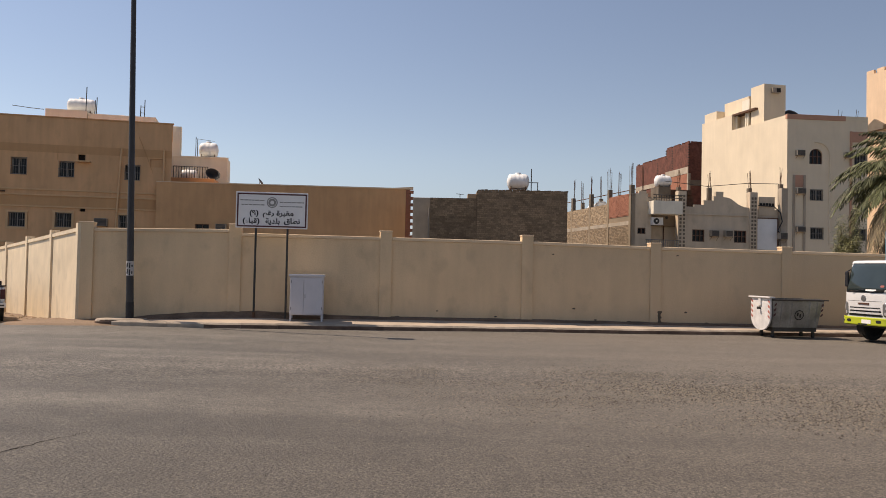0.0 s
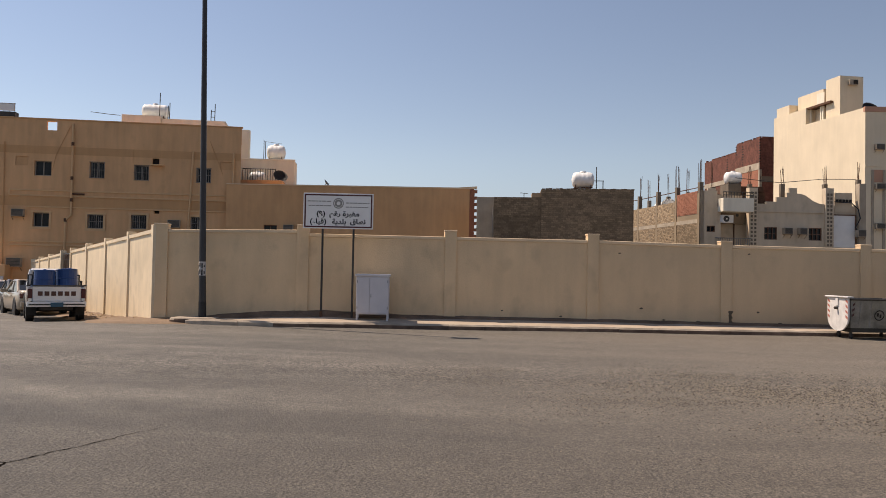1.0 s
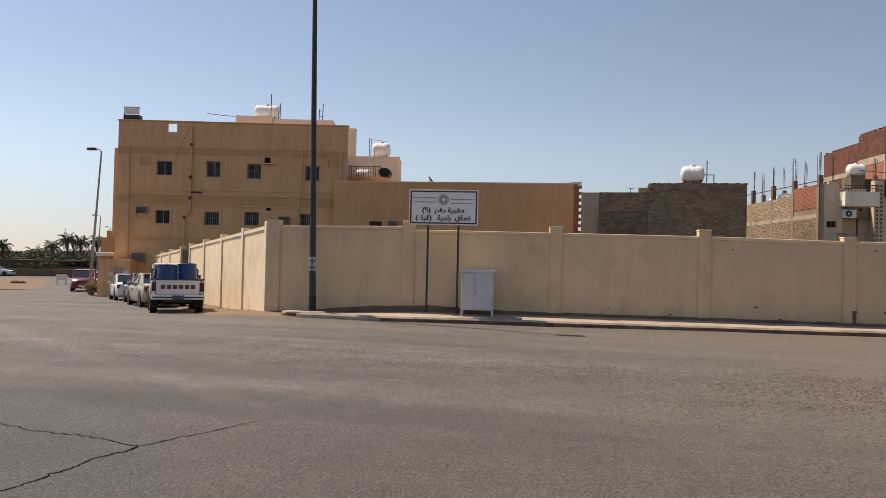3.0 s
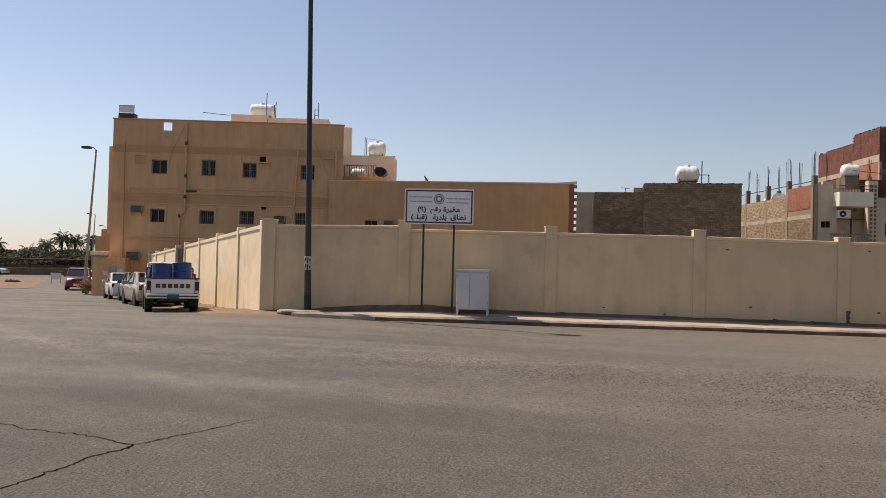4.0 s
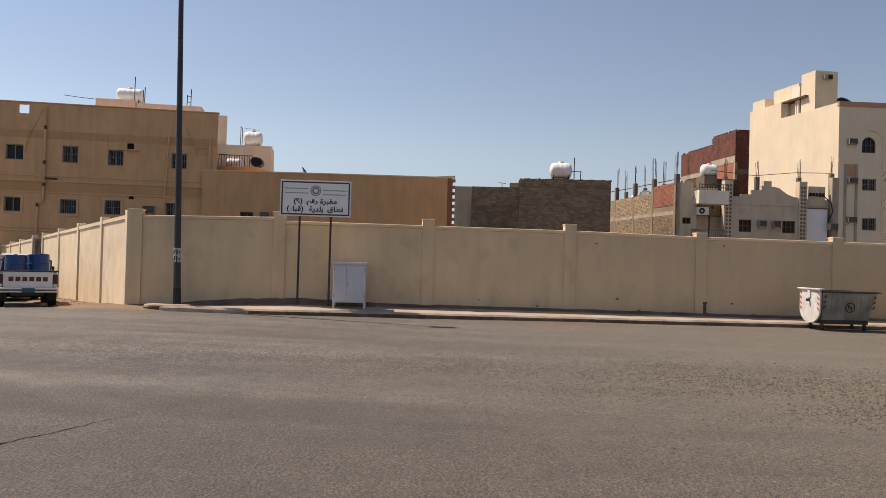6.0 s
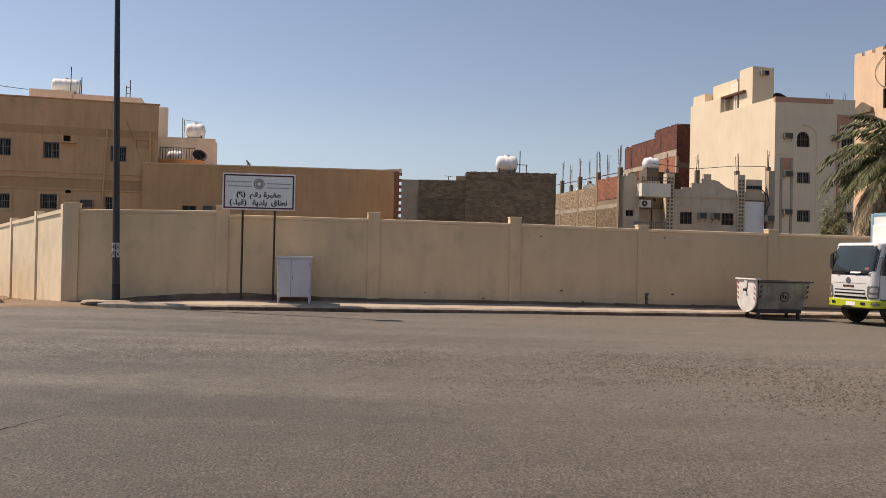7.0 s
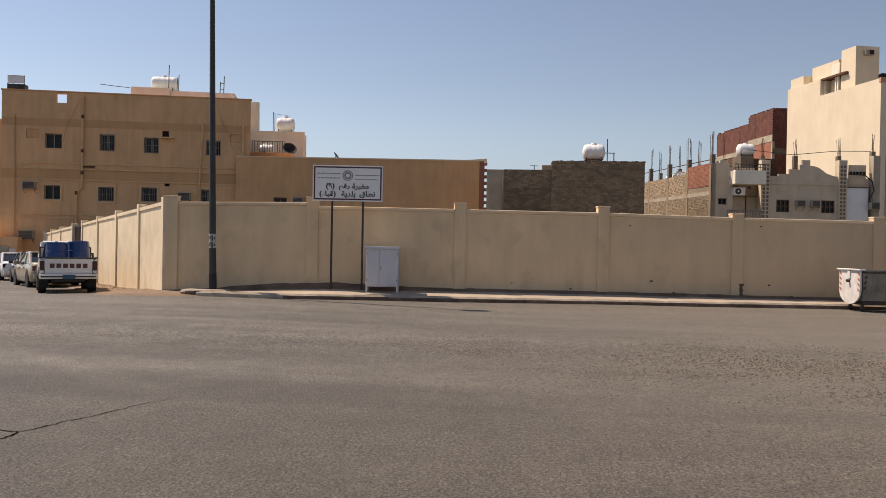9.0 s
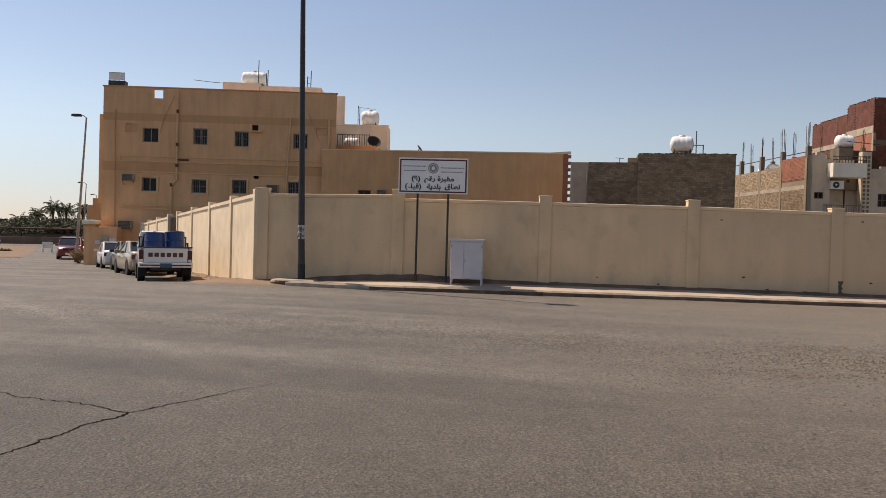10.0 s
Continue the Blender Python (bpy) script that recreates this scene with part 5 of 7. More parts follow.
    for sgn, ux in ((1, u0), (-1, u1)):
        rr = (u1 - u0) / 2
        arc = [((u0 + u1) / 2 - sgn * rr * math.cos(a), zc + rr * math.sin(a)) for a in [math.pi / 2 * k / 8 for k in range(9)]]
        outline = [(ux, 12.55)] + arc
        prism(bm, outline, 0.0, 0.2)
    part("arch_head", bm, M["cream"], b)
    for a in ((0.7, 1.41, 11.9, 12.35), (0.76, 1.5, 8.74, 9.19), (0.78, 1.5, 5.58, 6.03), (4.95, 5.62, 11.87, 12.32), (5.01, 5.69, 8.69, 9.1)):
        window_ac(b, *a)
    for u, h in ((4.6, 0.6), (4.9, 0.5), (6.2, 0.7), (6.35, 0.6)):
        part("mast", rod(bmesh.new(), (u, 0.3, 15.1), (u + 0.1, 0.3, 15.35 + h), 0.02, seg=4), M["dark_metal"], b)
    return b


cream_block()
dish(pose(28.3, 66.0, 0, 0, 0, 6.0) @ pose(0.9, 0.9, 14.4, 0, 0, 10), 0.8, "black mesh satellite dish on the roof edge", "black")


def peach_block():
    b = thing("apartment_building", "tall sunlit peach plastered apartment block with crenellated parapet", "building", pose(41.7, 79.0, 0, 0, 0, -76.5))
    wins = [(3.75, 5.6, 16.4, 18.3), (3.75, 5.6, 11.6, 13.4)]
    bm = bmesh.new()
    block_body(bm, 0.0, 9.0, -1.5, 22.0, 3.0, wins, 0.25)
    part("wall", bm, M["pink"], b)
    for k in range(7):
        part("merlon", cube(0.0 + 1.35 * k, 0.95 + 1.35 * k, 0.0, 0.3, 22.0, 22.4 + (0.15 if k > 2 else 0), 0.01), M["pink"], b)
    # dark colour stands in for the shade inside a pointed niche
    bm = prism(bmesh.new(), [(0.2, 16.3), (2.6, 16.3), (2.6, 16.7), (1.4, 17.4), (0.2, 16.7)], -0.35, 0.0)
    part("window_hood", bm, M["dark_concrete"], b)
    for h in wins:
        window(b, *h, M["brown_frame"], bars=False, mullions=1, depth=0.2)
    bm = bmesh.new()
    for k in range(10):
        a0, a1 = math.pi * k / 10, math.pi * (k + 1) / 10
        rod(bm, (5.0 + 1.2 * math.cos(a0), 0.2, 22.3 + 1.2 * math.sin(a0)), (5.0 + 1.2 * math.cos(a1), 0.2, 22.3 + 1.2 * math.sin(a1)), 0.08, seg=6)
    part("roof_arch", bm, M["rust"], b)
    curve = [(4.0 - 1.25 * math.sin(math.pi * k / 10) ** 0.8, -0.06, 21.5 - 0.31 * k) for k in range(11)]
    pipe(b, curve, 0.022, M["dark_metal"], "cable")
    pipe(b, [(4.1, -0.1, 21.5), (4.1, -0.1, 18.4)], 0.05, M["dark_metal"], "drain_pipe")
    part("lamp_head", cube(3.95, 4.35, -0.35, -0.05, 21.45, 21.7, 0.04), M["dark_metal"], b)


peach_block()


def red_brick_house():
    b = thing("building", "unfinished red brick house with concrete frame", "building", pose(25.94, 85.0, 0, 0, 0, 10.0))
    # front faces the street; the long sunlit flank runs back on the x = 0 side, in two heights
    part("wall", cube(0.0, 4.5, 0.0, 5.35, -1.5, 16.0), M["red_brick"], b)
    part("wall", cube(0.0, 4.5, 5.37, 13.6, -1.5, 15.15), M["red_brick"], b)
    part("infill", cube(-0.03, 0.0, 0.25, 5.3, 9.0, 12.7), M["orange_brick"], b, "lighter orange brick infill")
    part("ring_beam", cube(-0.06, 0.0, 0.0, 5.4, 12.72, 13.42), M["concrete"], b)
    part("ring_beam", cube(-0.05, 0.0, 5.42, 13.6, 12.0, 12.5), M["concrete"], b)
    part("ring_beam", cube(0.0, 4.5, -0.05, 0.0, 11.4, 12.0), M["dark_concrete"], b)
    part("column", cube(-0.05, 0.22, -0.05, 0.24, -1.5, 12.7), M["concrete"], b)
    rng = random.Random(12)
    # open mortar gaps up the corner and in two columns on the flank
    for k in range(9):
        part("toothing_gap", cube(-0.012, 0.10, -0.012, 0.20, 13.5 + 0.28 * k, 13.61 + 0.28 * k), M["dark_gap"], b)
    for y, z0, n in ((3.65, 13.6, 8), (7.4, 12.7, 8), (5.2, 14.9, 4)):
        for k in range(n):
            part("putlog_hole", cube(-0.012, 0.05, y + rng.uniform(-0.08, 0.08), y + 0.30, z0 + 0.28 * k, z0 + 0.12 + 0.28 * k), M["dark_gap"], b)
    # last, loosely laid course
    y = 0.05
    while y < 13.4:
        ln = rng.uniform(0.35, 0.45)
        if rng.random() < 0.72:
            z = 16.0 if y + ln < 5.3 else 15.15
            part("top_brick", cube(0.01, 0.19, y, y + ln - 0.03, z, z + 0.16), M["red_brick"], b)
        y += ln
    x = 0.3
    while x < 4.2:
        part("top_brick", cube(x, x + 0.36, 0.01, 0.19, 16.0, 16.15), M["red_brick"], b)
        x += 0.4



red_brick_house()


# ---- vehicles ----
def loft(bm, rings):
    vs = [[bm.verts.new(p) for p in r] for r in rings]
    n = len(vs[0])
    for a, b in zip(vs, vs[1:]):
        for k in range(n):
            bm.faces.new((a[k], a[(k + 1) % n], b[(k + 1) % n], b[k]))
    bm.faces.new(vs[0]), bm.faces.new(vs[-1][::-1])
    return bm


def shell_ring(x, hw, zb, zt):
    h = zt - zb
    half = [(0.90, zb), (0.985, zb + 0.10 * h), (1.0, zb + 0.45 * h), (0.985, zb + 0.72 * h), (0.955, zb + 0.92 * h), (0.88, zt)]
    return [(x, -hw * a, z) for a, z in half] + [(x, hw * a, z) for a, z in half[::-1]]


def wheel(parent, x, y, r, w, rim="alu"):
    o = new("wheel")
    o.parent = parent
    s = 1 if y > 0 else -1
    bm = bmesh.new()
    prof = [(r * 0.62, -w / 2), (r * 0.93, -w / 2), (r, -w * 0.32), (r, w * 0.32), (r * 0.93, w / 2), (r * 0.62, w / 2)]
    n = 20
    rings = [[bm.verts.new((x + a * math.cos(q), y + b, r + a * math.sin(q))) for a, b in prof] for q in [2 * math.pi * k / n for k in range(n)]]
    for k in range(n):
        a, b = rings[k], rings[(k + 1) % n]
        for j in range(len(prof)):
            bm.faces.new((a[j], a[(j + 1) % len(prof)], b[(j + 1) % len(prof)], b[j]))
    part("tyre", bm, M["rubber"], o, smooth=False)
    bm = bmesh.new()
    rod(bm, (x, y - w * 0.4, r), (x, y + s * w * 0.32, r), r * 0.63, seg=18)
    rod(bm, (x, y + s * w * 0.3, r), (x, y + s * w * 0.44, r), r * 0.2, seg=10)
    for k in range(5):
        q = 2 * math.pi * k / 5
        rod(bm, (x, y + s * w * 0.36, r), (x + r * 0.58 * math.cos(q), y + s * w * 0.36, r + r * 0.58 * math.sin(q)), r * 0.07, seg=5)
    part("rim", bm, M[rim], o)
    return o


def saloon(m, label, paint, L=4.7, W=1.8, H=1.43, hood=0.92, deck=0.98, group="cars parked along the side wall", suv=False):
    """A parked car, front towards +x, standing on z = 0."""
    c = thing("car", label, "car", m, group)
    hw, belt = W / 2, (0.92 if not suv else 1.08)
    ground = 0.20 if not suv else 0.28
    x0, x1 = -L / 2, L / 2
    st = [(x0, 0.80, ground + 0.22, deck - 0.16), (x0 + 0.10, 0.93, ground + 0.08, deck - 0.03), (x0 + 0.45, 0.985, ground, deck), (x0 + 1.0, 1.0, ground, belt + 0.03),
          (0.0, 1.0, ground, belt), (x1 - 1.35, 1.0, ground, hood + 0.04), (x1 - 0.6, 0.97, ground, hood), (x1 - 0.18, 0.92, ground + 0.04, hood - 0.12), (x1, 0.80, ground + 0.16, hood - 0.26)]
    part("body", loft(bmesh.new(), [shell_ring(x, hw * k, a, b) for x, k, a, b in st]), paint, c, smooth=True)
    # glasshouse
    rb, rt, ft, fb = (x0 + 0.55, x0 + 1.30, x1 - 2.25, x1 - 1.40) if not suv else (x0 + 0.12, x0 + 0.42, x1 - 2.2, x1 - 1.3)
    cab = [(rb, 0.86, belt - 0.04, belt - 0.02), (rt, 0.80, belt - 0.04, H - 0.06), ((rt + ft) / 2, 0.82, belt - 0.04, H - 0.03), (ft, 0.80, belt - 0.04, H - 0.06), (fb, 0.86, belt - 0.04, belt - 0.02)]

    def cab_ring(x, k, a, b):
        return [(x, -hw * 0.93, a), (x, -hw * (k if b > belt + 0.1 else 0.9) , b), (x, hw * (k if b > belt + 0.1 else 0.9), b), (x, hw * 0.93, a)]
    part("glasshouse", loft(bmesh.new(), [cab_ring(*q) for q in cab]), M["car_glass"], c, "dark tinted car windows")
    roof = [(rt - 0.06, 0.815, H - 0.085, H - 0.035), (rt + 0.25, 0.82, H - 0.07, H - 0.005), ((rt + ft) / 2, 0.84, H - 0.07, H), (ft - 0.2, 0.82, H - 0.07, H - 0.005), (ft + 0.06, 0.815, H - 0.085, H - 0.035)]
    part("roof", loft(bmesh.new(), [[(x, -hw * k, a), (x, -hw * k * 0.93, b), (x, hw * k * 0.93, b), (x, hw * k, a)] for x, k, a, b in roof]), paint, c, smooth=False)
    for s in (-1, 1):
        for (xa, za), (xb, zb), r in (((rb + 0.02, belt - 0.02), (rt, H - 0.07), 0.055), (((rt + ft) / 2 - 0.05, belt), ((rt + ft) / 2 - 0.05, H - 0.06), 0.035), ((fb - 0.02, belt - 0.02), (ft, H - 0.07), 0.04)):
            part("pillar", rod(bmesh.new(), (xa, s * hw * 0.915, za), (xb, s * hw * 0.815, zb), r, r, 6), paint, c)
        for x in (-0.62, 0.45):
            part("door_handle", cube(x - 0.1, x + 0.1, s * hw * 0.985, s * hw * 1.012, belt - 0.16, belt - 0.125), M["black"] if suv else paint, c)
        mr = part("mirror", cube(fb - 0.30, fb - 0.14, s * hw * 0.95, s * (hw * 0.95 + 0.21), belt - 0.02, belt + 0.13, 0.03), paint, c)
        part("tail_light", cube(x0 - 0.012 + 0.03, x0 + 0.2, s * hw * 0.60, s * hw * 0.93, deck - 0.32, deck - 0.12, 0.02), M["tail_red"], c)
        part("headlight", cube(x1 - 0.22, x1 - 0.02, s * hw * 0.55, s * hw * 0.90, hood - 0.30, hood - 0.15, 0.02), M["lamp_glass"], c)
        for x in (x0 + 0.95, x1 - 0.85):
            part("wheel_arch", rod(bmesh.new(), (x, s * (hw - 0.12), 0.33), (x, s * (hw + 0.004), 0.33), 0.375, seg=22), M["black"], c)
            wheel(c, x, s * (hw - 0.09), 0.325, 0.2)
    part("rear_bumper", cube(x0 - 0.05, x0 + 0.22, -hw * 0.90, hw * 0.90, ground + 0.12, ground + 0.36, 0.05), paint, c)
    part("front_bumper", cube(x1 - 0.2, x1 + 0.05, -hw * 0.88, hw * 0.88, ground + 0.08, ground + 0.34, 0.05), paint, c)
    part("grille", cube(x1 - 0.06, x1 + 0.012, -hw * 0.48, hw * 0.48, hood - 0.33, hood - 0.14, 0.015), M["black"], c)
    part("number_plate", cube(x0 - 0.065, x0 - 0.05, -0.26, 0.26, ground + 0.20, ground + 0.31), M["sign_white"], c)
    part("number_plate", cube(x1 + 0.05, x1 + 0.062, -0.26, 0.26, ground + 0.16, ground + 0.27), M["sign_white"], c)
    return c


M["tail_red"] = material("tail_lamp_red", (0.07, 0.008, 0.007), 0.2, bump=0)
M["lamp_glass"] = material("headlamp_glass", (0.55, 0.55, 0.55), 0.12, metal=0.3, bump=0)
M["paint_white"] = car_paint("white_car_paint", (0.70, 0.69, 0.67))
M["paint_tan"] = car_paint("tan_car_paint", (0.34, 0.275, 0.20))
M["paint_dark"] = car_paint("dark_car_paint", (0.03, 0.035, 0.045))
M["paint_red"] = car_paint("red_car_paint", (0.15, 0.008, 0.010))
HEAD = math.degrees(math.atan2(SIDE.y, SIDE.x))
SLOPE = 1.72


def parked(x, y, head, slope=SLOPE):
    return pose(x, y, ground_z(x, y), 0, slope, head)


saloon(parked(-19.43, 31.5, HEAD + 3.5), "dusty tan saloon car parked at the roadside", M["paint_tan"], 4.95, 1.84, 1.42)
saloon(parked(-22.73, 36.02, HEAD + 2.5), "dark blue-grey saloon car parked at the roadside", M["paint_dark"], 4.6, 1.78, 1.45)
saloon(parked(-26.45, 40.2, HEAD + 2), "white saloon car parked at the roadside", M["paint_white"], 4.5, 1.77, 1.45)
saloon(parked(-41.2, 56.6, HEAD + 176, 0.8), "red sport utility car facing up the street", M["paint_red"], 4.5, 1.76, 1.72, 1.08, 1.15, suv=True)
saloon(parked(-47.4, 67.6, HEAD + 180, 0.8), "white car parked behind a red one", M["paint_white"], 4.5, 1.77, 1.45)
saloon(parked(-91.2, 105.0, 15, 0), "white car parked far off before the palm grove", M["paint_white"], 4.6, 1.8, 1.5)


def pickup():
    """A white pickup of the eighties with two blue drums standing in its bed; front towards +x."""
    c = thing("pickup_truck", "white old pickup truck seen from its lettered tailgate", "pickup truck", parked(-15.55, 26.35, 123.0) @ Matrix.Scale(1.07, 4))
    P, hw = M["paint_white"], 0.785
    x0, x1 = -2.35, 2.35
    # cab and bonnet
    st = [(-0.12, 0.98, 0.42, 1.08), (0.1, 1.0, 0.42, 1.10), (1.0, 1.0, 0.42, 1.10), (1.35, 0.99, 0.42, 1.08), (2.1, 0.96, 0.45, 1.0), (2.3, 0.93, 0.5, 0.92)]
    part("cab_body", loft(bmesh.new(), [shell_ring(x, hw * k, a, b) for x, k, a, b in st]), P, c, smooth=True)
    cab = [(-0.1, 1.04, 1.1), (0.02, 1.04, 1.56), (0.75, 1.04, 1.6), (1.0, 1.04, 1.55), (1.55, 1.04, 1.1)]
    part("glasshouse", loft(bmesh.new(), [[(x, -hw * 0.94, a), (x, -hw * 0.83, b), (x, hw * 0.83, b), (x, hw * 0.94, a)] for x, a, b in cab]), M["car_glass"], c, "dark cab windows")
    part("cab_roof", loft(bmesh.new(), [[(x, -hw * k, z - 0.06), (x, -hw * k * 0.92, z), (x, hw * k * 0.92, z), (x, hw * k, z - 0.06)] for x, k, z in ((-0.05, 0.86, 1.585), (0.2, 0.87, 1.635), (0.8, 0.87, 1.635), (1.05, 0.86, 1.585))]), P, c)
    for s in (-1, 1):
        part("pillar", rod(bmesh.new(), (-0.1, s * hw * 0.93, 1.07), (0.0, s * hw * 0.83, 1.58), 0.06, seg=6), P, c)
        part("pillar", rod(bmesh.new(), (1.5, s * hw * 0.93, 1.07), (1.02, s * hw * 0.83, 1.58), 0.04, seg=6), P, c)
        part("mirror", cube(1.15, 1.24, s * (hw + 0.02), s * (hw + 0.15), 1.10, 1.26, 0.02), M["black"], c)
        part("bed_side", cube(x0 + 0.06, -0.16, s * (hw - 0.06), s * hw, 0.52, 1.06, 0.025), P, c)
        part("bed_rail", cube(x0 + 0.05, -0.16, s * (hw - 0.08), s * (hw + 0.012), 1.06, 1.10, 0.012), M["dark_metal"], c)
        tl = part("tail_light", cube(x0 - 0.015, x0 + 0.1, s * (hw - 0.135), s * (hw - 0.005), 0.62, 0.98, 0.015), M["tail_red"], c)
        part("lamp_strip", cube(x0 - 0.02, x0 - 0.014, s * (hw - 0.125), s * (hw - 0.02), 0.62, 0.70), M["lamp_glass"], tl)
        for x in (-1.45, 1.45):
            part("wheel_arch", rod(bmesh.new(), (x, s * (hw - 0.15), 0.40), (x, s * (hw + 0.012), 0.40), 0.42, seg=20), M["black"], c)
            wheel(c, x, s * (hw - 0.10), 0.36, 0.22, "dark_metal")
        part("mud_flap", cube(-1.9, -1.88, s * (hw - 0.26), s * (hw - 0.02), 0.2, 0.55), M["rubber"], c)
    part("bed_floor", cube(x0 + 0.08, -0.16, -hw + 0.07, hw - 0.07, 0.60, 0.66), M["dark_metal"], c)
    part("bed_front", cube(-0.2, -0.16, -hw + 0.07, hw - 0.07, 0.66, 1.08), P, c)
    tg = part("tailgate", cube(x0, x0 + 0.06, -hw + 0.14, hw - 0.14, 0.60, 1.05, 0.015), P, c)
    # plain bars where the tailgate carries a maker's name
    for k in range(6):
        y = 0.445 - 0.178 * k
        part("letter_bar", cube(x0 - 0.008, x0 - 0.001, y - 0.064, y + 0.064, 0.775, 0.905, 0.003), M["letter_brown"], tg)
    part("tailgate_rim", cube(x0 - 0.012, x0 + 0.05, -hw + 0.13, hw - 0.13, 1.05, 1.09, 0.01), M["dark_metal"], tg)
    part("rear_bumper", cube(x0 - 0.16, x0 - 0.02, -hw - 0.01, hw + 0.01, 0.45, 0.60, 0.03), M["white"], c)
    part("bumper_strip", cube(x0 - 0.168, x0 - 0.158, -hw + 0.04, hw - 0.04, 0.50, 0.54), M["dark_metal"], c)
    part("number_plate", cube(x0 - 0.178, x0 - 0.166, -0.17, 0.17, 0.45, 0.58), M["plate_blue"], c)
    part("chassis", cube(x0 + 0.1, 2.1, -0.45, 0.45, 0.36, 0.6), M["dark_metal"], c)
    part("axle", rod(bmesh.new(), (-1.45, -0.7, 0.36), (-1.45, 0.7, 0.36), 0.07), M["dark_metal"], c)
    part("bed_rack", rod(bmesh.new(), (-0.22, -hw + 0.05, 1.42), (-0.22, hw - 0.05, 1.42), 0.022), M["dark_metal"], c)
    for s in (-1, 1):
        part("bed_rack", rod(bmesh.new(), (-0.22, s * (hw - 0.05), 1.06), (-0.22, s * (hw - 0.05), 1.43), 0.022), M["dark_metal"], c)
    return c


M["letter_brown"] = material("tailgate_bars", (0.10, 0.045, 0.03), 0.5, bump=0)
M["plate_blue"] = material("blue_plate", (0.03, 0.10, 0.16), 0.4, bump=0)
M["drum_blue"] = material("blue_drum_plastic", (0.012, 0.055, 0.19), 0.42, grain=0.04, blotch=0.15, blotch_size=0.4, bump=0.05)
mP = parked(-15.55, 26.35, 123.0) @ Matrix.Scale(1.07, 4)
pickup()


def drum(m):
    d = thing("plastic_drum", "blue plastic drum standing in the truck bed", "drum", m, "blue drums in the truck bed")
    bm = bmesh.new()
    prof = [(0.26, 0.0), (0.285, 0.03), (0.295, 0.28), (0.305, 0.30), (0.295, 0.32), (0.295, 0.58), (0.305, 0.60), (0.295, 0.62), (0.29, 0.84), (0.275, 0.88), (0.24, 0.89)]
    n = 22
    rings = [[bm.verts.new((r * math.cos(2 * math.pi * k / n), r * math.sin(2 * math.pi * k / n), z)) for k in range(n)] for r, z in prof]
    for a, b in zip(rings, rings[1:]):
        for k in range(n):
            bm.faces.new((a[k], a[(k + 1) % n], b[(k + 1) % n], b[k]))
    bm.faces.new(rings[0]), bm.faces.new(rings[-1])
    part("body", bm, M["drum_blue"], d, smooth=False)
    part("rim", rod(bmesh.new(), (0, 0, 0.85), (0, 0, 0.875), 0.302, seg=22), M["drum_blue"], d)
    for x in (-0.13, 0.13):
        part("bung", rod(bmesh.new(), (x, 0, 0.885), (x, 0, 0.91), 0.04, seg=10), M["drum_blue"], d)


drum(mP @ pose(-1.72, 0.32, 0.66))
drum(mP @ pose(-1.55, -0.32, 0.70, 0, 3, 40))


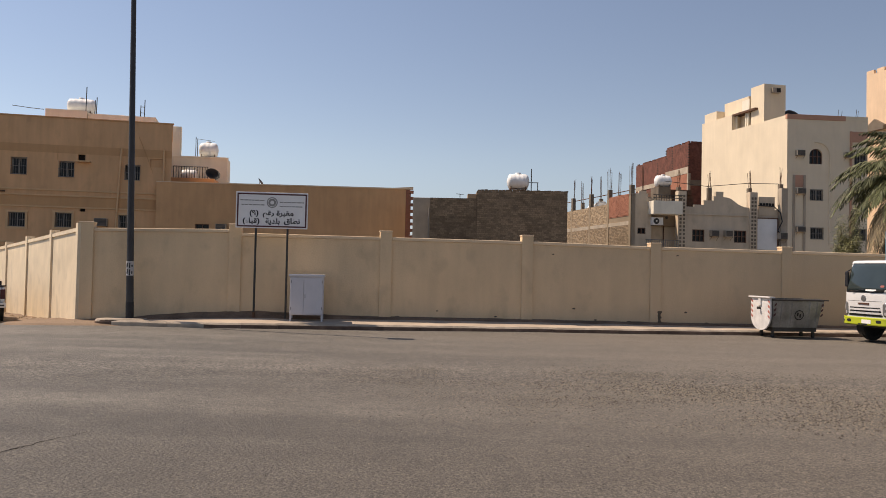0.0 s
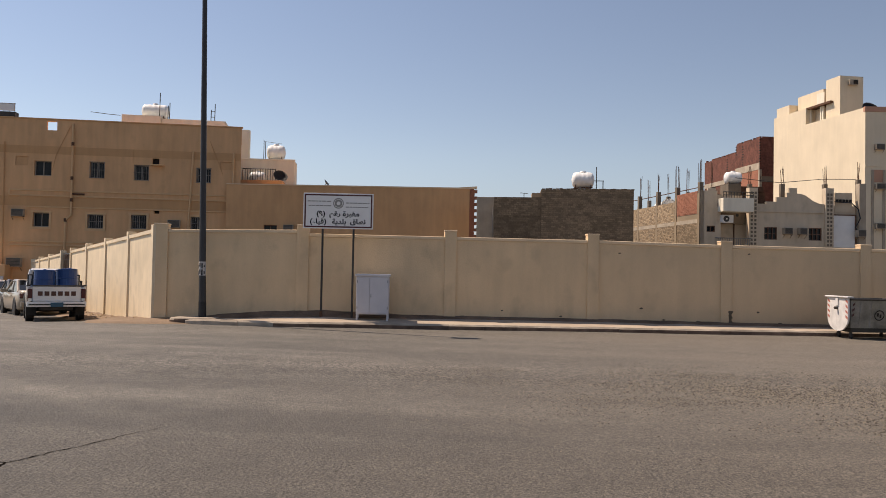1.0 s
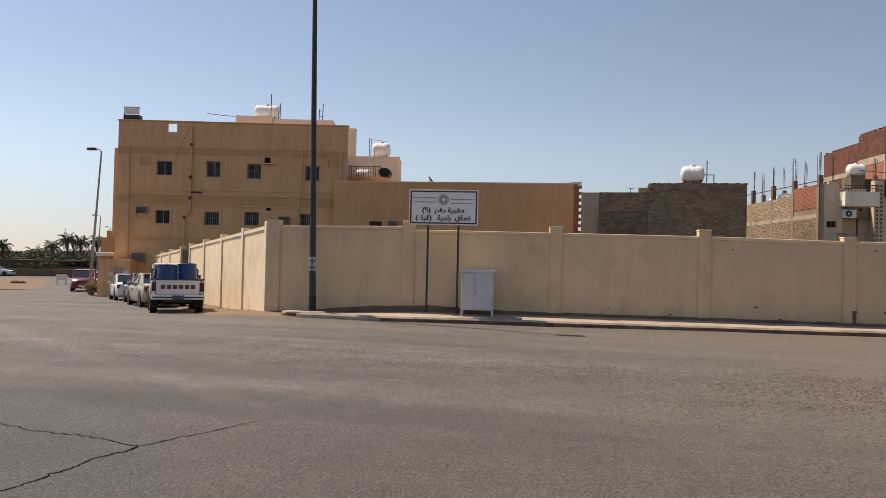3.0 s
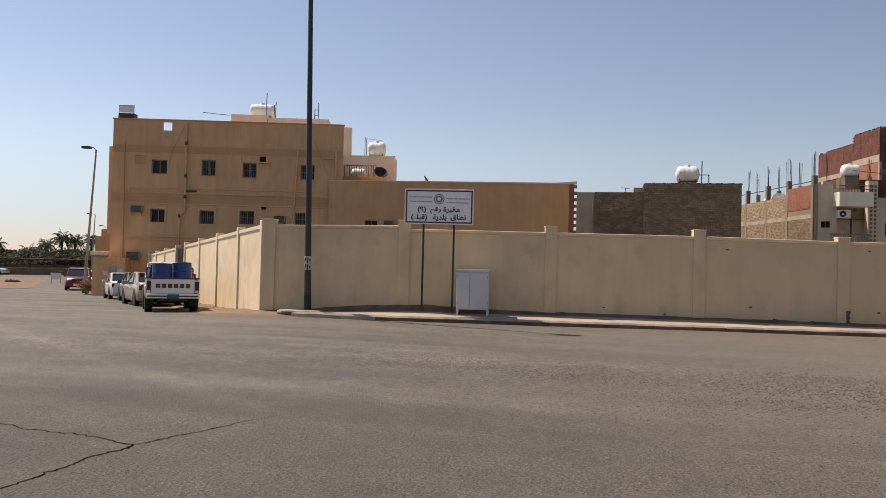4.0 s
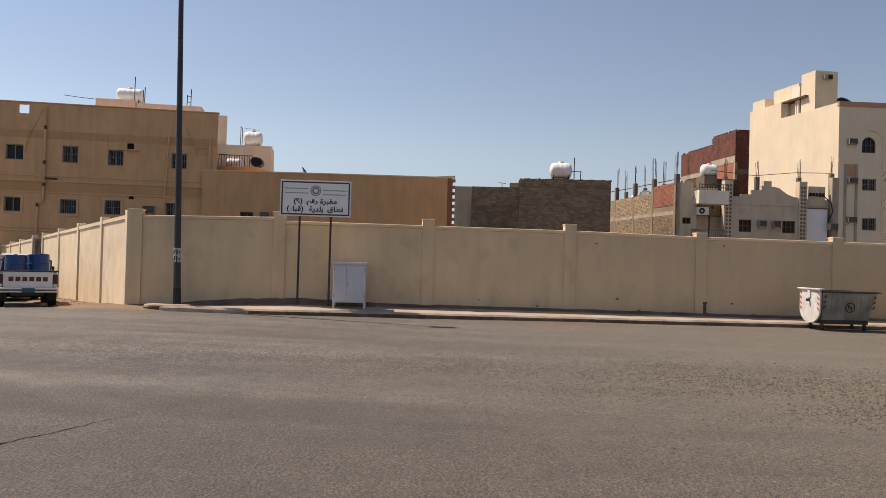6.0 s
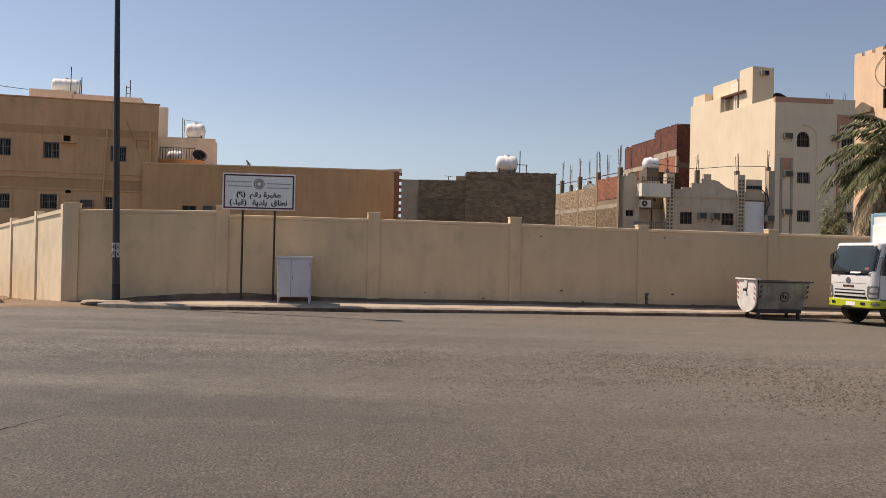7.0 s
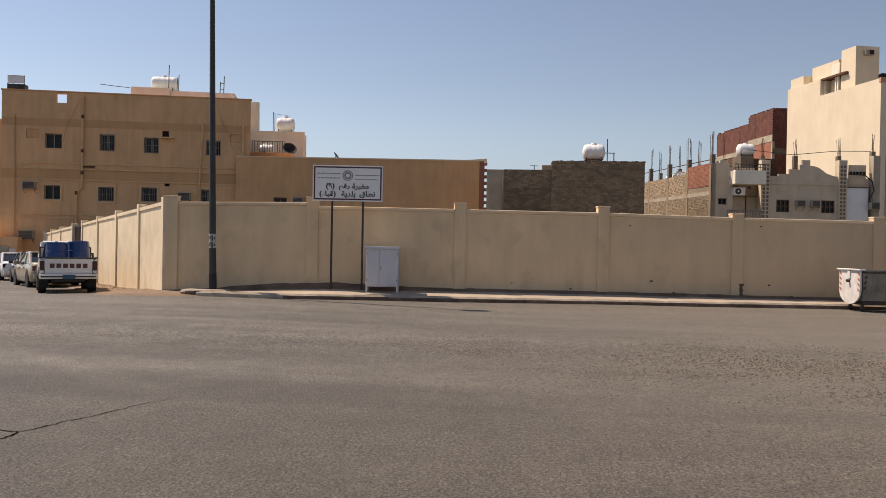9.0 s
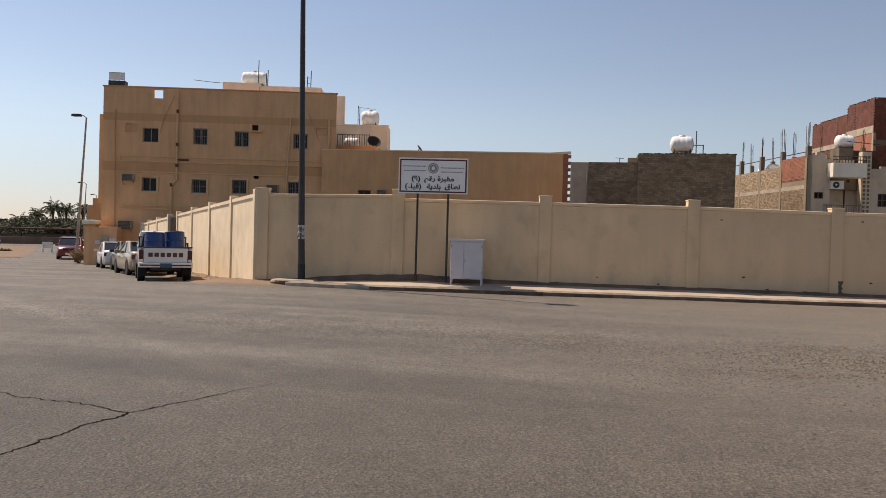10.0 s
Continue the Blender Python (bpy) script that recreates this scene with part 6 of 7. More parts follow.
def delivery_truck():
    """A light box truck, cab over engine, front towards +x."""
    t = thing("truck", "white light box truck with a yellow-green front bumper", "truck", pose(11.86, 22.55, ground_z(12.0, 22.5), 0, 0, -164.0))
    W = M["paint_white"]
    hw = 0.825
    # the cab: one curved shell, with panes, lamps and slots let into its front
    R = 0.19

    def girth(z):
        """Front edge and half width of the cab at a height."""
        k = smooth_step(1.30, 2.45, z)
        return 0.0 - 0.21 * k - 0.035 * (1 - smooth_step(0.62, 0.95, z)), hw * (1.0 - 0.035 * k)

    def skin(d, z, grow=0.0):
        """A point of the cab's skin, d metres round from the middle of the front."""
        f, w = girth(z)
        q, e = w - R, abs(d)
        if e <= q:
            x, y, nx, ny = f - 0.055 * (e / q) ** 2, e, 1.0, 0.1
        elif e <= q + R * math.pi / 2:
            g = (e - q) / R
            x, y, nx, ny = f - 0.055 - R + R * math.cos(g), q + R * math.sin(g), math.cos(g), math.sin(g)
        else:
            x, y, nx, ny = f - 0.055 - R - (e - q - R * math.pi / 2), w, 0.0, 1.0
        return x + nx * grow, math.copysign(y + ny * grow, d), z

    def patch(d0, d1, z0, z1, grow, blunt=0.0, nu=16, nz=7):
        """A pane or panel lying on the skin, with blunted corners."""
        bm, rows = bmesh.new(), []
        for deep in (0.0, -0.02):
            rows.append([])
            for j in range(nz + 1):
                z = z0 + (z1 - z0) * j / nz
                cut = blunt * (1 - math.sqrt(max(0.0, 1 - max(0.0, 1 - min(z - z0, z1 - z) / max(blunt, 1e-6)) ** 2))) if blunt else 0.0
                rows[-1].append([bm.verts.new(skin(d0 + cut + (d1 - d0 - 2 * cut) * i / nu, z, grow + deep)) for i in range(nu + 1)])
        for g in rows:
            for j in range(nz):
                for i in range(nu):
                    bm.faces.new((g[j][i], g[j][i + 1], g[j + 1][i + 1], g[j + 1][i]))
        o, q = rows
        rim = [(0, i) for i in range(nu + 1)] + [(j, nu) for j in range(1, nz + 1)] + [(nz, i) for i in range(nu - 1, -1, -1)] + [(j, 0) for j in range(nz - 1, 0, -1)]
        for (j, i), (j2, i2) in zip(rim, rim[1:] + rim[:1]):
            bm.faces.new((o[j][i], o[j2][i2], q[j2][i2], q[j][i]))
        return bm
    ds = [-2.2, -1.6, -1.25] + [-1.1 + 0.05 * k for k in range(45)] + [1.25, 1.6, 2.2]
    rings = [[skin(d, z) for d in ds] for z in (0.64, 0.7, 0.85, 1.05, 1.25, 1.4, 1.55, 1.75, 1.95, 2.12, 2.26)]
    for z, k in ((2.285, 0.985), (2.305, 0.95), (2.318, 0.86)):
        rings.append([((x + 0.8) * k - 0.8, y * k, z) for x, y, _ in [skin(d, 2.26) for d in ds]])
    part("cab_body", loft(bmesh.new(), rings), W, t, smooth=True)
    part("screen_seal", patch(-0.83, 0.83, 1.40, 2.235, 0.004, 0.12), M["black"], t)
    part("windscreen", patch(-0.80, 0.80, 1.43, 2.21, 0.010, 0.11), M["truck_glass"], t, "large curved windscreen", smooth=True)
    for z0, z1, half in ((0.745, 0.80, 0.60), (0.865, 0.90, 0.56), (0.965, 0.995, 0.54)):
        part("grille_slot", patch(-half, half, z0, z1, 0.006, 0.015), M["black"], t)
    part("grille_bar", patch(-0.56, 0.56, 0.81, 0.855, 0.022, 0.015), W, t)
    part("grille_bar", patch(-0.54, 0.54, 0.91, 0.955, 0.022, 0.015), W, t)
    part("bonnet_seam", patch(-0.62, 0.62, 1.165, 1.172, 0.003), M["dark_metal"], t)
    for s in (-1, 1):
        lo, hi = sorted((s * 1.0, s * 1.85))
        part("side_window", patch(lo, hi, 1.40, 2.16, 0.008, 0.07), M["truck_glass"], t, "side window of the cab", smooth=True)
        for d in (0.955, 1.94):
            lo, hi = sorted((s * d, s * (d + 0.014)))
            part("door_line", patch(lo, hi, 0.70, 2.2, 0.003, 0, 1, 5), M["black"], t)
        part("door_handle", patch(*sorted((s * 1.68, s * 1.84)), 1.12, 1.17, 0.03, 0.01, 2, 2), M["black"], t)
        hl = part("headlight", patch(*sorted((s * 0.62, s * 0.93)), 0.75, 1.13, 0.010, 0.05), M["lamp_grey"], t, "tall clear headlamp", smooth=True)
        part("reflector", patch(*sorted((s * 0.66, s * 0.88)), 0.79, 0.88, 0.016, 0.03, 6, 3), M["lamp_glass"], hl)
        part("reflector", patch(*sorted((s * 0.70, s * 0.90)), 0.92, 1.06, 0.016, 0.04, 6, 3), M["lamp_glass"], hl)
        part("fog_light", patch(*sorted((s * 0.44, s * 0.60)), 0.57, 0.65, 0.082, 0.02, 4, 3), M["black"], t)
        part("indicator", patch(*sorted((s * 0.72, s * 0.90)), 0.57, 0.64, 0.082, 0.02, 4, 3), M["lamp_grey"], t)
        # the kerb-side mirror hangs before the screen pillar, the road-side one beside the door
        mx, my, mz = ((-0.30, hw + 0.10, 1.62) if s > 0 else (-0.10, hw - 0.10, 1.78))
        arm = part("mirror_arm", rod(bmesh.new(), (-0.36, s * (hw - 0.05), mz + 0.3), (mx, s * my, mz + 0.22), 0.016), M["black"], t)
        part("mirror", cube(mx - 0.035, mx + 0.035, s * (my - 0.055), s * (my + 0.055), mz - 0.22, mz + 0.22, 0.03), M["black"], arm)
        part("wiper", rod(bmesh.new(), (0.005, s * 0.32 - 0.1, 1.42), (-0.015, s * 0.32 + 0.36, 1.50), 0.012), M["black"], t)
        wheel(t, -0.95, s * (hw - 0.16), 0.34, 0.2, "alu")
        wheel(t, -3.9, s * (hw - 0.2), 0.38, 0.4, "alu")
        part("wheel_arch", rod(bmesh.new(), (-0.95, s * (hw - 0.28), 0.42), (-0.95, s * (hw + 0.003), 0.5), 0.40, seg=20), M["black"], t)
        part("vent", cube(-0.62, -0.3, s * hw * 0.99, s * hw * 1.008, 0.66, 0.74), M["black"], t)
    part("front_bumper", patch(-1.12, 1.12, 0.49, 0.715, 0.075, 0.06, 24, 6), M["hi_vis"], t, "yellow-green painted bumper", smooth=True)
    part("air_intake", patch(-0.16, 0.16, 0.50, 0.535, 0.08, 0.01, 4, 2), M["black"], t)
    part("maker_bar", cube(-0.01, 0.014, -0.19, 0.19, 1.07, 1.12, 0.004), M["letter_brown"], t)
    bm = rod(bmesh.new(), (-0.01, 0, 1.25), (0.012, 0, 1.25), 0.085, seg=20)
    part("badge", bm, M["alu"], t)
    part("number_plate", patch(-0.02, 0.28, 0.545, 0.65, 0.084, 0, 4, 2), M["sign_white"], t)
    part("sticker", patch(0.52, 0.64, 1.56, 1.62, 0.014, 0.02, 4, 3), M["red_stripe"], t, "small red windscreen sticker")
    part("chassis", cube(-5.6, -0.3, -0.4, 0.4, 0.42, 0.72), M["dark_metal"], t)
    bx = part("box_body", cube(-5.8, -1.75, -0.94, 0.94, 0.86, 3.2, 0.02), M["box_white"], t, "pale box body with blue edges")
    for y in (-0.94, 0.94):
        part("edge_strip", cube(-1.82, -1.735, y - 0.05, y + 0.05, 0.84, 3.23, 0.01), M["box_blue"], bx)
    for z in (0.88, 3.2):
        part("edge_strip", cube(-1.815, -1.732, -0.89, 0.89, z - 0.045, z + 0.045, 0.01), M["box_blue"], bx)
        for y in (-0.945, 0.945):
            part("edge_strip", cube(-5.8, -1.83, y - 0.02, y + 0.02, z - 0.06, z + 0.06, 0.01), M["box_blue"], bx)
    part("dashboard_clutter", patch(0.05, 0.42, 1.45, 1.50, 0.012, 0.02, 5, 2), M["sign_white"], t, "papers lying behind the windscreen")
    part("refrigeration_unit", cube(-1.75, -1.55, -0.75, 0.75, 2.3, 2.9, 0.05), M["white"], t)


M["truck_glass"] = glass_material("windscreen_glass", (0.03, 0.042, 0.042), 0.05, 0.6)
M["lamp_grey"] = material("headlamp_shell", (0.20, 0.20, 0.20), 0.15, metal=0.3, bump=0)
M["hi_vis"] = material("yellow_green_paint", (0.44, 0.49, 0.035), 0.45, blotch=0.1, bump=0.03)
M["box_white"] = material("box_panel", (0.70, 0.72, 0.70), 0.5, blotch=0.08, streak=0.06, bump=0.04)
M["box_blue"] = material("box_edge_blue", (0.20, 0.36, 0.44), 0.5, blotch=0.1, bump=0.04)
delivery_truck()


def waste_container():
    """A galvanised four-wheeled waste container with rounded white end panels; long side along x."""
    d = thing("waste_container", "dented galvanised waste container with white striped end panels", "waste container", pose(10.34, 23.98, ground_z(10.3, 24), 0, 0, 8.0))
    hx, top, bot = 0.80, 1.12, 0.31
    bm = bmesh.new()
    # tapered open trough, double-walled
    o = [(-hx, -0.55, top), (hx, -0.55, top), (hx, 0.55, top), (-hx, 0.55, top)]
    i = [(-hx * 0.9, -0.40, bot), (hx * 0.86, -0.40, bot), (hx * 0.86, 0.40, bot), (-hx * 0.9, 0.40, bot)]
    a, b = [bm.verts.new(p) for p in o], [bm.verts.new(p) for p in i]
    c1 = [bm.verts.new((p[0] * 0.965, p[1] * 0.95, p[2])) for p in o]
    c2 = [bm.verts.new((p[0] * 0.95, p[1] * 0.94, p[2] + 0.04)) for p in i]
    for k in range(4):
        j = (k + 1) % 4
        bm.faces.new((a[k], a[j], b[j], b[k])), bm.faces.new((c1[k], c1[j], c2[j], c2[k])), bm.faces.new((a[k], a[j], c1[j], c1[k]))
    bm.faces.new(b), bm.faces.new(c2)
    part("trough", bm, M["galv"], d)
    bm = bmesh.new()
    for p, q in zip(o, o[1:] + o[:1]):
        rod(bm, (p[0] * 1.01, p[1] * 1.02, top), (q[0] * 1.01, q[1] * 1.02, top), 0.028, seg=8)
    part("rim", bm, M["dark_metal"], d)
    for x in (-0.5, -0.18, 0.38, 0.62):
        y0, y1 = -0.40 - 0.008, -0.55 - 0.008
        bm = bmesh.new()
        for zl, zu in ((bot + 0.02, top - 0.05),):
            yl, yu = y0 + (y1 - y0) * 0.02, y0 + (y1 - y0) * 0.95
            vs = [bm.verts.new(p) for p in ((x - 0.02, yl + 0.02, zl), (x, yl - 0.014, zl), (x + 0.02, yl + 0.02, zl), (x - 0.02, yu + 0.02, zu), (x, yu - 0.014, zu), (x + 0.02, yu + 0.02, zu))]
            bm.faces.new((vs[0], vs[1], vs[4], vs[3])), bm.faces.new((vs[1], vs[2], vs[5], vs[4]))
        part("rib", bm, M["galv"], d)
    part("rim_lip", cube(hx, hx + 0.2, -0.5, 0.5, top - 0.02, top + 0.015, 0.006), M["dark_metal"], d)
    for s in (-1, 1):
        for k in range(3):
            z = 0.62 + 0.15 * k
            bm = bmesh.new()
            x = s * 0.74
            vs = [bm.verts.new((x + dx, -0.415 - 0.17 * (zz - bot) - 0.012, zz)) for dx, zz in ((0, z), (0.07, z + 0.05), (0.07, z + 0.12), (0, z + 0.07))]
            bm.faces.new(vs)
            part("stripe", bm, M["stripe_dark"], d)
    for s in (-1, 1):
        if s > 0:
            part("end_band", cube(hx + 0.0, hx + 0.05, -0.5, 0.5, 0.92, top + 0.02, 0.01), M["galv"], d)
            continue
        # rounded end shield
        out = [(-0.54, top + 0.06), (0.54, top + 0.06), (0.54, 0.62)] + [(0.54 * math.cos(q), 0.62 + 0.42 * math.sin(q)) for q in [-math.pi * k / 12 for k in range(1, 12)]] + [(-0.54, 0.62)]
        bm = bmesh.new()
        f = [bm.verts.new((s * (hx + 0.03), y, z)) for y, z in out]
        g = [bm.verts.new((s * (hx + 0.075), y, z)) for y, z in out]
        bm.faces.new(f), bm.faces.new(g[::-1])
        for k in range(len(f)):
            bm.faces.new((f[k], f[(k + 1) % len(f)], g[(k + 1) % len(f)], g[k]))
        e = part("end_panel", bm, M["bin_white"], d, "white painted rounded end panel")
        for yy in (-0.52, 0.41):
            for k in range(4):
                z = 0.55 + 0.15 * k
                bm = bmesh.new()
                vs = [bm.verts.new((s * (hx + 0.079), y, zz)) for y, zz in ((yy, z), (yy + 0.11, z + 0.06), (yy + 0.11, z + 0.13), (yy, z + 0.07))]
                bm.faces.new(vs)
                part("stripe", bm, M["red_stripe"], e)
        part("lifting_pin", rod(bmesh.new(), (s * (hx + 0.07), 0, 0.86), (s * (hx + 0.17), 0, 0.86), 0.04, seg=10), M["dark_metal"], e)
        part("hinge_arm", cube(s * (hx + 0.075), s * (hx + 0.11), -0.07, 0.07, 0.93, top + 0.03, 0.01), M["bin_white"], e)
        part("top_flap", cube(s * (hx - 0.05), s * (hx + 0.13), -0.60, 0.60, top + 0.045, top + 0.085, 0.012), M["bin_white"], e)
    for x in (-0.66, 0.62):
        for y in (-0.3, 0.3):
            part("leg", cube(x - 0.035, x + 0.035, y - 0.035, y + 0.035, 0.05, 0.30), M["dark_metal"], d)
            part("caster_wheel", rod(bmesh.new(), (x, y - 0.025, 0.05), (x, y + 0.025, 0.05), 0.05, seg=12), M["rubber"], d)
    part("under_frame", cube(-0.7, 0.68, -0.38, 0.36, 0.19, 0.31), M["dark_metal"], d)
    # round emblem on the long side, as plain rings
    bm = bmesh.new()
    for r0, r1 in ((0.15, 0.12),):
        for k in range(24):
            q0, q1 = 2 * math.pi * k / 24, 2 * math.pi * (k + 1) / 24
            vs = [bm.verts.new((0.06 + r * math.cos(q), -0.415 - 0.17 * (0.42 + r * math.sin(q)) - 0.012, 0.68 + r * math.sin(q))) for r, q in ((r0, q0), (r0, q1), (r1, q1), (r1, q0))]
            bm.faces.new(vs)
    part("emblem", bm, M["sign_black"], d)
    for x, z in ((0.02, 0.70), (0.10, 0.66)):
        bm = bmesh.new()
        vs = [bm.verts.new((x + dx, -0.415 - 0.17 * (z + dz - bot) - 0.012, z + dz)) for dx, dz in ((-0.025, -0.05), (0.025, -0.05), (0.025, 0.05), (-0.025, 0.05))]
        bm.faces.new(vs)
        part("emblem_bar", bm, M["sign_black"], d)


M["stripe_dark"] = material("faded_stripe", (0.10, 0.05, 0.05), 0.6, bump=0)
waste_container()


# ---- planting ----
M["frond"] = material("palm_leaflets", (0.085, 0.095, 0.048), 0.55, grain=0.1, blotch=0.3, blotch_size=0.4, bump=0.0, vary=0.35, tint=(0.10, 0.105, 0.04), spec=0.2)
M["dry_frond"] = material("dry_palm_leaflets", (0.15, 0.122, 0.08), 0.7, grain=0.1, blotch=0.25, blotch_size=0.4, bump=0.0, vary=0.3, tint=(0.20, 0.15, 0.075))
M["palm_bark"] = material("palm_bark", (0.13, 0.09, 0.055), 0.95, grain=0.2, blotch=0.3, blotch_size=0.3, bump=0.8, vary=0.2)
M["leaf"] = material("shrub_leaves", (0.24, 0.235, 0.08), 0.6, grain=0.1, blotch=0.3, blotch_size=0.5, bump=0.0, vary=0.4, tint=(0.15, 0.145, 0.05))
M["grove"] = material("grove_foliage", (0.075, 0.08, 0.055), 0.7, grain=0.1, blotch=0.35, blotch_size=2.0, bump=0.0, vary=0.45, tint=(0.065, 0.07, 0.045), spec=0.05)


def frond(bm, base, yaw, rise, length, droop, rng, leaf=0.42, n=34, wide=0.03):
    """One arching feather leaf: a tapering rib and two rows of narrow leaflets."""
    p, d = Vector(base), Vector((math.cos(yaw) * math.cos(rise), math.sin(yaw) * math.cos(rise), math.sin(rise)))
    step = length / n
    side = Vector((-math.sin(yaw), math.cos(yaw), 0))
    prev = None
    for k in range(n + 1):
        f = k / n
        up = side.cross(d).normalized() * -1
        r = 0.028 * (1 - f) + 0.006
        ring = [bm.verts.new(p + side * r), bm.verts.new(p + up * r), bm.verts.new(p - side * r)]
        if prev:
            for j in range(3):
                bm.faces.new((prev[j], prev[(j + 1) % 3], ring[(j + 1) % 3], ring[j]))
        prev = ring
        if f > 0.12:
            ln = leaf * math.sin(math.pi * min(1.0, 0.15 + 0.85 * f)) ** 0.6 + 0.06
            for s in (-1, 1):
                out = (side * s * rng.uniform(0.75, 1.0) + d * rng.uniform(0.5, 0.9) + Vector((0, 0, -rng.uniform(0.15, 0.75)))).normalized()
                a = p + side * s * r
                tip = a + out * ln * rng.uniform(0.8, 1.1) + Vector((0, 0, -ln * 0.22))
                mid = a + out * ln * 0.5
                w = d * wide * rng.uniform(0.7, 1.2)
                v = [bm.verts.new(a), bm.verts.new(mid + w), bm.verts.new(tip), bm.verts.new(mid - w)]
                bm.faces.new(v)
        d = (d + Vector((0, 0, -droop * (0.5 + 1.6 * f) / n))).normalized()
        p = p + d * step
    return bm


def palm_tree(x, y, height, label, fronds, length, seed, dry=0, group="", leaf=0.42, n=34, wide=0.03, top=80, fall=105):
    rng = random.Random(seed)
    z0 = ground_z(x, y)
    t = thing("palm_tree", label, "palm tree", pose(x, y, z0, 0, 0, rng.uniform(0, 360)), group)
    bm = bmesh.new()
    k, z = 0, -0.2
    while z < height:
        r = 0.24 - 0.05 * z / height + (0.05 if k % 2 else 0.0)
        rod(bm, (0, 0, z), (0, 0, z + 0.16), r * 0.9, r, 9)
        z += 0.15
        k += 1
    part("trunk", bm, M["palm_bark"], t)
    for k in range(fronds):
        f = k / fronds
        rise = radians(top - fall * f + rng.uniform(-8, 8))
        yaw = k * 2.39996 + rng.uniform(-0.2, 0.2)
        isdry = f > 1 - dry
        bm = frond(bmesh.new(), (0.1 * math.cos(yaw), 0.1 * math.sin(yaw), height), yaw, rise, length * rng.uniform(0.85, 1.1), 1.5 + 0.7 * f + (0.8 if isdry else 0), rng, leaf, n, wide)
        part("frond", bm, M["dry_frond"] if isdry else M["frond"], t, "dry straw-coloured frond" if isdry else "")
    return t


palm_tree(21.2, 34.3, 5.75, "date palm with drooping green and dry fronds behind the wall", 300, 4.5, 11, dry=0.62, leaf=0.6, n=46, wide=0.05, top=66, fall=124)


def leafy(name, label, x, y, height, spread, count, seed, leaf=0.06, mat="leaf", category="shrub", base=None):
    """A shrub of forking stems with small single leaves round the twig ends."""
    rng = random.Random(seed)
    z0 = ground_z(x, y) if base is None else base
    t = thing(name, label, category, pose(x, y, z0))
    bm, tips = bmesh.new(), []
    for k in range(9):
        a, r = rng.uniform(0, 6.28), rng.uniform(0.2, 1.0) * spread
        m1 = Vector((r * 0.4 * math.cos(a), r * 0.4 * math.sin(a), height * rng.uniform(0.4, 0.6)))
        rod(bm, (0, 0, -0.1), m1, 0.035, 0.022, 5)
        for j in range(4):
            b = a + rng.uniform(-0.9, 0.9)
            m2 = m1 + Vector((r * 0.7 * math.cos(b) * rng.uniform(0.4, 1), r * 0.7 * math.sin(b) * rng.uniform(0.4, 1), height * rng.uniform(0.12, 0.48)))
            rod(bm, m1, m2, 0.018, 0.006, 4)
            tips += [(m1, m2)]
    part("stems", bm, M["palm_bark"], t)
    verts, faces = [], []
    for k in range(count):
        a, b = rng.choice(tips)
        c = a.lerp(b, rng.uniform(0.3, 1.12)) + Vector((rng.gauss(0, 0.13), rng.gauss(0, 0.13), rng.gauss(0, 0.13))) * spread
        u = Vector((rng.gauss(0, 1), rng.gauss(0, 1), rng.gauss(0, 1))).normalized() * leaf
        v = u.orthogonal().normalized() * leaf * 0.45
        i = len(verts)
        verts += [c - u, c + v, c + u, c - v]
        faces.append((i, i + 1, i + 2, i + 3))
    me = bpy.data.meshes.new("leaves")
    me.from_pydata(verts, [], faces)
    me.materials.append(M[mat])
    part("leaves", me, None, t, kind="stuff")
    return t


leafy("shrub", "sparse dusty green shrub growing behind the wall", 15.2, 30.5, 4.15, 0.75, 6500, 4, 0.042)
leafy("shrub", "thin dry bush beside a street lamp", -34.9, 48.8, 0.85, 0.95, 2600, 8, 0.05, "dry_frond")


def grove():
    """Far palm grove: a dark, ragged belt of foliage with single palms standing out of it."""
    rng = random.Random(21)
    verts, faces = [], []
    for k in range(60000):
        u = rng.uniform(0, 1)
        x = -175 + 110 * u
        y = 150 - 22 * u + rng.uniform(-9, 9)
        h = 3.9 + 1.0 * noise.noise((x * 0.11, 0.5, 2.0)) + 1.0 * noise.noise((x * 0.4, 1.5, 2.0))
        z = ground_z(x, y) + h * rng.random() ** 0.7
        s = rng.uniform(0.10, 0.30)
        a = Vector((rng.gauss(0, 1), rng.gauss(0, 1), rng.gauss(0, 0.8))).normalized() * s
        b = a.orthogonal().normalized() * s * 0.5
        c = Vector((x, y, z))
        i = len(verts)
        verts += [c - a, c + b, c + a, c - b]
        faces.append((i, i + 1, i + 2, i + 3))
    me = bpy.data.meshes.new("palm_grove")
    me.from_pydata(verts, [], faces)
    me.materials.append(M["grove"])
    tagged(new("palm_grove", me), "dark green date palm grove in the distance", "trees", kind="stuff")
    for i, (az, h) in enumerate(((-0.862, 4.1), (-0.808, 2.9), (-0.78, 4.5), (-0.755, 5.5), (-0.734, 5.2), (-0.708, 5.4))):
        y = 128 + 7 * (i % 3)
        palm_tree(az * y, y, h + 0.5, "distant date palm standing out of the grove", 26, 2.2, 50 + i, group="palms of the far grove", leaf=0.55, n=14, wide=0.09)


grove()


# ---- far end of the side street ----
hs = thing("house", "small reddish plastered house down the side street", "house", pose(-43.6, 62.0, 0, 0, 0, 13.0))
part("wall", cube(0.0, 4.0, 0.0, 4.0, -2.2, 3.3, 0.03), M["brown"], hs)
part("parapet", cube(0.5, 4.1, -0.05, 0.3, 3.3, 3.9, 0.03), M["brown"], hs)
part("door", cube(0.7, 1.5, -0.03, 0.0, -1.4, 0.8), M["brown_frame"], hs)

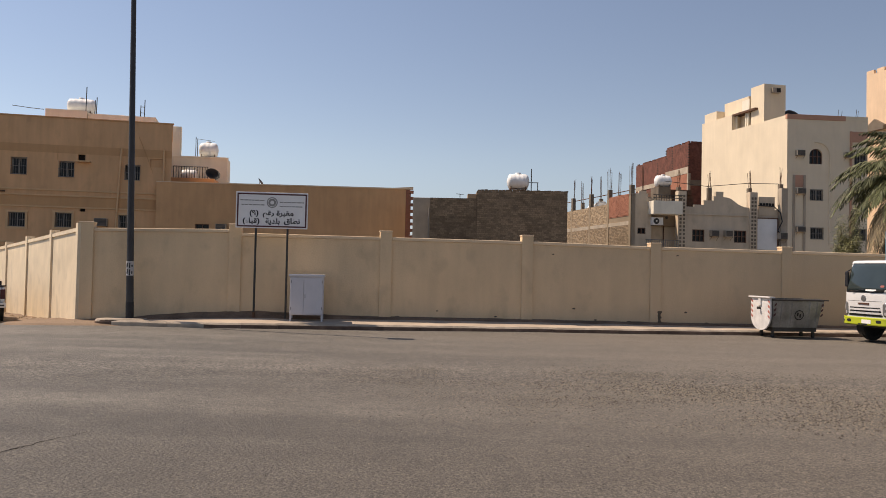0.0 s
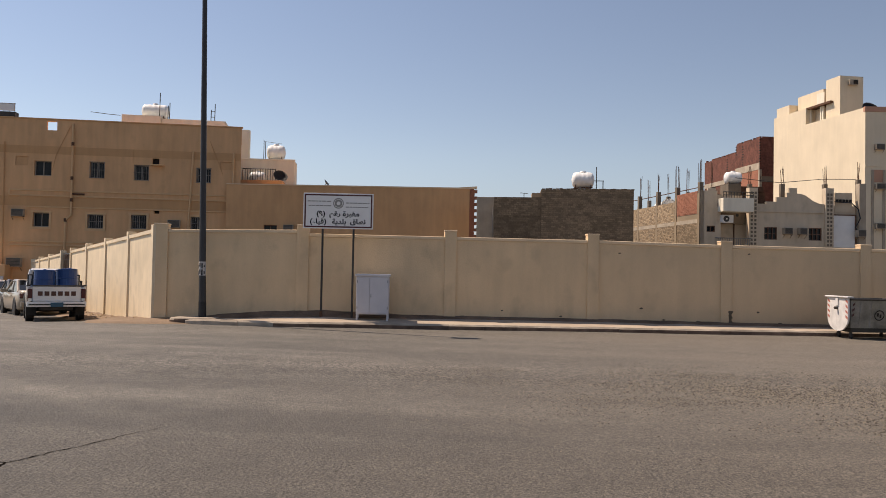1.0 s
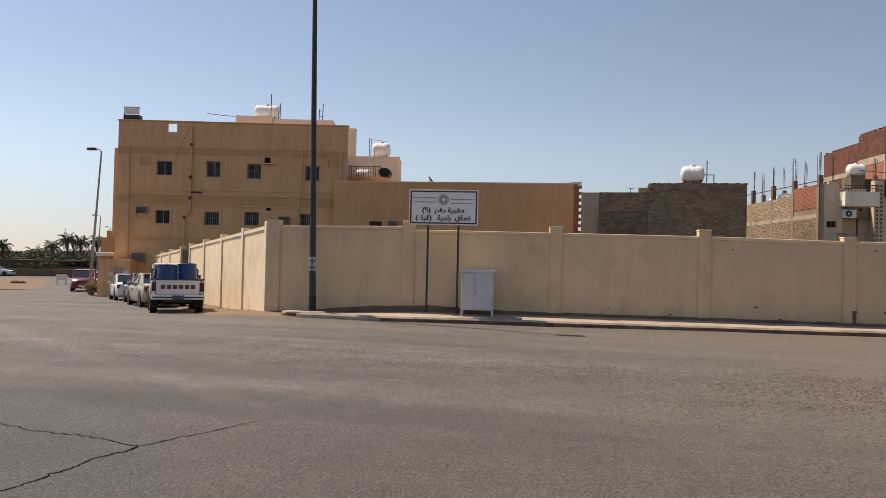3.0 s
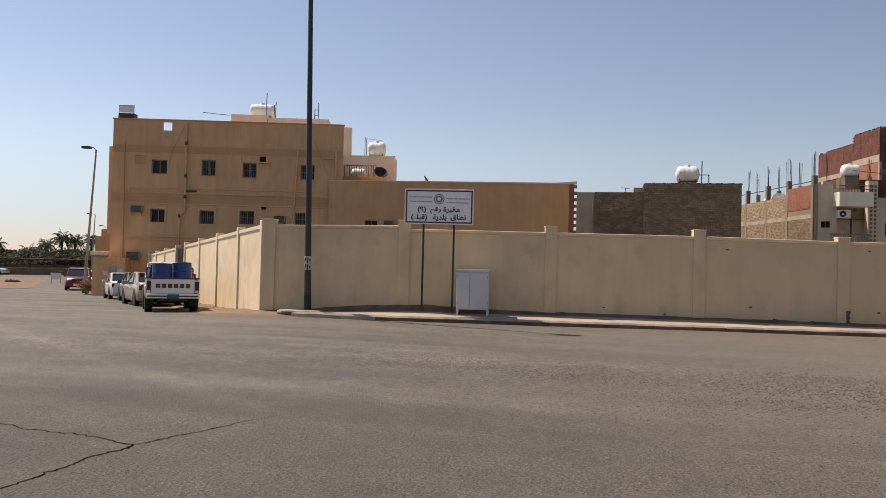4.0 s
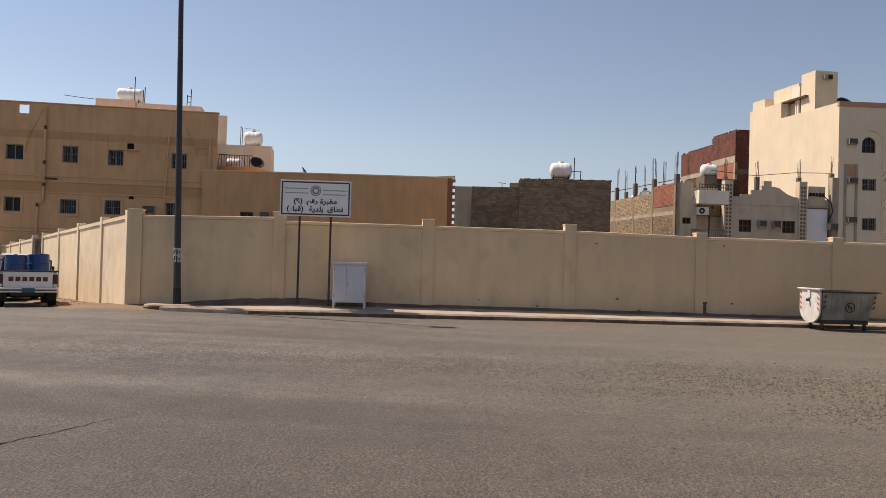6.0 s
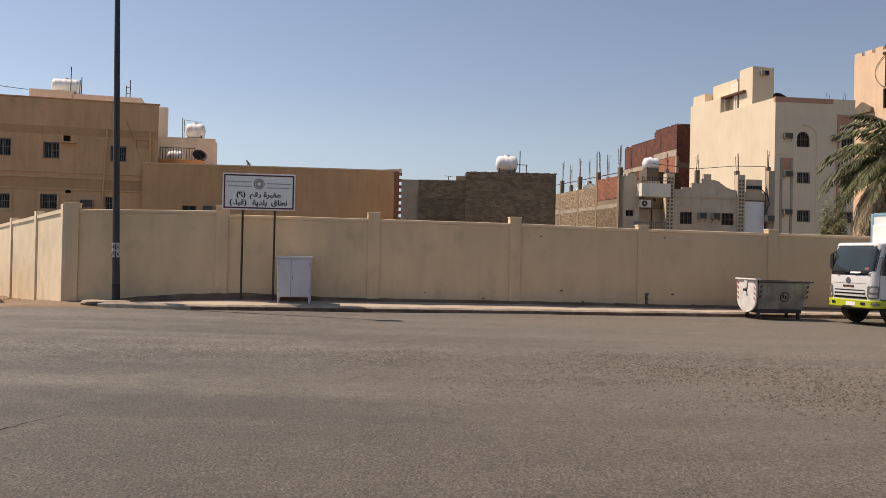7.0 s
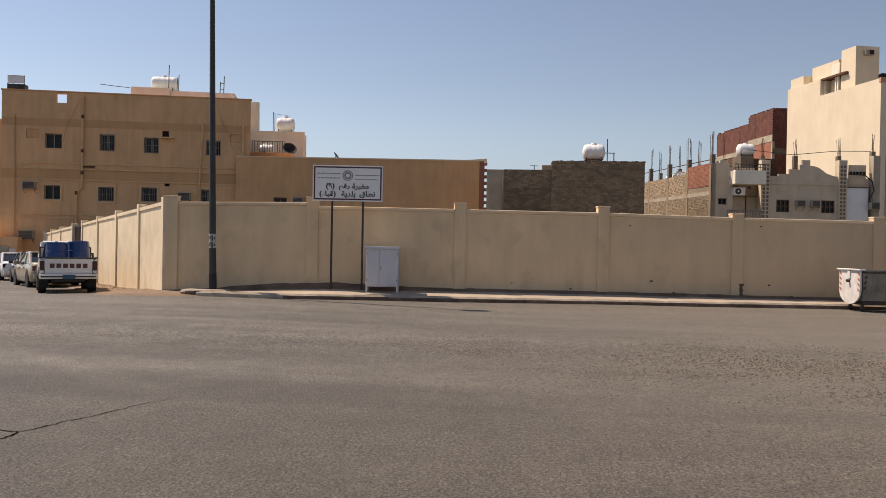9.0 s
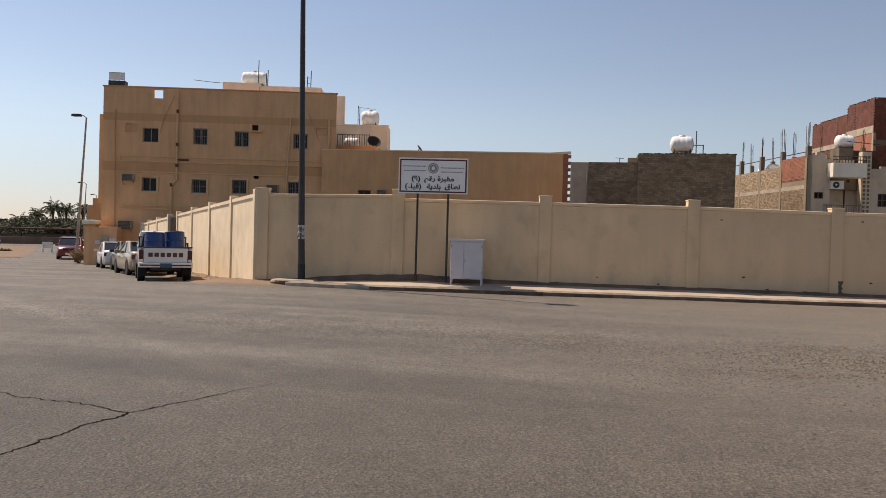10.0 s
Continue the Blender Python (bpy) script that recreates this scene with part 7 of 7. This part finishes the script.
def far_shed():
    b = thing("shed", "long dark low shed before the palm grove", "shed", pose(-103.0, 112.0, ground_z(-103, 112), 0, 0, 40.0))
    part("wall", cube(-4.0, 24.0, 0.0, 5.0, -0.5, 1.4), M["dark_concrete"], b)
    part("roof", prism(bmesh.new(), [(-5.0, 2.2), (25.0, 2.2), (25.0, 2.45), (-5.0, 2.45)], -1.2, 6.0), M["rust"], b)
    for k in range(9):
        part("post", cube(-4.5 + 3.6 * k, -4.3 + 3.6 * k, -1.0, -0.8, -0.5, 2.2), M["dark_metal"], b)


def far_wall():
    b = thing("garden_wall", "low reddish-brown wall beyond the road", "wall", pose(-92.0, 105.0, ground_z(-92, 105), 0, 0, 40.0), kind="structure")
    part("wall", cube(-12.0, 14.0, 0.0, 0.3, -0.5, 1.1, 0.03), M["rust_wall"], b)
    for k in range(7):
        part("pillar", cube(-12.0 + 4.2 * k, -11.6 + 4.2 * k, -0.06, 0.36, -0.5, 1.25, 0.03), M["rust_wall"], b)


M["rust_wall"] = material("brown_garden_wall", (0.20, 0.135, 0.095), 0.9, blotch=0.2, bump=0.3)
far_shed()
far_wall()
street_lamp(pose(-35.98, 50.0, ground_z(-35.98, 50.0)), 10.1, 0.63, -0.45, "grey steel street lamp leaning a little over the side street", M["galv"], r=0.1)
street_lamp(pose(-71.5, 101.0, ground_z(-71.5, 101.0)), 9.0, 0.4, -0.6, "grey steel street lamp far down the side street", M["galv"], r=0.1)
street_lamp(pose(-98.0, 142.0, ground_z(-98.0, 142.0)), 9.0, 0.4, -0.6, "grey steel street lamp far down the side street", M["galv"], r=0.1)
soil_strip("soil_verge", "sandy open ground beside the far road", [(-44, 57.5), (-50.5, 66), (-61, 80), (-76, 100)], 22.0, 0.0, 13.0, 2.5, True)
cn = thing("road_barrier", "small white boarded barrier on two legs at the roadside", "barrier", pose(-56.5, 74.0, ground_z(-56.5, 74.0), 0, 0, 30))
part("board", cube(-0.5, 0.5, -0.05, 0.05, 0.45, 1.1, 0.02), M["white"], cn)
part("top_rail", cube(-0.62, 0.62, -0.07, 0.07, 1.1, 1.24, 0.02), M["dark_metal"], cn)
for x in (-0.42, 0.42):
    for y in (-0.25, 0.25):
        part("leg", rod(bmesh.new(), (x, y, -0.04), (x, 0.0, 1.12), 0.05, seg=6), M["white"], cn)


# ---- the road surface: cracks and loose chippings ----
def crack(name, pts, width, seed):
    """An open crack in the asphalt: a narrow ragged band of shadowed tar."""
    rng = random.Random(seed)
    path = [Vector((*p, 0)) for p in pts]
    fine = []
    for a, b in zip(path, path[1:]):
        n = max(2, int((b - a).length / 0.035))
        fine += [a.lerp(b, k / n) for k in range(n)]
    bm, prev = bmesh.new(), None
    for i, c in enumerate(fine):
        d = (fine[min(i + 1, len(fine) - 1)] - fine[max(i - 1, 0)]).normalized()
        s = Vector((-d.y, d.x, 0))
        f = i / len(fine)
        c = c + s * (0.05 * noise.noise((i * 0.12, seed, 0)) + 0.03 * noise.noise((i * 0.45, seed, 3)) + 0.012 * rng.uniform(-1, 1))
        w = width * (0.55 + 0.9 * abs(noise.noise((i * 0.21, seed, 7)))) * (1 - 0.65 * f)
        z = ground_z(c.x, c.y) + 0.018 * noise.noise((c.x * 0.21, c.y * 0.33, 3.0)) + 0.004
        r = [bm.verts.new((c.x - s.x * w, c.y - s.y * w, z)), bm.verts.new((c.x + s.x * w * rng.uniform(0.6, 1.2), c.y + s.y * w, z))]
        if prev:
            bm.faces.new((prev[0], prev[1], r[1], r[0]))
        prev = r
    return tagged(new(name, mesh_of(name, bm, M["tar"])), "dark open crack in the asphalt", "crack", kind="structure")


M["tar"] = material("crack_tar", (0.012, 0.010, 0.008), 1.0, blotch=0.3, blotch_size=0.1, bump=0.0, spec=0.0)
crack("crack", [(-4.2, 6.44), (-4.3, 5.76), (-4.3, 5.13), (-4.6, 4.3), (-4.5, 3.2)], 0.016, 1.0)
crack("crack", [(-4.2, 6.44), (-3.98, 7.0), (-3.80, 7.5), (-3.55, 8.2)], 0.013, 2.0)
crack("crack", [(-4.2, 6.44), (-4.86, 6.67), (-5.66, 6.77), (-7.0, 7.3)], 0.012, 3.0)


def chippings():
    """Loose stones scattered over the worn middle of the road, thickest towards the right."""
    rng = random.Random(31)
    verts, faces = [], []
    shape = [(1, 0, 0), (0, 1, 0), (-1, 0, 0), (0, -1, 0), (0, 0, 1)]
    tri = [(0, 1, 4), (1, 2, 4), (2, 3, 4), (3, 0, 4)]
    n = 0
    while n < 76000:
        x, y = rng.uniform(-9, 13), rng.uniform(4, 17.5)
        mid = 12.3 - (0.2 if x > 0 else 0.05) * x
        p = math.exp(-((y - mid) / 2.0) ** 2) * (0.25 + 0.75 * smooth_step(-6, 6, x)) + 0.003
        p *= 0.5 + noise.noise((x * 0.5, y * 0.8, 5.0))
        if rng.random() > p:
            continue
        n += 1
        s = (0.0045 + 0.0155 * rng.random() ** 4) * (0.5 + 0.65 * smooth_step(-4, 5, x))
        a = rng.uniform(0, 6.28)
        z = ground_z(x, y) + 0.018 * noise.noise((x * 0.21, y * 0.33, 3.0))
        i = len(verts)
        for px, py, pz in shape:
            k = rng.uniform(0.7, 1.2) * s
            verts.append((x + k * (px * math.cos(a) - py * math.sin(a)), y + k * (px * math.sin(a) + py * math.cos(a)), z + pz * k * 0.75))
        faces += [tuple(i + q for q in f) for f in tri]
    me = bpy.data.meshes.new("chippings")
    me.from_pydata(verts, [], faces)
    me.materials.append(M["chips"])
    tagged(new("loose_chippings", me), "loose stone chippings scattered over the road", "gravel", kind="stuff")


chippings()


def rubble_heap(name, label, pts, count, seed, size=0.07, mat="rubble"):
    rng = random.Random(seed)
    verts, faces = [], []
    for k in range(count):
        a, b = rng.choice(list(zip(pts, pts[1:])))
        f = rng.random()
        x, y = a[0] + (b[0] - a[0]) * f + rng.gauss(0, 0.12), a[1] + (b[1] - a[1]) * f + rng.gauss(0, 0.12)
        s = size * (0.25 + rng.random() ** 2)
        c = Vector((x, y, ground_z(x, y) + 0.06 + s * 0.3))
        i = len(verts)
        for sx, sy, sz in ((1, 0, 0), (0, 1, 0), (-1, 0, 0), (0, -1, 0), (0, 0, 1), (0, 0, -1)):
            verts.append(c + Vector((sx, sy, sz * 0.7)) * s * rng.uniform(0.7, 1.3))
        faces += [tuple(i + q for q in t) for t in ((0, 1, 4), (1, 2, 4), (2, 3, 4), (3, 0, 4), (1, 0, 5), (2, 1, 5), (3, 2, 5), (0, 3, 5))]
    me = bpy.data.meshes.new(name)
    me.from_pydata(verts, [], faces)
    me.materials.append(M[mat])
    return tagged(new(name, me), label, "rubble", kind="stuff")


rubble_heap("rubble", "crumbled mortar and stones along the wall's foot", [sw(12, 0.25), sw(6, 0.3), sw(0.3, 0.25)], 420, 3)
rubble_heap("rubble", "small stones on the soil by the corner", [fw(-0.9, -0.2), fw(0.8, -0.6), fw(1.6, -0.5)], 60, 4, 0.035)

rubble_heap("rubble", "dark reddish debris lying on the open sandy ground", [(-62.5, 74.0), (-60.5, 73.6)], 60, 6, 0.2, "rust")

# a pale heap showing over the wall behind the container
hp = thing("sand_heap", "pale sand heap rising behind the wall", "heap", pose(14.75, 28.2, 0))
bm = bmesh.new()
rows = []
for k in range(7):
    q = k / 6
    rows.append([bm.verts.new(((1.25 * q) * math.cos(a) * (1 + 0.12 * math.sin(3 * a)), 1.05 * q * math.sin(a), 2.64 * (1 - q ** 2.5) ** 0.35 if q < 1 else -0.2)) for a in [2 * math.pi * j / 18 for j in range(18)]])
for a, b in zip(rows, rows[1:]):
    for j in range(18):
        bm.faces.new((a[j], a[(j + 1) % 18], b[(j + 1) % 18], b[j]))
part("heap", bm, M["coping"], hp, smooth=True)


# ---- laid blocks of the grey house ----
block_courses(grey, -0.84, 1.94, 2.5, 6.1, 0.29, 0.12, 0.0, M["block"], 80, 3)
block_courses(grey, 1.96, 7.4, 2.4, 6.6, 0.29, 0.12, 0.0, M["block"], 220, 4)
